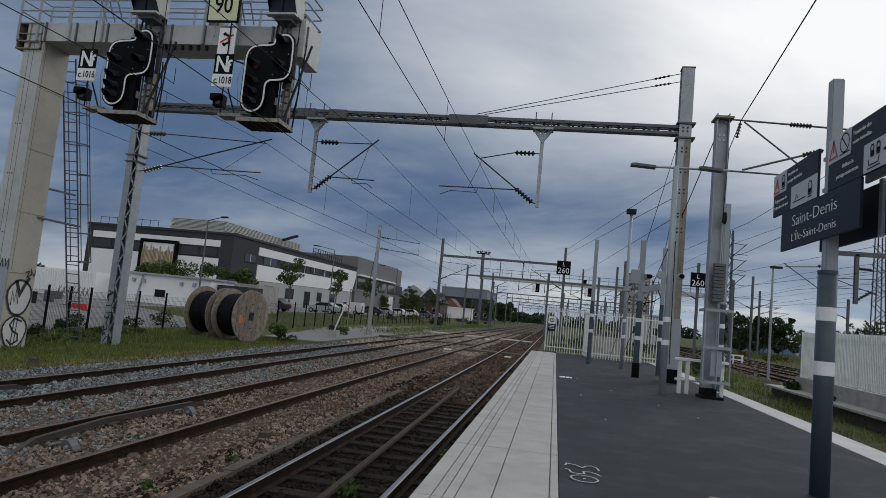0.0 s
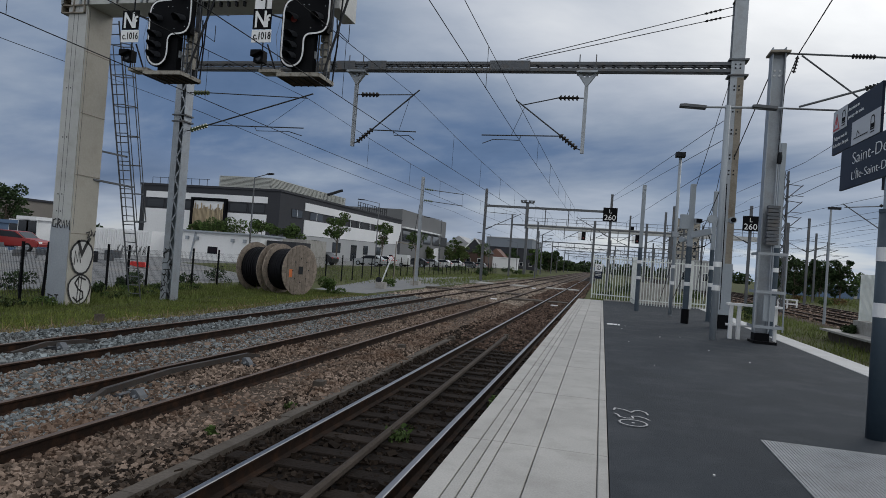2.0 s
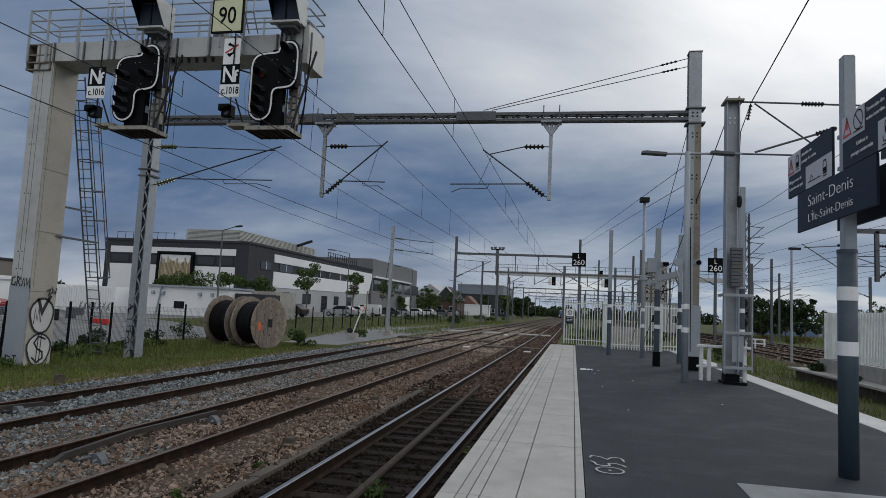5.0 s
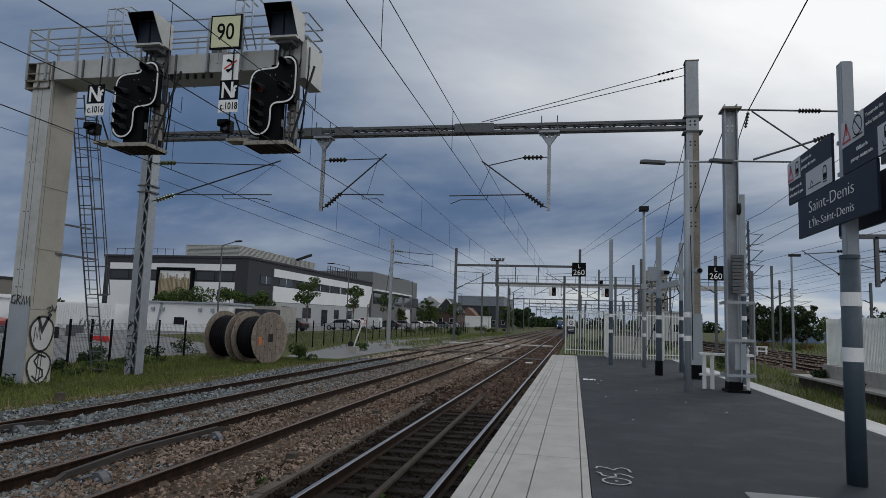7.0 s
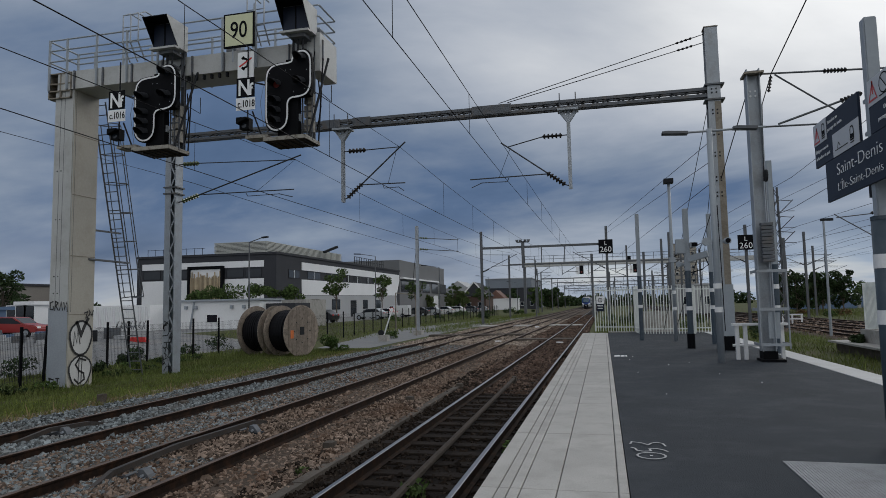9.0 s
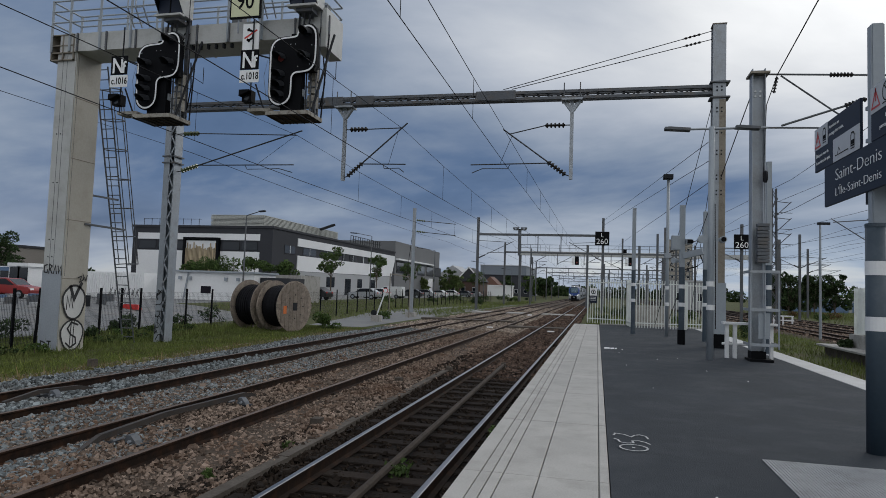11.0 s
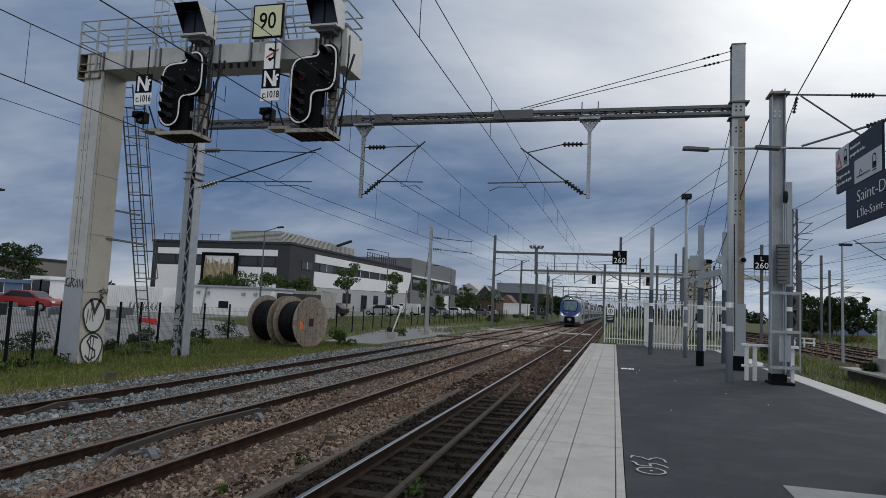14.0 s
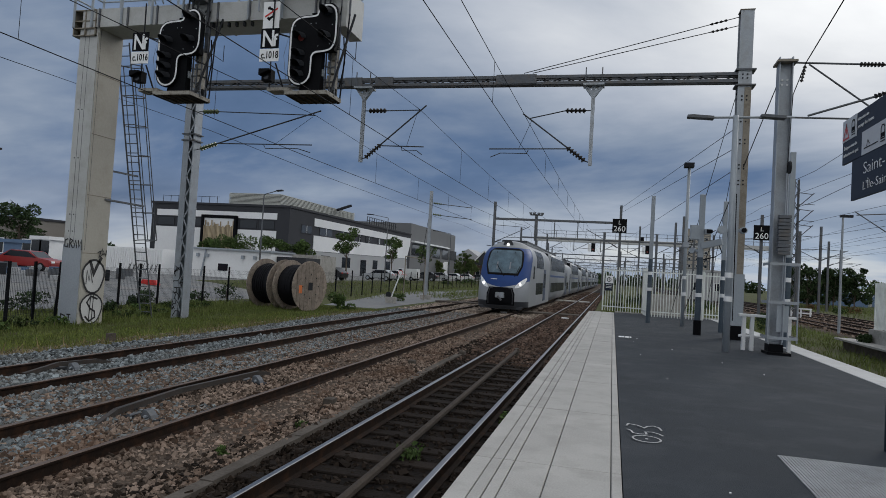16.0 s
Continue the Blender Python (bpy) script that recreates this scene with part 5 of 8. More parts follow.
def build_end_fence():
    palisade("metal_fence", -0.45, 36.6, 1.55, 35.9, 0.02, 2.38, 0.14, FENCEW, "pale grey-green steel bar fence closing the platform end")
    palisade("metal_fence", 1.55, 35.9, 1.72, 33.2, -0.0, 2.36, 0.14, FENCEW, "pale grey-green steel bar fence turning along the platform")
    palisade("metal_gate", 1.78, 33.1, 4.1, 32.9, 0.03, 2.32, 0.125, FENCEW, "pale grey-green steel bar gate across the platform")
    palisade("metal_fence", 4.16, 32.9, 4.22, 34.0, 0.03, 2.32, 0.12, FENCEW, "pale grey-green steel bar fence turning along the platform")
    palisade("metal_fence", 4.22, 34.0, 5.3, 34.0, 0.03, 2.3, 0.125, FENCEW, "pale grey-green steel bar fence closing the platform end")
    bx = thing("low_panel", 3, 33.6, 0.0, "pale grey low concrete panel behind the gate", "panel")
    part("panel", box(2.0, 4.0, 38.0, 38.1, -0.5, 1.05), CONCRETE, bx)
    s = thing("notice_board", -0.17, 36.3, 1.1, "small white and navy warning notice hung on the fence", "sign")
    part("upper_plate", box(-0.36, 0.03, 36.40, 36.42, 1.5, 1.9), SIGNWHITE, s)
    part("lower_plate", box(-0.36, 0.03, 36.40, 36.42, 1.1, 1.49), NAVY, s)
    part("symbol", disc((-0.165, 36.395, 1.7), "y", 0.12, 0.006, 16), BLACK, s)
    part("symbol_core", disc((-0.165, 36.39, 1.7), "y", 0.085, 0.006, 16), SIGNWHITE, s)
    part("symbol_bar", box(-0.185, -0.145, 36.383, 36.387, 1.64, 1.76), BLACK, s)
    for z in (1.4, 1.32, 1.24):
        part("text_bar", box(-0.32, -0.02, 36.395, 36.399, z, z + 0.025), SIGNWHITE, s)


def build_station_sign():
    x, y0 = 2.86, 7.84
    s = thing("station_sign", 2.95, y0, 0, "navy station name sign with white lettering on a banded pole", "station sign")
    lo = part("lower_shaft", rod((2.92, y0, 0), (2.92, y0, 2.42), 0.098, 20), POLEDARK, s, "slate-blue painted shaft", smooth=True)
    part("shoulder", rod((2.92, y0, 2.40), (2.92, y0, 2.44), 0.101, 20), POLEDARK, s)
    for z in (1.96, 1.37):
        part("band", rod((2.92, y0, z - 0.075), (2.92, y0, z + 0.075), 0.102, 20), WHITE, s, "white visibility band")
    bm = box(2.87, 3.0, y0 - 0.065, y0 + 0.065, 2.42, 4.62)
    bmesh.ops.bevel(bm, geom=bm.edges[:], offset=0.012, segments=2, affect="EDGES")
    part("upper_shaft", bm, POLEGREY, s, "pale grey square upper shaft")

    def panel(ya, yb, za, zb, m, nm="panel", xx=x):
        bm = box(xx - 0.02, xx + 0.01, yb, ya, za, zb)
        bmesh.ops.bevel(bm, geom=bm.edges[:], offset=0.003, segments=1, affect="EDGES")
        return part(nm, bm, m, s)
    main = panel(9.19, 6.92, 2.79, 3.295, NAVY, "name_panel")
    F = lambda y, z: facing_west(x - 0.023, y, z)
    lettering("Saint-Denis", 0.205, F(8.80, 3.065), SIGNWHITE, main, squeeze=1.45, bold=-0.0035)
    lettering("L'\u00cele-Saint-Denis", 0.145, F(8.80, 2.875), SIGNWHITE, main, squeeze=1.42, bold=-0.0025)
    up = panel(9.56, 8.02, 3.30, 3.87, NAVY, "warning_panel")
    ur = panel(7.72, 6.22, 3.30, 3.87, NAVY, "warning_panel")
    for ya, yb, za, zb, par in ((9.56, 9.06, 3.59, 3.87, up), (8.86, 8.02, 3.30, 3.585, up), (7.72, 7.16, 3.59, 3.87, ur), (6.86, 6.22, 3.30, 3.585, ur)):
        part("symbol_field", box(x - 0.026, x - 0.0205, yb, ya, za, zb), SIGNGREY, par, "pale grey symbol field")
    P = lambda u, v: (x - 0.029, u, v)
    def tri(yc, zc, par):
        bm = bmesh.new()
        strip_path(bm, [(yc + 0.1, zc - 0.08), (yc, zc + 0.1), (yc - 0.1, zc - 0.08), (yc + 0.1, zc - 0.08)], 0.022, P)
        strip_path(bm, [(yc, zc + 0.12), (yc, zc - 0.02)], 0.03, P)
        part("warning_triangle", bm, RED, par)
    tri(9.42, 3.70, up); tri(7.58, 3.72, ur)
    def trainlet(yc, zc, par, k=1.0):
        bm = bmesh.new()
        strip_path(bm, [(yc + 0.05 * k, zc - 0.07 * k), (yc + 0.05 * k, zc + 0.05 * k), (yc + 0.03 * k, zc + 0.08 * k), (yc - 0.03 * k, zc + 0.08 * k), (yc - 0.05 * k, zc + 0.05 * k), (yc - 0.05 * k, zc - 0.07 * k), (yc + 0.05 * k, zc - 0.07 * k)], 0.016, P)
        strip_path(bm, [(yc + 0.045 * k, zc - 0.03 * k), (yc - 0.045 * k, zc - 0.03 * k)], 0.05 * k, P)
        strip_path(bm, [(yc + 0.06 * k, zc - 0.1 * k), (yc - 0.06 * k, zc - 0.1 * k)], 0.012, P)
        part("train_symbol", bm, BLACK, par)
    trainlet(9.17, 3.73, up); trainlet(8.22, 3.45, up); trainlet(6.68, 3.50, ur, 0.6); trainlet(6.56, 3.50, ur, 0.6)
    bm = bmesh.new()
    strip_path(bm, [(8.78, 3.37), (8.35, 3.37)], 0.012, P)
    strip_path(bm, [(8.7, 3.38), (8.66, 3.45), (8.6, 3.4)], 0.012, P)
    part("walker_line", bm, BLACK, up)
    bm = bmesh.new()
    strip_path(bm, [(7.3 + 0.11 * math.cos(a), 3.74 + 0.1 * math.sin(a)) for a in (i * math.tau / 14 for i in range(15))], 0.014, P)
    strip_path(bm, [(7.38, 3.82), (7.22, 3.66)], 0.014, P)
    strip_path(bm, [(7.42, 3.63), (7.18, 3.63)], 0.012, P)
    part("ban_symbol", bm, BLACK, ur)
    bm = bmesh.new()
    strip_path(bm, [(6.46, 3.45), (6.28, 3.45)], 0.022, P)
    strip_path(bm, [(6.36, 3.52), (6.28, 3.45), (6.36, 3.38)], 0.022, P)
    strip_path(bm, [(6.76, 3.42), (6.74, 3.36), (6.56, 3.36), (6.54, 3.42)], 0.012, P)
    strip_path(bm, [(6.78, 3.33), (6.52, 3.33)], 0.012, P)
    part("arrow", bm, BLACK, ur)
    for txt, y, z, par in (("Attention au", 9.02, 3.76, up), ("passage des trains.", 9.02, 3.67, up), ("\u00c9loignez-vous de", 9.50, 3.48, up), ("la bordure du quai.", 9.50, 3.39, up),
                           ("Travers\u00e9e des", 7.12, 3.76, ur), ("voies interdite.", 7.12, 3.67, ur), ("Utilisez le", 7.36, 3.48, ur), ("passage souterrain.", 7.50, 3.39, ur)):
        lettering(txt, 0.060, F(y, z), SIGNWHITE, par, squeeze=1.15)
    for z in (3.72, 3.36, 3.05):
        part("clamp", box(2.872, 2.9, y0 - 0.12, y0 + 0.12, z - 0.02, z + 0.02), GALV, s)
    # panels on the other face of the pole
    bp = part("back_panel", box(3.08, 3.11, 6.4, 8.55, 2.74, 3.28), NAVY, s)
    part("panel_edge", box(3.05, 3.08, 6.95, 7.02, 2.72, 3.3), GALV, bp)
    part("back_panel", box(3.08, 3.11, 5.6, 7.4, 3.34, 3.9), POLEGREY, s)
    part("back_panel", box(3.08, 3.11, 5.4, 6.38, 2.74, 3.28), NAVY, s)


# ---- the other side of the platform ----


def build_right_side():
    w = thing("retaining_wall", 10.2, 20, -0.86, "old concrete platform edge with dark undercut face", "wall", kind="structure")
    part("face", box(10.25, 10.5, -20, 33.4, -0.86, -0.42), OLDCONC, w)
    part("coping", box(9.95, 10.75, -20, 33.6, -0.42, -0.34), CONCRETE, w)
    part("parapet", box(10.75, 11.1, -20, 31.9, -0.86, 0.22), CONCRETE, w)
    part("platform_top", box(11.1, 13.5, -20, 30.5, -0.86, -0.30), CONCRETE, w)
    f = thing("white_fence", 10.9, 20, 0.22, "white steel slat fence on top of old concrete wall", "fence")
    y = 2.0
    k = 0
    while y < 31.6:
        if k % 16 == 0:
            part("post", box(10.84, 10.96, y - 0.05, y + 0.05, 0.2, 2.24), FENCEW, f)
        else:
            part("slat", box(10.88, 10.905, y - 0.03, y + 0.03, 0.26, 2.2), FENCEW, f)
        y += 0.125; k += 1
    for z in (0.5, 1.95):
        part("rail", box(10.92, 10.97, 2, 31.6, z, z + 0.06), FENCEW, f)
    part("end_panel", box(10.86, 11.6, 31.62, 31.67, 0.22, 2.2), FENCEW, f)
    # tracks beyond
    bm = prism([(12.9, -0.87), (13.4, -0.74), (23.2, -0.74), (23.8, -0.87)], "y", 30, 500)
    tagged(part("ballast_bed", bm, BED, None, "brown ballast bed of the far tracks"), category="ballast", kind="structure")
    for x in (14.0, 17.6, 21.2):
        tr = thing("railway_track", x + 0.75, 60, -0.72, "dark rusty railway track on brown ballast", "railway track", "parallel tracks", "structure")
        for dx in (0, 1.5):
            part("rail", rail_mesh(x + dx, 30.5, 500, -0.56), [RUST, RAILDULL], tr)
    bn = thing("white_barrier", 17, 67, -0.8, "small white timber barrier beside far tracks", "barrier")
    for x in (16.2, 17.0, 17.8):
        part("post", box(x - 0.06, x + 0.06, 66.9, 67.05, -0.86, 0.15), WHITE, bn)
    for z in (-0.35, 0.05):
        part("rail", box(16.1, 17.9, 66.88, 66.92, z, z + 0.12), WHITE, bn)


def far_mast(x, y, top, arms, name="catenary_mast", lattice=False, material=None, zb=-0.85, w=0.23):
    m = thing(name, x, y, zb, "grey steel overhead-line mast beside far tracks", "catenary mast", "overhead-line supports")
    material = material or GALVD
    if lattice:
        bm = bmesh.new()
        for dx in (-w, w):
            for dy in (-w, w):
                bar((x + dx, y + dy, zb), (x + dx * .6, y + dy * .6, top), 0.07, 0.07, bm)
        k, z = 0, zb
        while z < top - 0.8:
            for dy in (-w, w):
                s = -1 if k % 2 else 1
                bar((x - s * w * .9, y + dy * .9, z), (x + s * w * .9, y + dy * .9, z + 0.8), 0.05, 0.05, bm)
            z += 0.8; k += 1
        part("lattice", bm, material, m)
    else:
        part("shaft", hbeam(x, y, zb, top, w, w, 0.05), material, m)
    for xo, z in arms:
        part("arm", rod((x, y, z + 0.9), (x + xo, y, z + 0.75), 0.03, 5), material, m)
        part("strut", rod((x, y, z - 0.4), (x + xo * 1.05, y, z + 0.85), 0.035, 5), material, m)
        part("registration_tube", rod((x + xo * 0.35, y, z), (x + xo * 1.1, y, z - 0.05), 0.025, 5), material, m)
        insulator((x + xo * 0.06, y, z - 0.3), (x + xo * 0.25, y, z - 0.05), 0.08, INSUL, m, 4)
    return m


def portal_far(y, x0, x1, top, zb, label, signs=()):
    p = thing("catenary_portal", (x0 + x1) / 2, y, -0.8, label, "catenary portal", "overhead-line supports")
    for x in (x0, x1):
        part("mast", hbeam(x, y, -0.9, top, 0.27, 0.27, 0.04), GALVD, p)
    part("beam", box(x0, x1, y - 0.12, y + 0.12, zb - 0.12, zb + 0.12), GALVD, p)
    return p


def limit_sign(x, y, z, s):
    b = thing("limit_sign", x, y, z, "black square board with white lettering L 260 on an overhead-line mast", "sign", "L 260 boards")
    part("board", box(x - s / 2, x + s / 2, y - 0.03, y, z, z + s), BLACK, b)
    lettering("L", s * 0.42, facing_south(x, y - 0.04, z + s * 0.60), SIGNWHITE, b, "CENTER")
    lettering("260", s * 0.56, facing_south(x, y - 0.04, z + s * 0.10), SIGNWHITE, b, "CENTER")
    part("bracket", box(x - 0.05, x + 0.05, y, y + 0.3, z + s * .3, z + s * .6), GALVD, b)


def build_far_line():
    # second portal with the board
    p = portal_far(72, -13.1, 0.55, 9.75, 7.85, "grey steel overhead-line portal with long cantilevers")
    for xa, xo, z in ((-13.0, 3.4, 5.9), (0.4, -3.0, 5.9)):
        part("strut", rod((xa, 72, z - 0.7), (xa + xo * 1.15, 72, z + 1.2), 0.04, 6), GALVD, p)
        part("arm", rod((xa, 72, z + 1.25), (xa + xo, 72, z + 1.1), 0.03, 5), GALVD, p)
        part("registration_tube", rod((xa + xo * .3, 72, z - 0.1), (xa + xo * 1.2, 72, z), 0.03, 5), GALVD, p)
        insulator((xa + xo * .02, 72, z - 0.68), (xa + xo * .22, 72, z - 0.36), 0.1, INSUL, p, 5)
    for x in (-6.4, -3.9):
        part("drop_post", rod((x, 72, 7.8), (x, 72, 6.0), 0.05, 6), GALVD, p)
    limit_sign(0.46, 71.7, 6.8, 1.48)
    limit_sign(12.4, 62.0, 5.95, 1.32)
    far_mast(12.45, 62.3, 8.2, ((-2.2, 5.2),))
    # first mast in the verge after the portal
    m = far_mast(-14.3, 50.0, 7.95, (), w=0.22, zb=-0.75, material=GALV)
    part("footing", box(-14.65, -13.95, 49.6, 50.4, -0.85, -0.35), CONCRETE, m)
    for z in (7.0, 6.1):
        insulator((-14.1, 50, z), (-13.4, 50, z - 0.08), 0.09, INSULG, m, 5)
        part("arm", rod((-13.4, 50, z - 0.08), (-10.9, 50, z - 0.3), 0.03, 5), GALVD, m)
    part("back_stay", rod((-14.3, 50, 6.9), (-15.6, 52.5, 2.0), 0.02, 5), WIRE, m)
    # signal bridge over all tracks
    g = thing("signal_bridge", 0, 135, -0.8, "pale steel signal bridge with railings spanning the far tracks", "signal bridge")
    part("girder", box(-15.5, 30, 134.4, 135.6, 9.1, 9.95), PALEGREY, g)
    for x in (-15.6, 12.6, 30):
        part("column", box(x - 0.25, x + 0.25, 134.6, 135.4, -0.9, 9.1), GALVD, g)
    for i in range(24):
        x = -15.4 + i * 1.95
        part("railing_post", box(x - 0.04, x + 0.04, 134.4, 134.48, 9.95, 11.3), GALVD, g)
    for z in (10.6, 11.25):
        part("railing_bar", box(-15.5, 30, 134.4, 134.48, z, z + 0.07), GALVD, g)
    for x in (-4.1, 6.3):
        h = part("signal_head", box(x - 0.35, x + 0.45, 134.0, 134.2, 7.3, 9.0), BLACK, g)
        part("lit_lens", disc((x + 0.05, 133.98, 7.75), "y", 0.17, 0.02, 12), REDLIGHT, h)
        part("plate", box(x - 1.0, x - 0.4, 134.05, 134.1, 7.3, 8.8), SIGNWHITE, h)
    part("route_board", box(4.7, 5.6, 134.0, 134.2, 9.9, 10.6), BLACK, g)
    part("tall_post", box(-16.1, -15.5, 134.7, 135.2, 9, 14.5), GALVD, g)
    part("crosshead", box(-17.1, -14.5, 134.7, 135.2, 14.25, 14.45), GALVD, g)
    for x in (-17.0, -16.3, -15.3, -14.6):
        part("floodlight", prism([(x - 0.22, 14.45), (x + 0.22, 14.45), (x + 0.3, 14.85), (x - 0.3, 14.85)], "y", 134.6, 135.1), GALVD, g)
    # rows of portals further on
    for k, (y, x0, x1) in enumerate(((102, -14.2, 14), (165, -15, 22), (200, -15, 26), (240, -16, 28), (285, -16, 30), (340, -17, 34))):
        p = portal_far(y, x0, x1, 9.2, 7.7, "grey steel overhead-line portal across the far tracks")
        for x in range(int(x0) + 4, int(x1) - 1, 4):
            part("drop_post", rod((x, y, 7.7), (x, y, 5.9), 0.06, 5), GALVD, p)
            part("strut", rod((x, y, 6.0), (x + 2.2 * (-1) ** k, y, 7.2), 0.045, 5), GALVD, p)
            part("registration_tube", rod((x + .7 * (-1) ** k, y, 6.4), (x + 2.4 * (-1) ** k, y, 6.35), 0.035, 5), GALVD, p)
        for x in (x0 + (x1 - x0) * 0.45, x0 + (x1 - x0) * 0.72):
            part("mast", hbeam(x, y, -0.9, 9.0, 0.34, 0.34, 0.05), GALVD, p)
    for x, y, top, arms in ((16.4, 66, 7.2, ((-2.5, 5.2),)), (22, 80, 9.0, ((2.6, 5.6), (-2.4, 5.6))), (26.8, 94, 8.4, ((2.6, 5.6),)), (27.5, 110, 8, ((-2.6, 5.6),)), (36, 120, 9, ((3, 6),)), (9.8, 88, 8.6, ((-2.4, 5.6), (2.4, 5.6))), (5.6, 58, 7.4, ((2.4, 5.5),)), (6.4, 75, 8.4, ((2.4, 5.5),)), (3.4, 95, 9.5, ((-2.5, 5.5),)), (-11.7, 118, 9.4, ((2.6, 5.8),)), (-14.5, 150, 9.5, ((2.6, 5.8),)), (11.5, 120, 9, ((-2.5, 5.8),)), (17, 140, 9, ((2.5, 5.8),)), (30.5, 76, 7.0, ((-2.5, 5.2),))):
        far_mast(x, y, top, arms)
    far_mast(13.55, 56, 10.4, ((1.2, 8.5), (1.2, 7.2), (1.2, 6)), lattice=True, w=0.24, material=GALVD)
    far_mast(25.5, 58, 11.0, ((-3.6, 6.6),), lattice=True, w=0.45, material=DARKSTEEL)
    # big arm beside the sign pole: drop posts on a cross beam
    p = thing("catenary_portal", 20, 40, -0.8, "dark steel overhead-line cross beam with drop posts", "catenary portal", "overhead-line supports")
    part("beam", bar((14.6, 40, 7.0), (30, 40, 7.1), 0.2, 0.25), GALVD, p)
    part("mast", hbeam(30, 40, -0.8, 8.5, 0.35, 0.35, 0.04), GALVD, p)
    for x in (15.2, 16.4, 21):
        part("drop_post", hbeam(x, 40, 4.2, 7.0, 0.2, 0.2, 0.03), GALVD, p)
    for x, s in ((15.2, -1), (16.4, 1)):
        part("strut", rod((x, 40, 4.4), (x + s * 2.6, 40, 6.2), 0.03, 5), GALVD, p)
        insulator((x + s * .1, 40, 4.45), (x + s * .8, 40, 4.95), 0.1, INSUL, p, 5)
        part("arm", rod((x, 40, 6.2), (x + s * 2.5, 40, 6.0), 0.03, 5), GALVD, p)
        insulator((x + s * .1, 40, 6.2), (x + s * .8, 40, 6.17), 0.1, INSUL, p, 5)
    lp = thing("street_lamp", 13.46, 44.7, -0.8, "slim grey lamp post beside the far tracks", "lamp post")
    part("shaft", rod((13.46, 44.7, -0.86), (13.46, 44.7, 6.4), 0.09, 8, None, 0.06), GALV, lp)
    part("lamp_head", box(13.3, 14.0, 44.6, 44.8, 6.35, 6.5), DARKSTEEL, lp)
    # wires of the far tracks and feeders along the verge
    for x, z in ((7.7, 5.9), (7.7, 7.2), (14.7, 5.9), (14.7, 7.1), (18.3, 5.9), (18.3, 7.1), (21.9, 5.9), (21.9, 7.2), (11.0, 8.0), (26, 6.5), (26, 7.6), (30, 7.0)):
        pts = [(x + 0.25 * math.sin(i * 1.7), 5 + i * 25, z - (0.5 if i % 2 else 0)) for i in range(13)]
        wire("overhead_wire", pts, 0.012, "thin dark overhead wire above far tracks")
    for x, z in ((-17.4, 7.0),):
        pts = [(x, -25 + i * 12.5, z + 0.18 * (i % 4 == 0)) for i in range(14)]
        wire("feeder_wire", pts, 0.012, "thin dark feeder wire along the tracks")


build_platform_things()
build_end_fence()
build_station_sign()
build_right_side()
build_far_line()

# ---- verge, drums, fence and car park ----


def blades(name, label, n, region, h, material, seed, zf=None):
    rng = np.random.default_rng(seed)
    P = region(rng, n)
    n = len(P)
    a = rng.uniform(0, math.tau, n)
    hh = h * rng.lognormal(0, 0.45, n)
    w = 0.008 + 0.35 * hh * 0.12
    lean = rng.normal(0, 0.35, (n, 2)) * hh[:, None]
    z = np.array([ground_z(x, y) for x, y in P]) if zf is None else zf(P[:, 0], P[:, 1])
    V = np.zeros((n, 3, 3))
    V[:, 0] = np.stack([P[:, 0] - np.cos(a) * w, P[:, 1] - np.sin(a) * w, z - 0.02], 1)
    V[:, 1] = np.stack([P[:, 0] + np.cos(a) * w, P[:, 1] + np.sin(a) * w, z - 0.02], 1)
    V[:, 2] = np.stack([P[:, 0] + lean[:, 0], P[:, 1] + lean[:, 1], z + hh], 1)
    me = bpy.data.meshes.new(name)
    me.from_pydata(V.reshape(-1, 3).tolist(), [], np.arange(n * 3).reshape(-1, 3).tolist())
    me.materials.append(material)
    return tagged(new(name, me), label, "grass", kind="stuff")


def clumped(x0, x1, y0, y1, clumps, spread):
    def reg(rng, n):
        c = np.stack([rng.uniform(x0, x1, clumps), rng.uniform(y0, y1, clumps)], 1)
        p = c[rng.integers(0, clumps, n)] + rng.normal(0, spread, (n, 2))
        return p[(p[:, 0] > x0) & (p[:, 0] < x1) & (p[:, 1] > y0) & (p[:, 1] < y1)]
    return reg


def leaf_cloud(centres, n, leaf, seed):
    """Bmesh-free crown: n small bent leaves round the given (x, y, z, r) clumps."""
    rng = np.random.default_rng(seed)
    C = np.array(centres, float)
    k = rng.choice(len(C), n, p=C[:, 3] ** 2 / (C[:, 3] ** 2).sum())
    d = rng.normal(size=(n, 3)); d /= np.linalg.norm(d, axis=1)[:, None]
    P = C[k, :3] + d * (C[k, 3] * rng.uniform(0.35, 1.0, n) ** 0.5)[:, None] * np.array([1, 1, 0.8])
    u = rng.normal(size=(n, 3)); u /= np.linalg.norm(u, axis=1)[:, None]
    v = np.cross(u, rng.normal(size=(n, 3))); v /= np.linalg.norm(v, axis=1)[:, None]
    s = leaf * rng.lognormal(0, 0.3, n)[:, None]
    V = np.stack([P - u * s, P + v * s * 0.45, P + u * s, P - v * s * 0.45], 1)
    return V.reshape(-1, 3).tolist(), np.arange(n * 4).reshape(-1, 4).tolist()


def crown_part(parent, centres, n, leaf, seed, material, name="crown"):
    V, F = leaf_cloud([(c[0] - parent.location.x, c[1] - parent.location.y, c[2] - parent.location.z, c[3]) for c in centres], n, leaf, seed)
    me = bpy.data.meshes.new(name)
    me.from_pydata(V, [], F)
    me.materials.append(material)
    ob = new(name, me)
    ob.parent = parent
    return ob


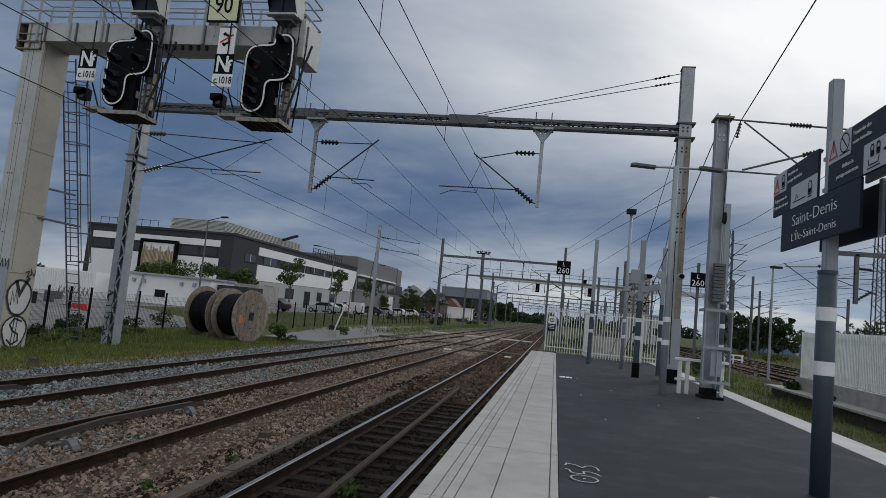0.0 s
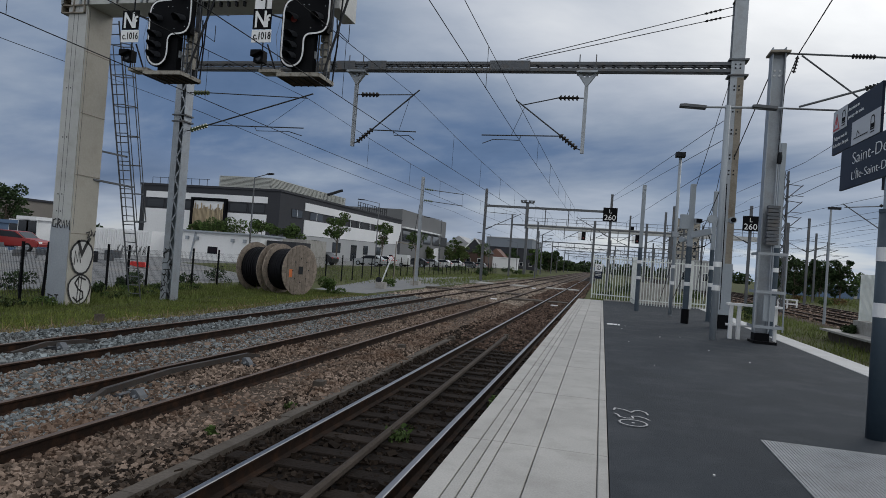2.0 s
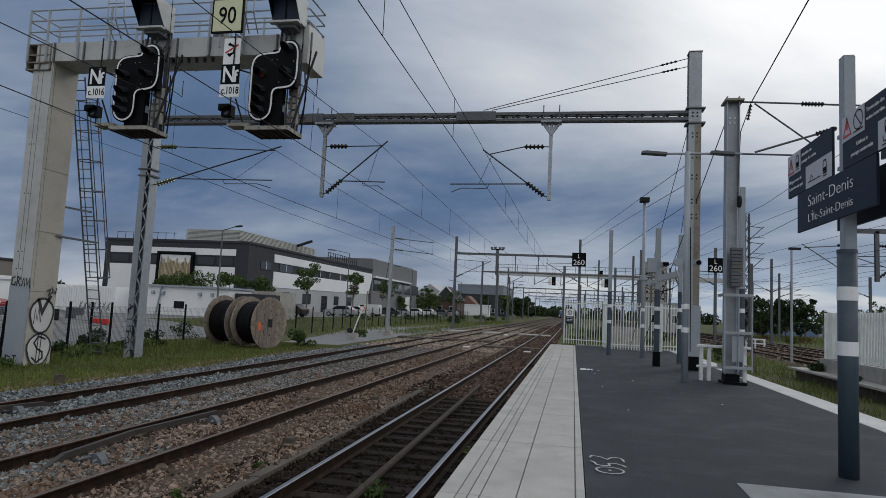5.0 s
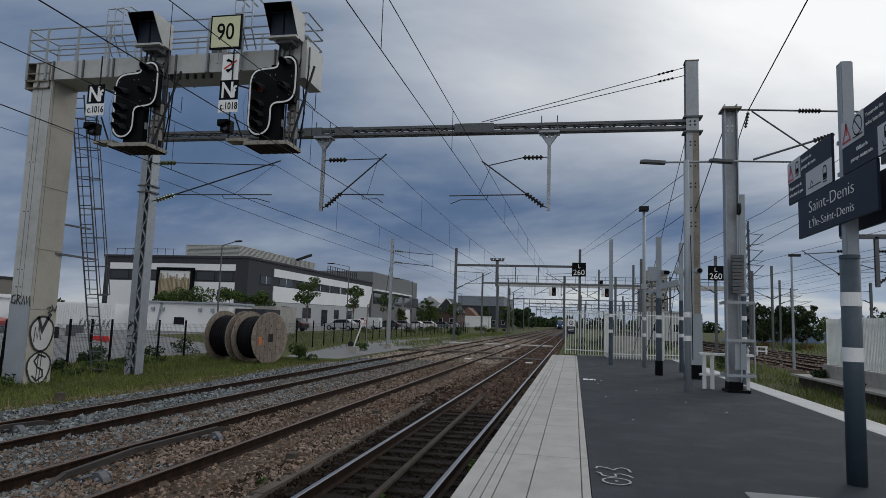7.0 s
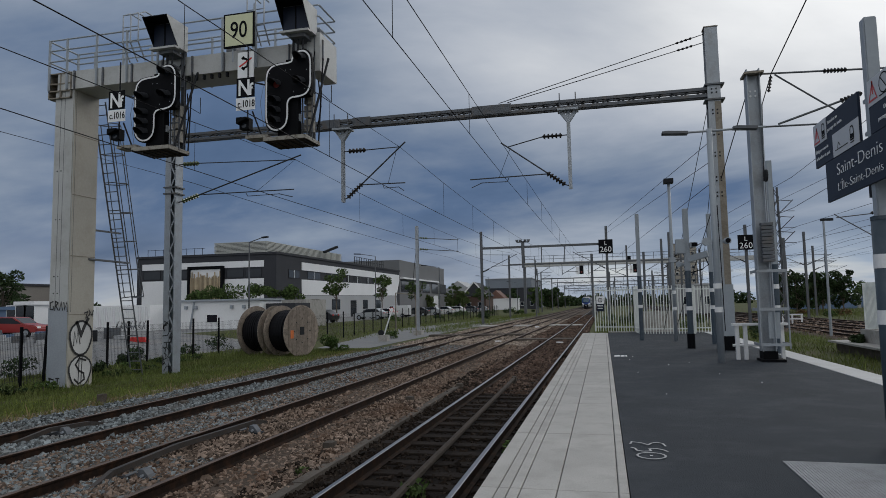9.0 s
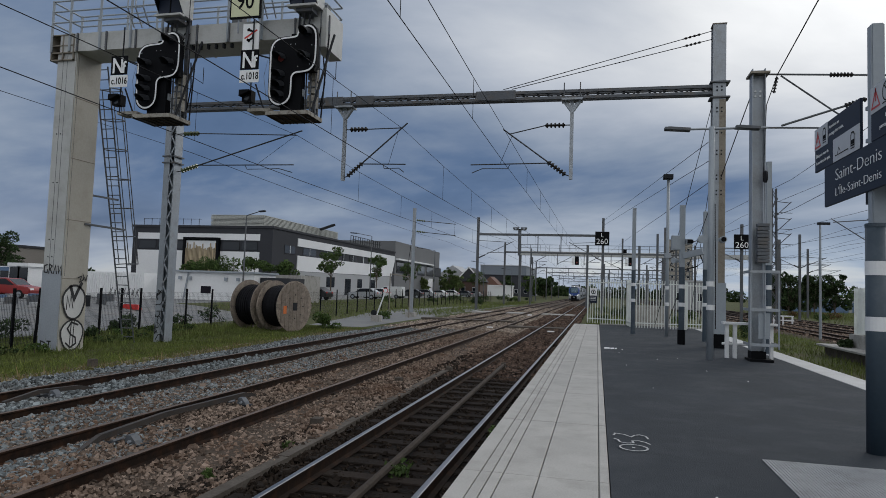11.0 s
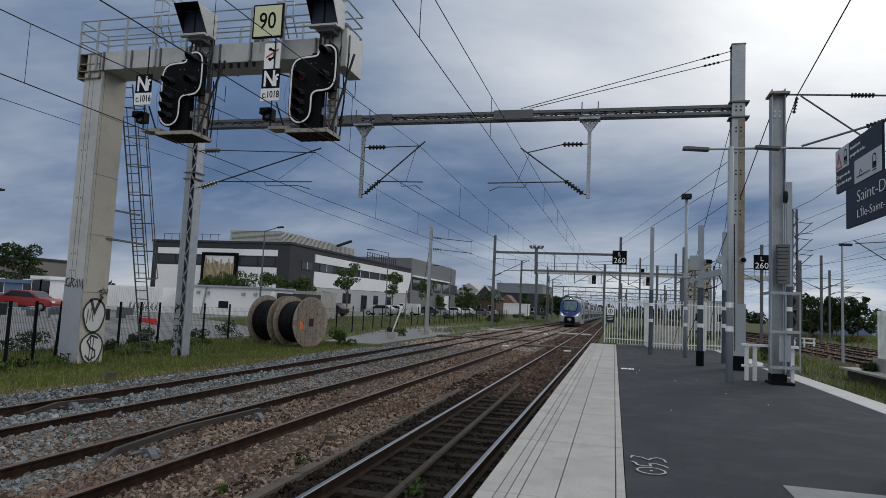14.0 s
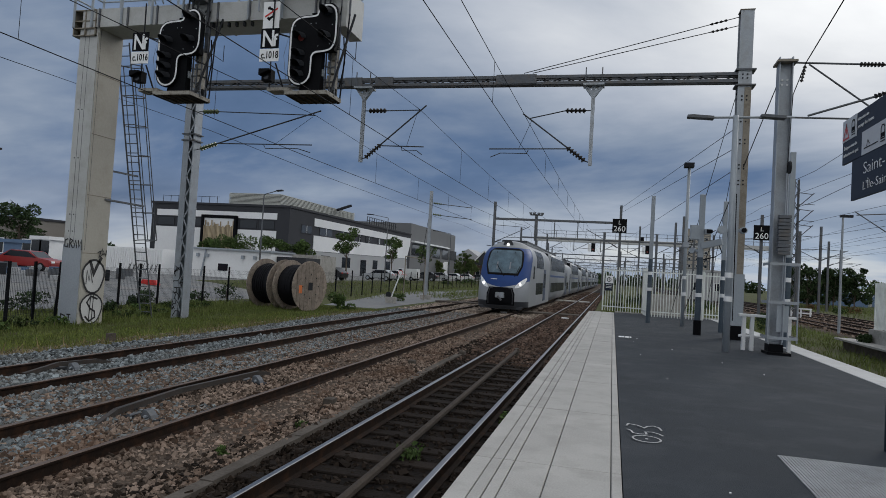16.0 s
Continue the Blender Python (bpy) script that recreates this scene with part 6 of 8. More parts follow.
def tree(x, y, z, h, r, n, leaf, seed, material=None, label="young street tree with thin green crown", clear=0.45, name="tree"):
    rg = random.Random(seed)
    t = thing(name, x, y, z, label, "tree", "trees")
    bm = rod((x, y, z - 0.1), (x + rg.uniform(-.1, .1), y, z + h * 0.7), 0.018 * h, 8, None, 0.008 * h)
    cs = []
    for i in range(24):
        a, q = rg.uniform(0, math.tau), rg.uniform(0.1, 0.95)
        c = (x + math.cos(a) * r * q, y + math.sin(a) * r * q, z + h * (clear + 0.08) + rg.uniform(0, 1) * h * (0.88 - clear), r * rg.uniform(0.16, 0.36))
        cs.append(c)
        rod((x, y, z + h * rg.uniform(clear * 0.8, 0.6)), c[:3], 0.005 * h, 4, bm, 0.002 * h)
    part("trunk", bm, BARK, t)
    crown_part(t, cs, int(n * 1.5), leaf * 0.72, seed, material or LEAF)
    return t


def bush(x, y, z, r, n, seed, material=None, label="low green bush with loose outline", leaf=0.06):
    rg = random.Random(seed)
    b = thing("bush", x, y, z, label, "bush", "bushes")
    part("stem", rod((x, y, z - 0.05), (x, y, z + r * 0.6), 0.03, 5), BARK, b)
    crown_part(b, [(x + rg.uniform(-.7, .7) * r, y + rg.uniform(-.7, .7) * r, z + rg.uniform(.15, .75) * r, r * rg.uniform(.3, .5)) for _ in range(7)], n, leaf, seed, material or LEAF, "foliage")
    return b


def cable_drum(x0, x1, y, z, r, label, mark=False):
    d = thing("cable_drum", (x0 + x1) / 2, y, z, label, "cable drum", "cable drums")
    d.rotation_euler = (0, 0, radians(-15))
    zc = z + r
    for k, x in enumerate((x0, x1)):
        s = 1 if k else -1
        fl = part("flange", disc((x, y, zc), "x", r, 0.05, 48), WOOD, d, "weathered wooden flange")
        # planks across the outer face
        n = 9
        for i in range(n):
            yy = -r + (i + 0.5) * 2 * r / n
            hh = math.sqrt(max(0.02, r * r - max(abs(yy - r / n), abs(yy + r / n)) ** 2)) * 0.985
            part("plank", box(x + s * 0.025, x + s * 0.05, y + yy - r / n + 0.006, y + yy + r / n - 0.006, zc - hh, zc + hh), WOOD, fl)
        part("hub_plate", box(x + s * 0.05, x + s * 0.065, y - 0.16, y + 0.16, zc - 0.2, zc + 0.2), DARKSTEEL, fl)
        for a in range(8):
            part("bolt", disc((x + s * 0.06, y + 0.6 * math.cos(a * math.pi / 4), zc + 0.6 * math.sin(a * math.pi / 4)), "x", 0.03, 0.03, 8), DARKSTEEL, fl)
    if mark:
        part("paint_mark", box(x1 + 0.051, x1 + 0.056, y - 0.85, y - 0.62, zc - 0.35, zc + 0.05), ORANGE, d, "orange spray mark")
    bm = bmesh.new()
    xs = x0 + 0.06
    rg = random.Random(int(y * 7 + x0 * 3))
    while xs < x1 - 0.08:
        disc((xs + 0.035, y, zc), "x", r * 0.80 + rg.uniform(-0.02, 0.03), 0.066, 30, bm)
        xs += 0.072
    tagged(part("wound_cable", bm, CABLE, d, "black cable wound on the drum"), kind="stuff")
    return d


ORANGE = mat("orange_spray", (0.65, 0.17, 0.04), 0.6, bump=0)


SHEDBLUE = mat("blue_shed_paint", (0.10, 0.16, 0.26), 0.6, var=0.1)
CLADMID = mat("mid_grey_cladding", (0.14, 0.145, 0.15), 0.7, var=0.08, big=0.3, small=6)
SHEDBROWN = mat("shed_brown_sheet", (0.19, 0.175, 0.155), 0.7, var=0.1, big=0.3, small=5)
DARKBRICK = mat("dark_brick", (0.075, 0.045, 0.035), 0.85, var=0.2, big=0.4, small=5)
CLADFAR = mat("blue_grey_cladding", (0.17, 0.195, 0.225), 0.7, var=0.08, big=0.1, small=2)
CLADGREY = mat("pale_grey_cladding", (0.36, 0.37, 0.38), 0.6, var=0.08, big=0.3, small=6)


def build_verge():
    cable_drum(-16.25, -14.95, 30.9, -0.87, 1.3, "large wooden cable drum with black cable, standing on grass", True)
    cable_drum(-17.95, -16.55, 31.25, -0.87, 1.3, "large wooden cable drum with black cable, beside its twin")
    # mesh fence
    line_pts = [(-15.4, 11.0), (-18.6, 18.6), (-20.3, 23.5), (-20.9, 28.0), (-20.3, 34.0), (-19.4, 47.0), (-20.4, 63.0), (-20.8, 90.0), (-20.4, 130.0)]
    f = thing("mesh_fence", -20, 24, -0.85, "black wire-mesh fence on steel posts along the verge", "fence")
    k = 0
    for (x0, y0), (x1, y1) in zip(line_pts, line_pts[1:]):
        L = math.hypot(x1 - x0, y1 - y0)
        n = max(1, round(L / (1.75 if y0 < 34 else 2.5)))
        for i in range(n):
            t = i / n
            x, y = x0 + (x1 - x0) * t, y0 + (y1 - y0) * t
            z = ground_z(x, y)
            lean = 0.12 if k == 5 else 0.0
            part("post", bar((x, y, z - 0.1), (x + lean, y, z + 2.0), 0.07, 0.07), BLACK, f)
            k += 1
        z0, z1 = ground_z(x0, y0), ground_z(x1, y1)
        bm = bmesh.new()
        near = y0 < 40
        for q in ([0.1, 0.35, 0.6, 0.85, 1.1, 1.35, 1.6, 1.8] if near else [0.1, 0.9, 1.8]):
            bar((x0, y0, z0 + q), (x1, y1, z1 + q), 0.006, 0.006, bm)
        m = int(L / (0.10 if near else 0.22))
        for i in range(m):
            t = i / m
            x, y, z = x0 + (x1 - x0) * t, y0 + (y1 - y0) * t, z0 + (z1 - z0) * t
            quad(bm, [(x - 0.003, y - 0.003, z), (x + 0.003, y + 0.003, z), (x + 0.003, y + 0.003, z + 1.8), (x - 0.003, y - 0.003, z + 1.8)])
        tagged(part("mesh_panel", bm, DARKSTEEL, f), kind="stuff")
    # grass
    blades("grass", "rough green verge grass beside the tracks", 95000, clumped(-19.5, -12.2, 12.5, 36, 900, 0.40), 0.055, GRASS, 11)
    blades("grass", "tall weeds and grass along the foot of the mesh fence", 20000, clumped(-21.5, -16.2, 13, 34, 170, 0.4), 0.13, GRASS, 18)
    blades("grass", "yellow-green tufts on the outer verge", 14000, clumped(-15.5, -12.6, 10, 34, 130, 0.3), 0.06, TUFT, 19)
    blades("grass", "rough green bank grass behind the mesh fence", 16000, clumped(-28, -17, 42, 120, 300, 1.6), 0.16, GRASS, 12)
    blades("grass", "dry straw-coloured grass tufts at the ballast edge", 5000, clumped(-13.6, -11.8, 9, 34, 160, 0.28), 0.10, DRYGRASS, 13)
    blades("grass", "green grass strip beyond the platform edge", 14000, clumped(5.6, 13.2, 20, 60, 260, 0.8), 0.14, GRASS, 14)
    blades("grass", "long grass between far tracks", 9000, clumped(24, 44, 50, 130, 200, 2.0), 0.3, GRASS, 15)
    blades("grass", "weeds growing behind the platform-end fence", 5000, clumped(-0.8, 6, 37, 70, 90, 0.6), 0.35, GRASS, 16)
    blades("grass", "green verge grass between path and tracks", 9000, clumped(-16, -12.4, 52, 140, 220, 1.0), 0.22, GRASS, 17)
    bush(-14.6, 34.3, -0.85, 0.85, 1500, 21, LEAF)
    bush(-15.2, 45.8, -0.75, 0.55, 700, 22, LEAF)
    for i, (x, y, r) in enumerate(((-19.2, 21.5, 0.5), (-20.6, 25.5, 0.55), (-21.6, 31, 0.6), (-19.5, 15.5, 0.7), (-21.3, 20, 0.8), (-22, 27, 0.8), (-22.5, 35, 0.9))):
        bush(x, y, -0.85, r, 600, 30 + i, LEAFDARK, "scrubby dark green bush along the mesh fence")
    rgb = random.Random(44)
    for i in range(34):
        q = i / 33
        bush(-16.6 - 3.6 * q + rgb.uniform(-0.7, 0.9), 14.5 + 15 * q + rgb.uniform(-1, 1), -0.86, rgb.uniform(0.14, 0.42), 260, 400 + i, (LEAF, LEAFDARK, LEAFPALE)[i % 3], "low leafy weed at the foot of the mesh fence", 0.05)
    for i in range(16):
        bush(rgb.uniform(-0.5, 11), rgb.uniform(41, 95), -0.86, rgb.uniform(0.4, 1.1), 420, 300 + i, (LEAF, LEAFDARK)[i % 2], "scrubby green bush beyond the platform end", 0.1)
    for i in range(14):
        bush(rgb.uniform(-27, -15.5), rgb.uniform(75, 170), -0.5, rgb.uniform(0.5, 1.3), 380, 330 + i, (LEAF, LEAFDARK)[i % 2], "scrubby green bush along the far verge", 0.12)
    for i in range(12):
        bush(rgb.uniform(24, 40), rgb.uniform(50, 110), -0.8, rgb.uniform(0.5, 1.2), 380, 360 + i, (LEAFDARK, LEAF, LEAFBROWN)[i % 3], "scrubby bush beside the far tracks", 0.12)
    bush(10.55, 31.4, -0.36, 0.42, 500, 61, LEAFDARK, "dark weed growing on top of the old concrete wall", 0.07)
    bush(10.3, 27.0, -0.36, 0.2, 200, 62, LEAF, "dark weed growing on top of the old concrete wall", 0.06)
    # weeds in the near track and at the ballast
    for i, (x, y, r) in enumerate(((-2.38, 7.9, 0.20), (-1.42, 10.2, 0.22), (-1.36, 13.5, 0.16), (-4.2, 8.6, 0.12), (-4.4, 7.0, 0.10), (-1.4, 18, 0.15))):
        bush(x, y, -0.74, r, 160, 50 + i, LEAF, "small green weed growing in the ballast", 0.035)
    # service path and crossing boards
    bm = bmesh.new()
    pts = [(-16.8, -13.4, 36.5), (-17.6, -13.2, 44), (-18.8, -12.7, 52), (-19.4, -12.5, 62), (-18.8, -12.5, 72), (-16.0, -12.5, 90), (-13.5, -12.5, 108)]
    for (a0, b0, y0), (a1, b1, y1) in zip(pts, pts[1:]):
        quad(bm, [(a0, y0, ground_z(a0, y0) + 0.015), (b0, y0, ground_z(b0, y0) + 0.015), (b1, y1, ground_z(b1, y1) + 0.015), (a1, y1, ground_z(a1, y1) + 0.015)])
    tagged(part("service_path", bm, TARMAC, None, "pale worn tarmac service path beside the tracks"), category="path", kind="structure")
    for y, xs in ((47.5, ((-12.6, -10.5), (-10.35, -8.95), (-8.8, -7.05), (-6.85, -5.5))), (41, ((-5.3, -3.4), (-3.1, -1.9)))):
        for a, b in xs:
            c = thing("crossing_board", (a + b) / 2, y, -0.6, "dark timber crossing board laid between the rails", "crossing board", "crossing boards")
            part("board", box(a, b, y - 0.7, y + 0.7, -0.72, -0.575), OLDCONC, c)
    for x, y in ((-6.22, 63.0), (-6.18, 38.8), (-2.47, 37.4)):
        wb = thing("marker_block", x, y, -0.6, "white-painted concrete marker block lying between rails", "marker block", "marker blocks")
        bm = box(x - 0.2, x + 0.2, y - 0.1, y + 0.1, -0.76, -0.58)
        bmesh.ops.bevel(bm, geom=bm.edges[:], offset=0.02, segments=1, affect="EDGES")
        part("block", bm, WHITE, wb)
    for y, xs in ((66.5, ((-12.4, -10.5), (-8.8, -7.05), (-5.3, -3.4), (-3.1, -1.9))),):
        for a, b in xs:
            c = thing("crossing_board", (a + b) / 2, y, -0.6, "pale concrete crossing slab laid between the rails", "crossing board", "crossing boards")
            part("board", box(a, b, y - 1.5, y + 1.5, -0.72, -0.575), CONCRETE, c)
    # point lever
    lv = thing("point_lever", -14.6, 42.5, -0.85, "white weighted point lever on a grey base", "point lever")
    part("base", box(-14.9, -14.3, 42.2, 42.8, -0.85, -0.35), CONCRETE, lv)
    part("lever", rod((-14.6, 42.5, -0.4), (-14.0, 42.5, 1.35), 0.05, 8), WHITE, lv)
    part("counterweight", disc((-14.75, 42.4, -0.2), "y", 0.2, 0.15, 14), DARKSTEEL, lv)
    sg = thing("small_sign", -14.2, 46.2, -0.8, "small red and white signs on rusty posts", "sign")
    part("post", rod((-15.5, 48, -0.8), (-15.5, 48, 2.6), 0.04, 6), BROWNSTEEL, sg)
    part("post", rod((-13.9, 48, -0.8), (-13.9, 48, 2.4), 0.04, 6), BROWNSTEEL, sg)
    part("rail", rod((-15.5, 48, 2.6), (-13.9, 48, 2.4), 0.04, 6), BROWNSTEEL, sg)
    part("round_sign", disc((-15.8, 47.9, 1.3), "y", 0.15, 0.03, 18), SIGNWHITE, sg)
    part("ring", disc((-15.8, 47.92, 1.3), "y", 0.19, 0.03, 18), RED, sg)
    # small things by the rails
    for x, y in ((-13.07, 15.0), (-9.95, 14.1), (-4.63, 15.4), (-3.98, 18.1), (-4.42, 10.15)):
        mk = thing("marker_block", x, y, -0.74, "small weathered concrete marker block beside the rail", "marker block", "marker blocks")
        part("block", box(x - 0.08, x + 0.08, y - 0.1, y + 0.1, -0.8, -0.60), OLDCONC, mk)
    for pts, chairs in (([(-6.45, 7.2, -0.72), (-6.57, 7.77, -0.60), (-6.70, 9.34, -0.575), (-6.60, 11.6, -0.585), (-6.58, 11.95, -0.66)], ((-6.25, 7.9), (-6.45, 11.1))),
                        ([(-10.15, 9.6, -0.70), (-10.1, 10.3, -0.585), (-9.95, 11.1, -0.60), (-9.9, 11.5, -0.70)], ((-9.95, 10.4),))):
        g = thing("guard_bar", pts[0][0], pts[0][1], -0.72, "bent dark steel check bar inside the rail", "check bar", "check bars")
        bm = bmesh.new()
        for p, q in zip(pts, pts[1:]):
            bar(p, q, 0.07, 0.08, bm)
        part("bar", bm, WORNBAR, g)
        for x, y in chairs:
            part("chair", box(x - 0.3, x + 0.30, y - 0.1, y + 0.1, -0.76, -0.67), DARKSTEEL, g)
            part("cast_block", prism([(x + 0.04, -0.67), (x + 0.22, -0.67), (x + 0.20, -0.62), (x + 0.13, -0.55), (x + 0.06, -0.55)], "y", y - 0.07, y + 0.07), GALVD, g, "pale cast steel block")
            part("bolt", rod((x + 0.13, y - 0.11, -0.63), (x + 0.13, y + 0.11, -0.63), 0.022, 8), GALV, g)
            part("bolt", rod((x - 0.12, y - 0.11, -0.64), (x - 0.12, y + 0.11, -0.64), 0.022, 8), GALVD, g)


WORNBAR = mat("worn_check_bar", (0.050, 0.044, 0.040), 0.6, metal=0.3, var=0.3, big=3, small=40, dirt=(0.075, 0.040, 0.024), dirt_amt=0.5)
TUFT = mat("fresh_grass", (0.155, 0.185, 0.045), 0.9, var=0.4, big=0.6, small=9, bump=0.4, island=0.4, spec=0.12)
DRYGRASS = mat("dry_grass", (0.20, 0.16, 0.08), 0.9, var=0.3, island=0.4, spec=0.12)


def car(x, y, z, heading, paint, label, van=False, name="car"):
    c = thing(name, x, y, z, label, "car", "parked cars")
    c.rotation_euler = (0, 0, radians(heading))
    P = mat("car_paint_" + paint[0], paint[1], 0.3, var=0.04, bump=0, spec=0.6)
    L, W = 4.3, 1.76
    def loc(nm, bm, m, par=c, sm=False):
        me = bpy.data.meshes.new(nm); bm.to_mesh(me); bm.free(); me.materials.append(m)
        if sm:
            for p in me.polygons: p.use_smooth = True
        o = new(nm, me); o.parent = par
        return o
    if van:
        side = [(-2.15, .35), (2.1, .35), (2.15, .75), (1.95, 1.0), (1.2, 1.15), (.75, 1.78), (-2.1, 1.82), (-2.15, 1.0)]
        glass = [(1.08, 1.17), (.72, 1.68), (.2, 1.7), (.2, 1.17)]
    else:
        side = [(-2.1, .35), (2.05, .32), (2.15, .62), (2.0, .82), (1.0, .95), (.35, 1.42), (-1.1, 1.47), (-1.85, 1.02), (-2.15, .85)]
        glass = [(.92, .95), (.3, 1.37), (-1.05, 1.41), (-1.6, 1.02)]
    bm = prism(side, "y", -W / 2, W / 2)
    bmesh.ops.bevel(bm, geom=bm.edges[:], offset=0.06, segments=2, affect="EDGES")
    body = loc("body", bm, P, sm=False)
    loc("side_window", prism(glass, "y", W / 2 - 0.05, W / 2 + 0.004), GLASSD, body)
    loc("side_window", prism(glass, "y", -W / 2 - 0.004, -W / 2 + 0.05), GLASSD, body)
    a, b = glass[0], glass[1]
    loc("windscreen", prism([(a[0] + .1, a[1] + .02), (b[0] + .1, b[1] + .02), (b[0] + .02, b[1] + .02), (a[0] + .02, a[1])], "y", -W / 2 + .15, W / 2 - .15), GLASSD, body)
    for wx in (-1.3, 1.32):
        for wy in (-W / 2 + .08, W / 2 - .08):
            w = loc("wheel", disc((wx, wy, .31), "y", .31, .2, 18), TYRE)
            loc("rim", disc((wx, wy + math.copysign(.095, wy), .31), "y", .19, .03, 14), GALV, w)
    for sy in (-.62, .62):
        loc("headlight", box(2.02, 2.12, sy - .18, sy + .18, .62, .76), SIGNWHITE, body)
        loc("tail_light", box(-2.14, -2.08, sy - .14, sy + .14, .75, .95), RED, body)
    return c


def build_car_park():
    WHT, SIL, BLK, GRY, REDP, BLU = ("white", (.62, .63, .64)), ("silver", (.36, .38, .40)), ("black", (.02, .022, .026)), ("grey", (.10, .11, .125)), ("red", (.26, .022, .02)), ("blue", (.035, .07, .17))
    rows = [(-30.5, 61.5, WHT, 170, False), (-31.0, 68.0, BLK, 175, False), (-30.2, 82.5, SIL, 180, False), (-31.2, 90.0, WHT, 182, False), (-30.8, 95.5, WHT, 178, True), (-29.8, 103, BLK, 185, False), (-30.0, 112, SIL, 180, False), (-29.8, 121, WHT, 178, False), (-29.6, 131, WHT, 182, False), (-29, 142, GRY, 180, False), (-28.5, 152, SIL, 180, False),
            (-41.5, 39.0, REDP, 10, False), (-46.5, 38.5, GRY, 5, False), (-52.0, 40.0, SIL, 0, False), (-44.5, 35.0, GRY, 0, False), (-57, 41, BLK, 0, False)]
    for x, y, p, hd, van in rows:
        car(x, y, ground_z(x, y), hd, p, f"{p[0]} parked {'van' if van else 'car'} on the car park", van)
    # white modular building and container
    b = thing("modular_building", -33.6, 53.5, -0.2, "white modular site building with flat roof and small window", "building")
    part("wall", box(-38.0, -29.3, 52, 56, -0.3, 2.35), CLADWHITE, b)
    part("roof", box(-38.2, -29.1, 51.7, 56.2, 2.35, 2.5), POLEGREY, b)
    wd = part("window", box(-34.6, -33.4, 51.97, 52.0, 0.4, 1.2), WHITE, b)
    part("pane", box(-34.5, -33.5, 51.95, 51.968, 0.48, 1.12), GLASSD, wd)
    for x in (-36.6, -35.6, -32.0, -30.8):
        part("wall_lamp", box(x - 0.12, x + 0.12, 51.75, 52, 1.65, 1.95), POLEGREY, b)
    part("downpipe", rod((-36.2, 51.9, -0.2), (-35.8, 51.9, 2.3), 0.08, 6), POLEGREY, b)
    part("annex", box(-29.25, -26.4, 53, 56, -0.4, 2.05), CHARCOAL, b, "dark grey annex")
    c = thing("shipping_container", -42.5, 50, -0.2, "white ribbed shipping container with graffiti", "container")
    part("shell", box(-47.0, -38.2, 49.1, 51.5, -0.25, 2.1), CLADWHITE, c)
    for i in range(36):
        part("rib", box(-46.9 + i * 0.24, -46.8 + i * 0.24, 49.04, 49.1, -0.15, 2.0), CLADWHITE, c)
    for i in range(7):
        x = -41.6 + i * 0.45
        stroke([(x, 0.2), (x + .15, .9), (x + .3, .3), (x + .12, .5), (x + .36, 1.0)], 0.05, lambda u, v: (u, 49.03, v - .25), c)
    rb = thing("red_barrier", -27.5, 34.5, ground_z(-27.5, 34.5), "low red plastic barrier lying by the fence", "barrier")
    zb = ground_z(-27.5, 34.5)
    part("body", prism([(-28.1, zb), (-26.9, zb), (-27.0, zb + 0.3), (-28.0, zb + 0.3)], "y", 34.3, 34.6), RED, rb)
    for i in range(26):
        x, y = random.Random(i).uniform(-44, -29), random.Random(i + 90).uniform(30, 36)
        sc = thing("scrap_piece", x, y, ground_z(x, y), "crumpled piece of grey-blue scrap on the yard", "scrap", "scrap pieces")
        q = random.Random(i + 7)
        bm = box(x - q.uniform(.2, .6), x + q.uniform(.2, .6), y - .3, y + .3, ground_z(x, y) - .02, ground_z(x, y) + q.uniform(.2, .7))
        bmesh.ops.transform(bm, matrix=Matrix.Rotation(q.uniform(0, 3), 4, "Z"), space=Matrix.Translation((-x, -y, 0)), verts=bm.verts)
        part("body", bm, (GALVD, SHEDBLUE, DARKSTEEL, CLADGREY)[i % 4], sc)
    # terrace shrubs behind
    for i, (x, y, z, r) in enumerate(((-38.5, 59, 1.6, 1.5), (-36.2, 60, 1.8, 1.7), (-33.8, 60, 1.7, 1.6), (-31.5, 59, 1.2, 1.4), (-29.0, 58, 0.9, 1.3), (-41, 60, 1.2, 1.3))):
        bush(x, y, 2.2 + 0.2 * z, r, 1300, 70 + i, LEAF, "leafy shrub on the planted terrace", 0.11)
    tz = thing("planted_terrace", -35, 60, -0.2, "raised planted terrace behind modular building", "terrace")
    part("soil_box", box(-43, -27.5, 57.5, 62, -0.3, 2.4), CONCRETE, tz)


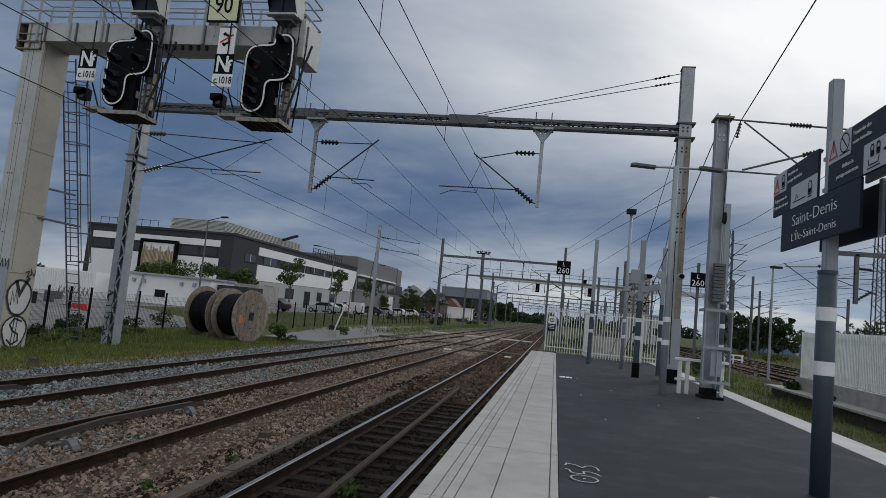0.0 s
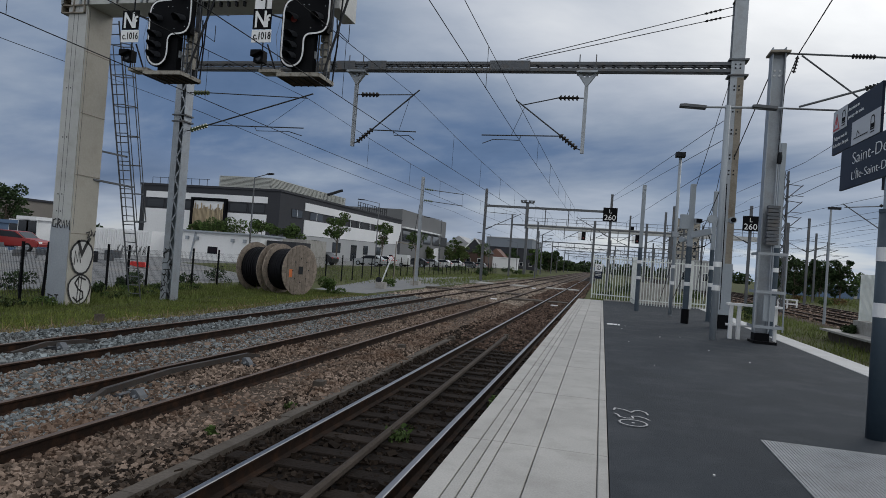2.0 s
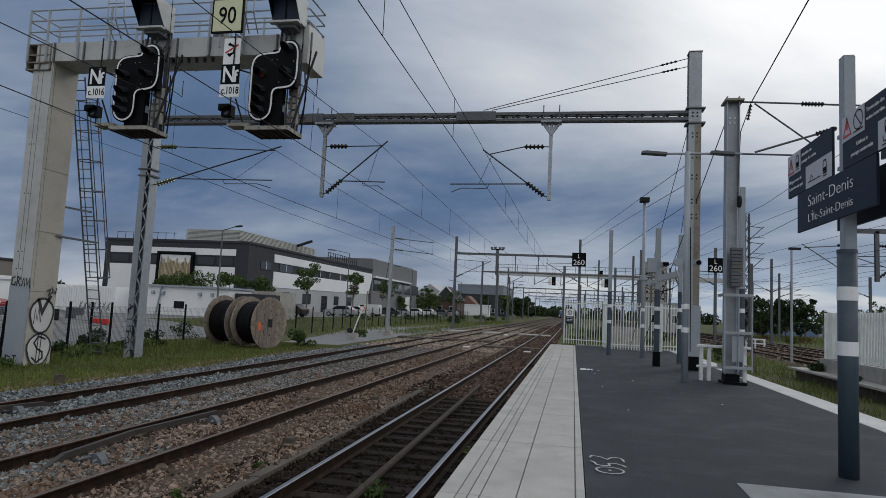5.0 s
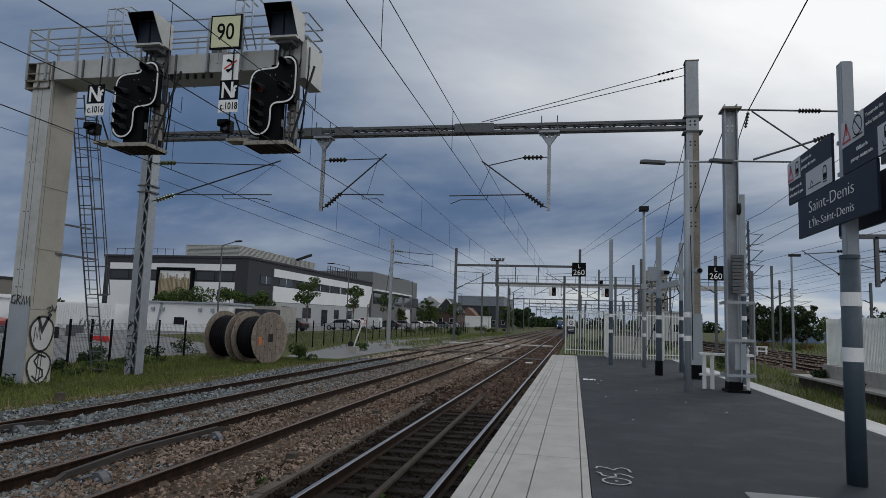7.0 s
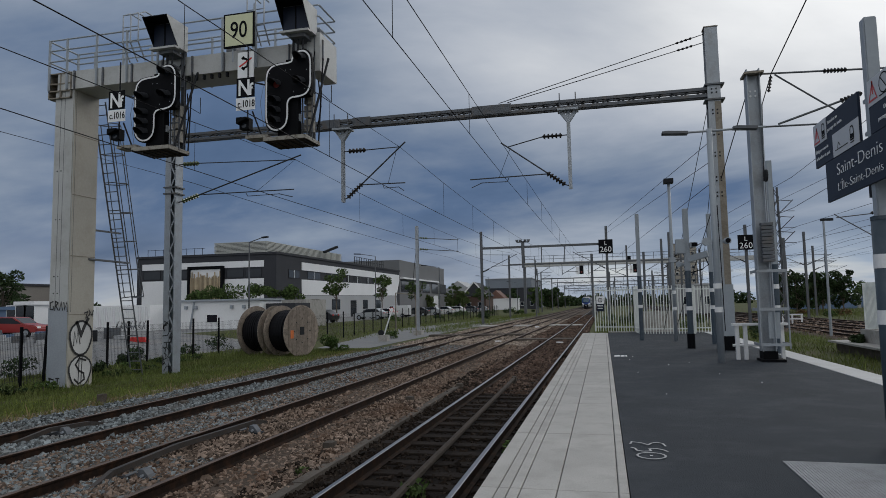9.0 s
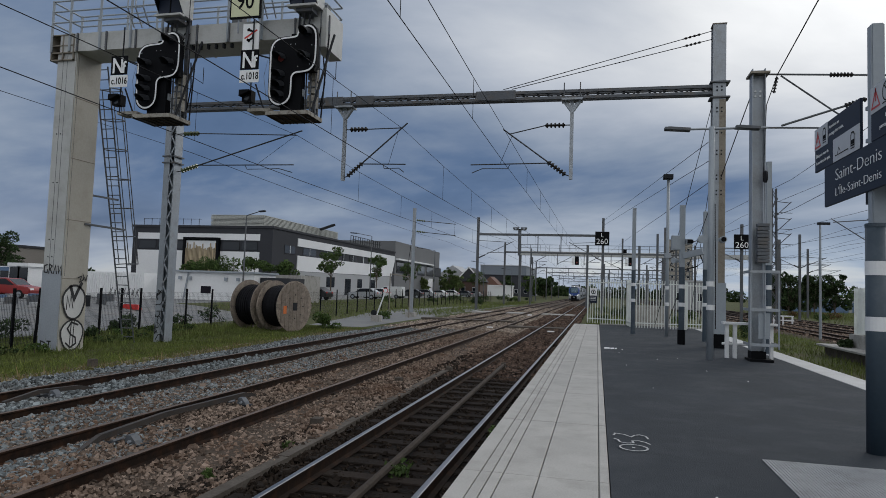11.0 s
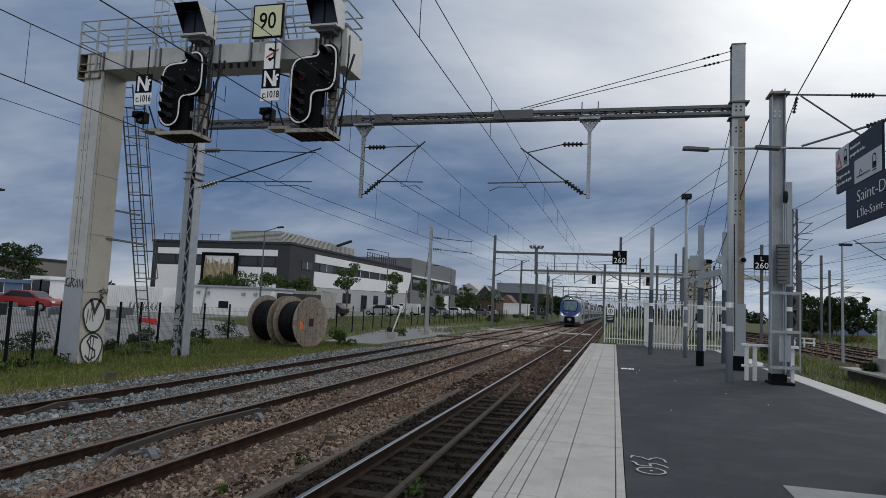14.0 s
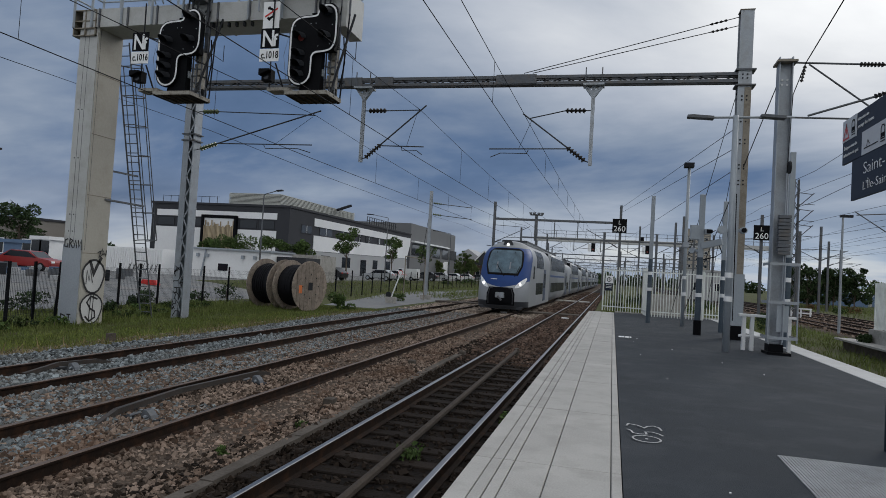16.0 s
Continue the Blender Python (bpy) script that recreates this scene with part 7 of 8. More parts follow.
def build_warehouse():
    w = thing("warehouse", -55, 110, -0.15, "two-storey charcoal and white office warehouse with flat roof", "building")
    X, Y = -44.0, 82.5
    part("main_block", box(-66.5, X, Y, 139, -0.3, 9.2), CHARCOAL, w, "charcoal cladding")
    part("parapet", box(-66.7, X + 0.15, Y - 0.15, 139, 9.2, 9.5), CHARCOAL, w)
    # south face bands
    part("white_band", box(-65.6, X - 1.9, Y - 0.06, Y, 7.45, 8.35), CLADWHITE, w, "white cladding band")
    part("white_band", box(-65.6, -57.8, Y - 0.06, Y, 2.4, 5.85), CLADWHITE, w, "white cladding band")
    part("white_band", box(-52.0, X - 1.9, Y - 0.06, Y, 2.4, 5.85), CLADWHITE, w, "white cladding band")
    for a, b in ((-65.4, -62.5), (-62.3, -58.0), (-51.8, -49.0), (-48.8, -46.2)):
        wd = part("window", box(a, b, Y - 0.04, Y, 6.0, 7.3), DARKSTEEL, w)
        part("pane", box(a + 0.08, b - 0.08, Y - 0.05, Y - 0.041, 6.08, 7.22), GLASSD, wd)
    # projecting timber bay in a black frame
    fr = part("bay_frame", box(-57.7, -57.35, Y - 0.6, Y, 2.0, 7.75), BLACK, w, "black projecting frame")
    part("bay_side", box(-52.4, -52.05, Y - 0.6, Y, 2.0, 7.75), BLACK, fr)
    part("bay_head", box(-57.35, -52.4, Y - 0.6, Y, 7.45, 7.75), BLACK, fr)
    rg = random.Random(8)
    part("bay_back", box(-57.35, -52.4, Y - 0.3, Y - 0.2, 2.0, 7.3), CLADWHITE, fr)
    for i in range(24):
        x = -57.3 + i * 0.204
        part("slat", box(x, x + 0.15, Y - 0.5, Y - 0.42, 2.2, 6.0 + rg.uniform(0, 1.0)), TIMBER, fr)
    # east face: white shells above and below a ribbon of windows
    bm = prism([(90.3, 7.25), (138.5, 7.25), (138.5, 8.45), (90.3, 8.45)], "x", X, X + 0.12)
    part("white_shell", bm, CLADWHITE, w, "white cladding shell")
    bm = prism([(90.3, 3.5), (136.5, 3.9), (138.5, 7.25), (129.5, 7.25), (129.5, 6.0), (90.3, 5.85)], "x", X, X + 0.12)
    part("white_shell", bm, CLADWHITE, w, "white cladding shell")
    part("lower_wall", prism([(90.3, -0.3), (138, -0.3), (136.5, 3.85), (90.3, 3.45)], "x", X, X + 0.04), CLADGREY, w, "pale grey ground-floor wall")
    for y0, y1 in ((86.1, 89.6), (92.2, 97), (100, 103), (108, 109.5), (111.5, 115), (118, 119.6), (121.5, 123.2), (125, 128)):
        wd = part("window", box(X, X + 0.05, y0, y1, 5.9 if y0 < 90 else 5.95, 7.2), DARKSTEEL, w)
        part("pane", box(X + 0.051, X + 0.06, y0 + 0.1, y1 - 0.1, 6.02, 7.12), GLASSD, wd)
        part("mullion", box(X + 0.06, X + 0.09, (y0 + y1) / 2 - 0.05, (y0 + y1) / 2 + 0.05, 6.0, 7.15), WHITE, wd)
    for y0, y1, z0, z1 in ((93.4, 96.5, 1.2, 2.95), (101.5, 105, 1.2, 2.95), (109.8, 112.6, -0.2, 2.8), (116, 118.5, 1.2, 2.9), (123, 126, 1.2, 2.9)):
        wd = part("window", box(X + 0.04, X + 0.08, y0, y1, z0, z1), DARKSTEEL, w)
        part("pane", box(X + 0.081, X + 0.09, y0 + 0.12, y1 - 0.12, z0 + 0.1, z1 - 0.1), GLASSD, wd)
    # tall end block
    part("end_block", box(-60, X, 139.01, 181, -0.3, 11.9), CLADMID, w, "taller mid-grey end block")
    for y0 in range(140, 178, 9):
        wd = part("window", box(X, X + 0.05, y0, y0 + 7.0, 4.8, 7.4), DARKSTEEL, w)
        part("pane", box(X + 0.051, X + 0.06, y0 + 0.3, y0 + 6.7, 5.0, 7.2), GLASSD, wd)
    part("canopy", box(X, X + 0.8, 139.5, 173, 7.7, 8.05), CLADWHITE, w, "white canopy edge")
    part("stair_wall", prism([(160, 0), (170, 0), (170, 4.2)], "x", X, X + 1.0), CLADWHITE, w)
    # louvred plant room, roof rails, flues
    part("plant_room", box(-55.0, -46.7, 84.5, 112, 9.5, 10.0), LOUVRE, w, "louvred rooftop plant screen")
    for i in range(8):
        z = 9.9 + i * 0.18
        part("louvre", box(-55.05, -46.6, 84.45, 112.05, z, z + 0.12), LOUVRE, w)
    part("plant_core", box(-54.8, -46.9, 84.7, 111.8, 9.5, 11.2), DARKSTEEL, w)
    for i in range(14):
        y = 113 + i * 1.25
        part("roof_rail_post", box(X - 0.5, X - 0.4, y, y + 0.1, 9.5, 10.9), DARKSTEEL, w)
    for z in (10.2, 10.85):
        part("roof_rail", box(X - 0.5, X - 0.42, 113, 130, z, z + 0.08), DARKSTEEL, w)
    for i in range(8):
        x = -65 + i * 1.3
        part("roof_rail_post", box(x, x + 0.05, Y + 0.3, Y + 0.35, 9.5, 10.5), DARKSTEEL, w)
    part("roof_rail", box(-65, -55.5, Y + 0.3, Y + 0.34, 10.4, 10.45), DARKSTEEL, w)
    part("roof_hood", bar((-46, 103, 11.0), (-44.5, 105, 12.0), 0.8, 0.4), DARKSTEEL, w)


def house(name, x0, x1, y0, y1, z1, ridge, wallm, roofm, label, storeys=2):
    h = thing(name, (x0 + x1) / 2, (y0 + y1) / 2, -0.2, label, "building", "far buildings")
    part("wall", box(x0, x1, y0, y1, -0.5, z1), wallm, h)
    if ridge:
        xm = (x0 + x1) / 2
        part("roof", prism([(x0 - .4, z1 - .05), (x1 + .4, z1 - .05), (xm, z1 + ridge)], "y", y0 - .4, y1 + .4), roofm, h)
    else:
        part("roof", box(x0 - .2, x1 + .2, y0 - .2, y1 + .2, z1, z1 + .3), roofm, h)
    for s in range(storeys):
        z = 0.9 + s * 2.9
        n = max(2, int((x1 - x0) / 3))
        for i in range(n):
            x = x0 + (i + .5) * (x1 - x0) / n
            wd = part("window", box(x - .6, x + .6, y0 - .03, y0, z, z + 1.4), WHITE, h)
            part("pane", box(x - .52, x + .52, y0 - .05, y0 - .031, z + .08, z + 1.32), GLASSD, wd)
    return h


def street_lamp(x, y, z, h, arm):
    l = thing("street_lamp", x, y, z, "slim grey street lamp with outreach arm on car park", "street lamp", "street lamps")
    part("shaft", rod((x, y, z), (x, y, z + h), 0.09, 8, None, 0.05), GALVD, l)
    part("outreach", rod((x, y, z + h), (x + arm, y, z + h + 0.35), 0.04, 6), GALVD, l)
    part("lamp_head", bar((x + arm, y, z + h + 0.35), (x + arm * 1.45, y, z + h + 0.4), 0.3, 0.12), DARKSTEEL, l)


def build_far():
    for x, y, h, a in ((-29.2, 50, 7.4, 1.2), (-28.2, 79, 8.2, -2.0), (-24.8, 99, 8.0, -2.0), (-24, 140, 8, -2), (-23, 180, 8, -2), (-40.5, 33, 7.5, 1.5)):
        street_lamp(x, y, ground_z(x, y), h, a)
    for i, (x, y, h, r) in enumerate(((-31.2, 73.5, 6.4, 1.75), (-31.0, 89.5, 6.2, 1.7), (-31.2, 108, 6.0, 1.8), (-27, 150, 6, 2.2))):
        tree(x, y, -0.15, h, r, 1500, 0.16, 100 + i)
    rg = random.Random(4)
    for i in range(7):
        tree(rg.uniform(-47, -33), rg.uniform(158, 200), -0.2, rg.uniform(3.5, 6), rg.uniform(1.6, 2.4), 900, 0.38, 120 + i, LEAFPALE, "leafy green tree near the far houses", 0.2)
    tree(-36, 160, -0.2, 7.6, 1.6, 900, 0.28, 131, LEAF, "dark conifer-like tree beside a house", 0.1)
    for i, (x, y, h, r) in enumerate(((-66, 60, 6.4, 2.8), (-78, 64, 6.8, 3.4), (-84, 52, 6.2, 3.2))):
        tree(x, y, -0.2, h, r, 1800, 0.26, 140 + i, LEAFDARK, "broad dark green tree behind the car park", 0.25)
    # tree belt right of the tracks
    for i in range(12):
        tree(rg.uniform(40, 64), rg.uniform(55, 90), -0.6, rg.uniform(5.0, 7.5), rg.uniform(2.2, 3.4), 1500, 0.26, 160 + i, (LEAFBROWN, LEAF, LEAFDARK)[i % 3], "autumn-tinted tree beyond the far tracks", 0.15)
    for i in range(6):
        tree(28 + i * 1.5 + rg.uniform(-0.6, 0.6), 112 + rg.uniform(-4, 6), -0.6, rg.uniform(5.4, 6.6), rg.uniform(2.2, 2.8), 1500, 0.30, 180 + i, LEAFDARK, "dense dark green tree beyond the far tracks", 0.1)
    for i in range(12):
        tree(rg.uniform(50, 110), rg.uniform(150, 240), -0.6, rg.uniform(6, 9), rg.uniform(3, 4.5), 700, 0.4, 190 + i, (LEAFDARK, LEAF)[i % 2], "dark green tree in the far belt", 0.1)
    for i in range(10):
        tree(rg.uniform(-32, -17), rg.uniform(215, 330), -0.4, rg.uniform(4, 7.5), rg.uniform(2.5, 4), 600, 0.6, 220 + i, (LEAF, LEAFDARK)[i % 2], "green tree along the far verge", 0.1)
    gabled = house("house", -36.6, -30.4, 172, 184, 3.9, 3.7, DARKBRICK, CHARCOAL, "dark brick gabled house with white-edged black roof")
    for sx in (-1, 1):
        part("barge_board", bar((-33.5, 171.5, 7.66), (-33.5 + sx * 3.5, 171.5, 3.85), 0.2, 0.3), CLADWHITE, gabled, "white barge board")
    house("house", -47, -37, 190, 204, 5.2, 3.5, CLADGREY, CLADGREY, "pale grey gabled hall far beyond the car park", 1)
    house("house", -35.5, -30.5, 205, 214, 3.4, 2.6, DARKBRICK, BRICKRED, "low brick house with red tiled roof", 1)
    house("hall", -46, -27.5, 260, 300, 11.6, 0, CLADFAR, CLADGREY, "large blue-grey industrial hall in the distance", 1)
    house("canopy", -41, -23.8, 240, 246, 7.2, 0, CHARCOAL, CHARCOAL, "dark flat-roofed depot in front of a grey hall", 1)
    house("hall", -36, -25.2, 200, 202, 3.0, 0, CLADWHITE, CLADWHITE, "long white wall panel building beside far verge", 0)
    house("shed", -100, -78, 72, 84, 5.4, 0, SHEDBROWN, CHARCOAL, "brown-grey flat-roofed shed behind the car park", 1)
    house("shed", -62, -49, 47, 53, 1.9, 0, SHEDBLUE, SHEDBLUE, "low blue-roofed shed beside the car park", 1)
    house("shed", -49, -47.3, 46, 50, 2.3, 0, CLADWHITE, CLADWHITE, "small white hut beside the car park", 1)
    house("apartment_block", 30, 40, 300, 312, 26, 0, CREAM, CREAM, "pale tower block far beyond the tracks", 8)
    house("depot", 36.4, 47, 140, 147, 2.1, 0, SHEDBLUE, CLADWHITE, "low blue depot with white roof beyond the far tracks", 1)
    house("station_hut", 47.6, 50, 147, 150, 1.5, 0, CLADGREY, CLADGREY, "small pale grey hut beside the far depot", 1)
    house("shed", 50.3, 54, 150, 156, 1.6, 0, SHEDBLUE, SHEDBLUE, "low blue shed beside the far depot", 0)
    house("station_hut", 11.5, 18, 112, 118, 4.0, 0, CLADGREY, CLADGREY, "low pale grey track-side hut", 1)
    # hedge line closing the horizon
    V, F = leaf_cloud([(x, y, rg.uniform(0, 3.5), rg.uniform(4, 6)) for x, y in [(rg.uniform(-320, -70), rg.uniform(260, 420)) for _ in range(60)] + [(rg.uniform(60, 380), rg.uniform(260, 420)) for _ in range(70)] + [(rg.uniform(-40, 70), rg.uniform(430, 520)) for _ in range(40)]], 26000, 1.1, 77)
    me = bpy.data.meshes.new("far_woods"); me.from_pydata(V, [], F); me.materials.append(LEAFDARK)
    tagged(new("far_woods", me), "dark green belt of distant trees along the horizon", "trees", kind="stuff")


build_verge()
build_car_park()
build_warehouse()
build_far()

# ---- train ----
TRACK_X = (RAILS["middle"][0] + RAILS["middle"][1]) / 2


def loft(rings, bm, close_first=False, close_last=False, mi=0):
    vs = [[bm.verts.new(p) for p in r] for r in rings]
    n = len(rings[0])
    for a, b in zip(vs, vs[1:]):
        for i in range(n):
            j = (i + 1) % n
            bm.faces.new((a[i], a[j], b[j], b[i])).material_index = mi
    if close_first:
        bm.faces.new(vs[0][::-1])
    if close_last:
        bm.faces.new(vs[-1])
    return vs


def section(w, top, bottom, shoulder, sx=1.0):
    """Half-rounded car section as (x, z) points, counted round from the lower left."""
    h = w / 2 * sx
    pts = [(-h * 0.86, bottom), (-h, bottom + 0.45), (-h, shoulder)]
    for i in range(1, 8):
        a = math.pi * (1 - i / 8)
        pts.append((h * math.copysign(abs(math.cos(a)) ** 0.7, math.cos(a)), shoulder + (top - shoulder) * math.sin(a) ** 0.75))
    pts += [(h, shoulder), (h, bottom + 0.45), (h * 0.86, bottom)]
    return pts


def build_train():
    t = thing("train", TRACK_X, 0, -0.55, "silver and blue double-deck passenger train with lit headlights", "train")
    zr = -0.55
    X = TRACK_X
    # nose: a shell of rows (height) and columns (across), sloping back and rounding off to the sides
    def half(v):
        return 1.5 if v < 3.0 else 1.5 * max(0.0, 1 - ((v - 3.0) / 1.32) ** 2.4) ** 0.5
    def setback(v):
        pts = [(0.3, 0.12), (0.6, 0.02), (1.0, 0.0), (1.4, 0.03), (1.8, 0.16), (2.2, 0.40), (3.0, 0.95), (3.5, 1.38), (3.9, 1.85), (4.15, 2.4), (4.3, 3.1)]
        for (v0, y0), (v1, y1) in zip(pts, pts[1:]):
            if v <= v1:
                return y0 + (y1 - y0) * max(0, (v - v0) / (v1 - v0))
        return 3.1
    def front(x, v, off=0.0):
        u = min(1.0, abs(x) / max(0.05, half(v)))
        return Vector((X + x, setback(v) + 1.25 * (1 - (1 - u ** 2.5) ** 0.55) - off, zr + v))
    bm = bmesh.new()
    NV, NU = 200, 170
    grid = []
    for j in range(NV + 1):
        v = 0.32 + (4.29 - 0.32) * j / NV
        row = [bm.verts.new((X - half(v), 13.5, zr + v)), bm.verts.new((X - half(v), 4.6, zr + v))]
        row += [bm.verts.new(front(half(v) * math.sin(math.pi / 2 * (-1 + 2 * i / NU)), v)) for i in range(NU + 1)]
        row += [bm.verts.new((X + half(v), 4.6, zr + v)), bm.verts.new((X + half(v), 13.5, zr + v))]
        grid.append(row)
    for a, b in zip(grid, grid[1:]):
        for i in range(len(a) - 1):
            f = bm.faces.new((a[i], a[i + 1], b[i + 1], b[i]))
            c = f.calc_center_median()
            x, v = abs(c.x - X), c.z - zr
            k = 0
            if c.y < 2.9:
                if v > 3.82:
                    k = 5
                elif v > 1.46 + 0.22 * x ** 1.5 and c.y < 2.25 + 0.6 * max(0.0, v - 2.9):
                    k = 1
                    wide = 0.80 + 0.18 * min(1, (v - 2.2) / 0.5) - 0.12 * max(0, v - 3.1) - 6.0 * max(0, v - 3.45) ** 2.6
                    if 2.14 < v < 3.78 and x < wide + 0.11:
                        k = 4
                    if 2.28 < v < 3.66 and x < wide:
                        k = 3
                elif v < 0.66:
                    k = 2
                if x < 0.82 - 0.35 * max(0, v - 1.05) and 0.42 < v < 1.46:
                    k = 4
            f.material_index = k
    bm.faces.new(grid[0]); bm.faces.new([r[0] for r in grid] + [r[-1] for r in grid][::-1])
    bmesh.ops.recalc_face_normals(bm, faces=bm.faces)
    nose = part("cab_car", bm, [TRAINGREY, TRAINBLUE, TRAINDARK, SCREEN, BLACK, TRAINROOF], t, "silver cab car with blue front and dark windscreen", True)
    # pale strip laid on the windscreen, painted in place of reflections at the driver's seat
    bm = bmesh.new()
    strip_path(bm, [(-0.42, 2.72), (0.42, 2.72)], 0.42, lambda p, q: tuple(front(p, q, 0.012)))
    part("screen_reflection", bm, CLADFAR, nose, "pale patch painted on the windscreen as a reflection")
    bm = bmesh.new()
    strip_path(bm, [(-0.55, 3.52), (0.55, 3.52)], 0.12, lambda p, q: tuple(front(p, q, 0.012)))
    part("destination_display", bm, TRAINGLASS, nose)
    part("wiper", rod(front(0.1, 2.1, 0.03), front(-0.38, 2.75, 0.03), 0.02, 5), BLACK, nose)
    part("wiper", rod(front(0.72, 2.1, 0.03), front(0.93, 2.7, 0.03), 0.02, 5), BLACK, nose)
    bm = bmesh.new()
    for i in range(8):
        strip_path(bm, [(-0.62 + i * 0.05, 1.88), (-0.62 + i * 0.05, 1.93)], 0.03, lambda p, q: tuple(front(p, q, 0.012)))
    part("number_bar", bm, SIGNWHITE, nose)
    # lights
    for sx in (-1, 1):
        h = bmesh.new()
        lower = [(0.80, 1.42), (0.98, 1.45), (1.15, 1.55), (1.28, 1.72), (1.37, 1.95)]
        upper = [(0.80, 1.50), (0.92, 1.68), (1.06, 1.82), (1.20, 1.94), (1.35, 2.06)]
        r0 = [h.verts.new(front(sx * p, q, 0.03)) for p, q in lower]
        r1 = [h.verts.new(front(sx * p, q, 0.03)) for p, q in upper]
        for i in range(4):
            h.faces.new((r0[i], r0[i + 1], r1[i + 1], r1[i]))
        bmesh.ops.recalc_face_normals(h, faces=h.faces)
        hl = part("headlight", h, SIGNWHITE, nose, "white swept headlight housing")
        hl.modifiers.new("t", "SOLIDIFY").thickness = 0.03
        c = front(sx * 1.06, 1.66, 0.06)
        part("lit_lens", disc(c, "y", 0.075, 0.06, 14), HEADLIGHT, hl, "lit headlight lens")
    part("lamp_recess", disc(front(0, 4.0, -0.02), "y", 0.30, 0.06, 20), TRAINDARK, nose)
    part("roof_light", disc(front(0, 4.0, 0.05), "y", 0.085, 0.08, 14), HEADLIGHT, nose, "lit upper headlight")
    # coupler
    rec = part("coupler_head", box(X - 0.24, X + 0.24, -0.22, 0.1, zr + 0.85, zr + 1.15), GALV, nose)
    part("coupler_horn", rod((X - 0.1, -0.28, zr + 0.95), (X + 0.12, -0.28, zr + 0.70), 0.06, 8), GALVD, rec)
    part("lip", line([front(0.7, 0.5, 0.02), front(0.72, 1.0, 0.02), front(0.62, 1.38, 0.02), front(-0.62, 1.38, 0.02), front(-0.72, 1.0, 0.02), front(-0.7, 0.5, 0.02)], 0.03, 6), TRAINDARK, nose)
    part("skirt", prism([(X - 1.2, zr + 0.2), (X + 1.2, zr + 0.2), (X + 1.3, zr + 0.36), (X - 1.3, zr + 0.36)], "y", 0.35, 1.2), TRAINDARK, nose)

    def sidelights(par, y0, y1, low, up):
        for x in (X - 1.505, X + 1.505):
            d = 0.008
            if up:
                y = y0
                while y + 1.3 < y1:
                    s = 1 if x > X else -1
                    rim = [(1.5, 2.72), (1.5, 3.1)] + ([(1.425, 3.5), (1.339, 3.68), (1.22, 3.83)] if par is nose else [(1.473, 3.5), (1.42, 3.68), (1.33, 3.85)])
                    part("roof_window", prism([(X + s * (a + 0.02), zr + b) for a, b in rim] + [(X + s * (a - 0.04), zr + b) for a, b in rim[::-1]], "y", y, y + 1.3), TRAINGLASS, par)
                    y += 1.42
            if low:
                y = y0
                while y + 1.3 < y1:
                    part("window", box(x - d, x + d, y, y + 1.3, zr + 1.0, zr + 1.75), TRAINGLASS, par)
                    y += 1.42

    def doors(par, ys):
        for y in ys:
            for x in (X - 1.505, X + 1.505):
                dd = part("door", box(x - 0.012, x + 0.012, y, y + 1.4, zr + 0.5, zr + 2.7), TRAINDOOR, par)
                part("door_window", box(x - 0.018, x + 0.018, y + 0.15, y + 0.6, zr + 1.4, zr + 2.4), TRAINGLASS, dd)
                part("door_window", box(x - 0.018, x + 0.018, y + 0.8, y + 1.25, zr + 1.4, zr + 2.4), TRAINGLASS, dd)

    def bogie(par, y):
        for dy in (-1.2, 1.2):
            for x in (X - 0.75, X + 0.75):
                part("wheel", disc((x, y + dy, zr + 0.43), "x", 0.43, 0.13, 18), DARKSTEEL, par)
        for x in (X - 1.05, X + 1.05):
            part("bogie_frame", box(x - 0.08, x + 0.08, y - 1.7, y + 1.7, zr + 0.3, zr + 0.6), TRAINDARK, par)
    for x in (X - 1.505, X + 1.505):
        part("cab_side_window", box(x - 0.008, x + 0.008, 3.0, 3.6, zr + 2.0, zr + 2.8), TRAINGLASS, nose)
    sidelights(nose, 4.7, 9.1, True, True)
    part("roof_band", box(X - 0.95, X + 0.95, 3.6, 13.4, zr + 4.10, zr + 4.24), TRAINROOF, nose)
    doors(nose, (9.2,))
    bogie(nose, 3.4); bogie(nose, 11.2)
    part("roof_rib", box(X - 0.8, X + 0.8, 4.5, 13, zr + 4.25, zr + 4.42), TRAINDARK, nose)
    # coaches
    y = 14.1
    for k in range(13):
        tall = k % 2 == 0
        L = 15.5 if tall else 10.5
        bm = bmesh.new()
        sec = section(3.0, 4.32, 0.32, 3.1) if tall else section(3.0, 3.85, 0.32, 2.9)
        loft([[(X + u, q, zr + v) for u, v in sec] for q in (y, y + L)], bm, True, True)
        bmesh.ops.recalc_face_normals(bm, faces=bm.faces)
        c = part("coach", bm, TRAINGREY, t, "silver double-deck coach" if tall else "silver single-deck coach", True)
        if tall:
            sidelights(c, y + 0.8, y + L - 0.6, True, True)
            part("blue_band", box(X + 1.503, X + 1.511, y + 0.2, y + L - 0.2, zr + 2.2, zr + 2.34), TRAINBLUE, c)
        else:
            sidelights(c, y + 3.0, y + 7.0, True, False)
            doors(c, (y + 1.0, y + 7.8))
        bogie(c, y - 0.3)
        part("gangway", box(X - 1.25, X + 1.25, y - 0.62, y + 0.01, zr + 0.6, zr + 4.0), BLACK, c)
        top = 4.25 if tall else 3.8
        part("roof_gear", box(X - 0.7 - 0.3 * (not tall), X + 0.7 + 0.3 * (not tall), y + 1.0, y + L - 1.5, zr + top - 0.1, zr + top + (0.2 if tall else 0.35)), TRAINDARK, c)
        y += L + 0.6
    return t


train = build_train()


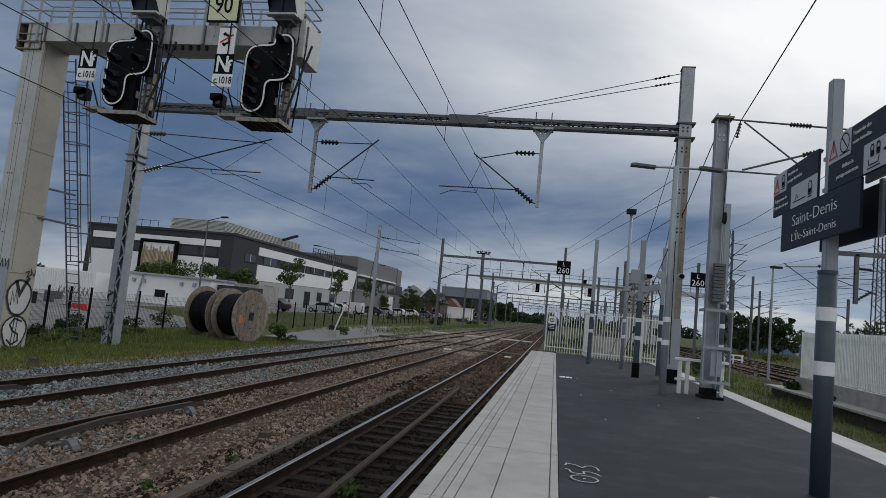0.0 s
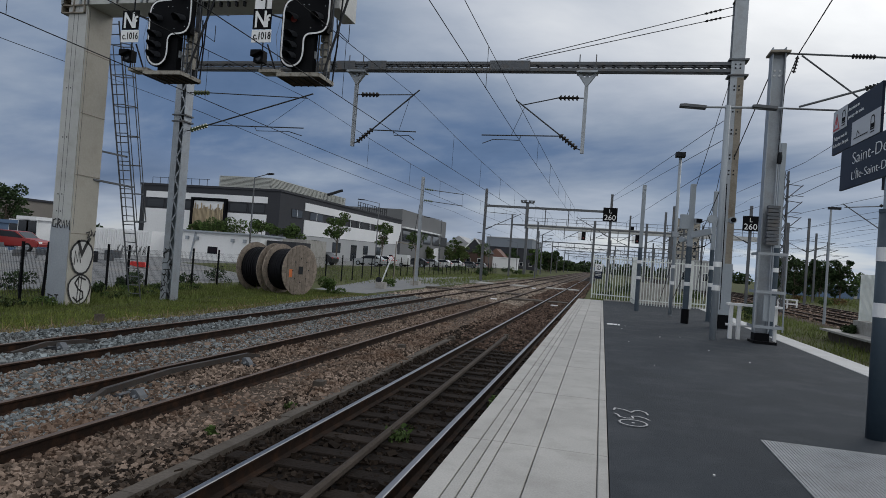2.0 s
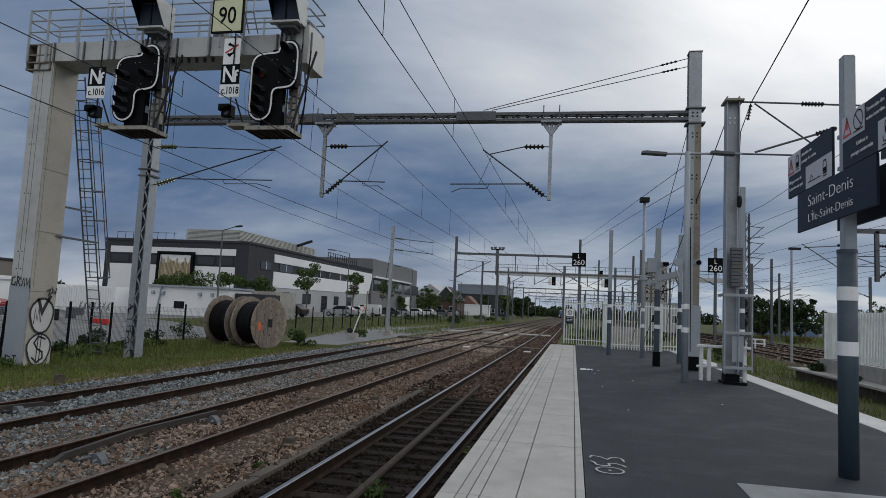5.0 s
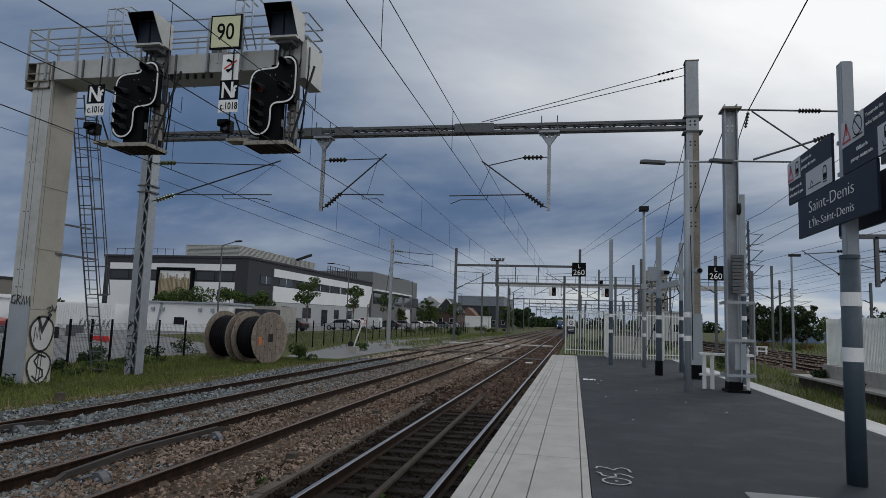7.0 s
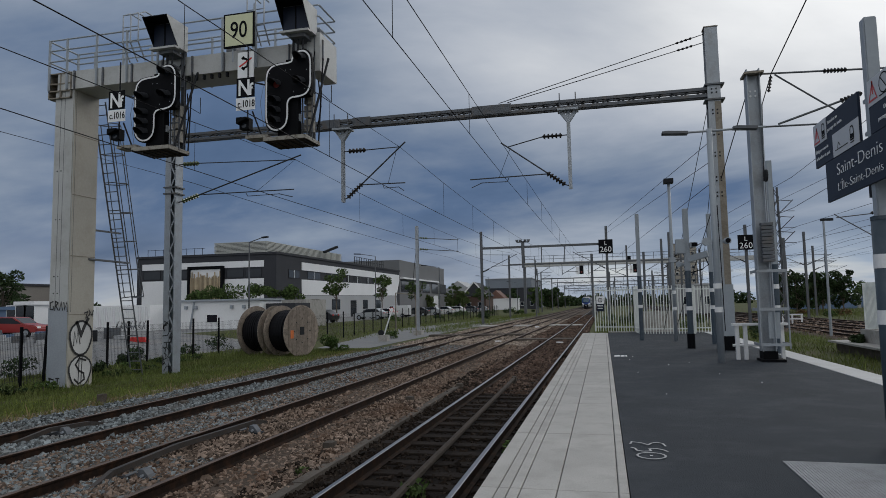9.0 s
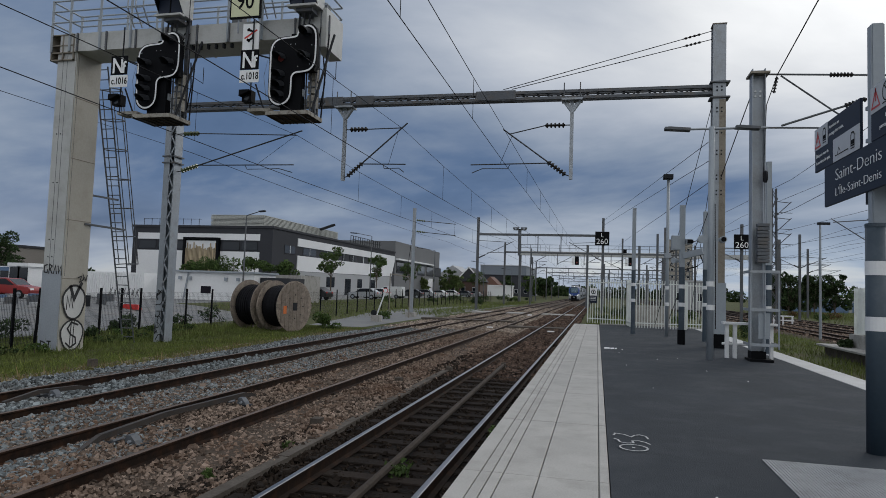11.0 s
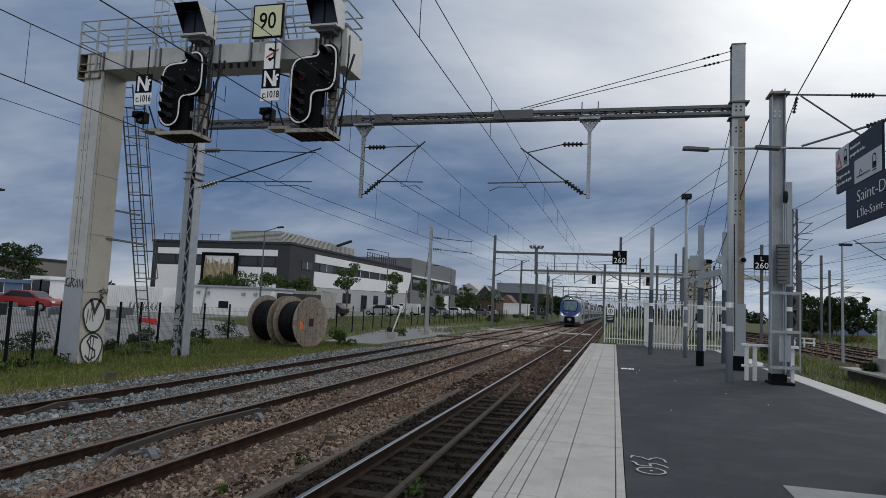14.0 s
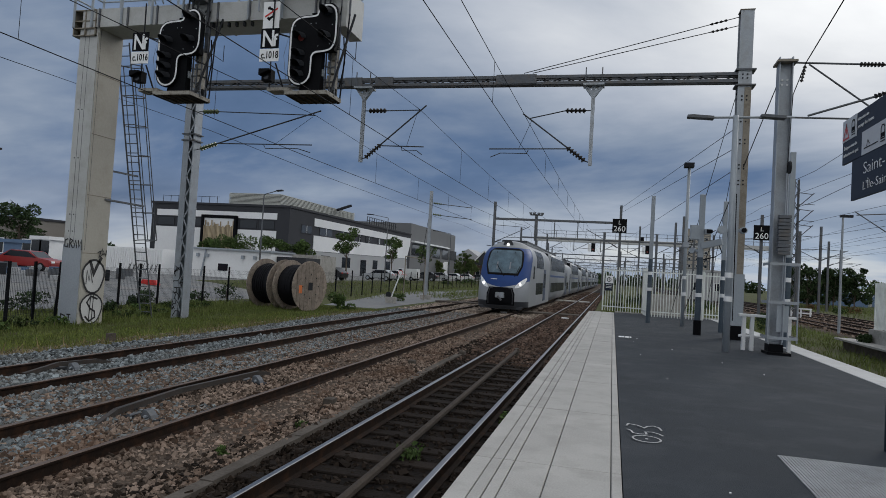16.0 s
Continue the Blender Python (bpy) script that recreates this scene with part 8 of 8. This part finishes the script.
# ---- what moves ----
def motions():
    # the train runs in at an even 29.4 m/s, its nose 37 m ahead at the end
    walk(train, [(q, pose(TRACK_X, 37.2 + 29.4 * (16.0 - q), -0.55)) for q in (0.0, 4.0, 8.0, 12.0, 16.0)])


motions()
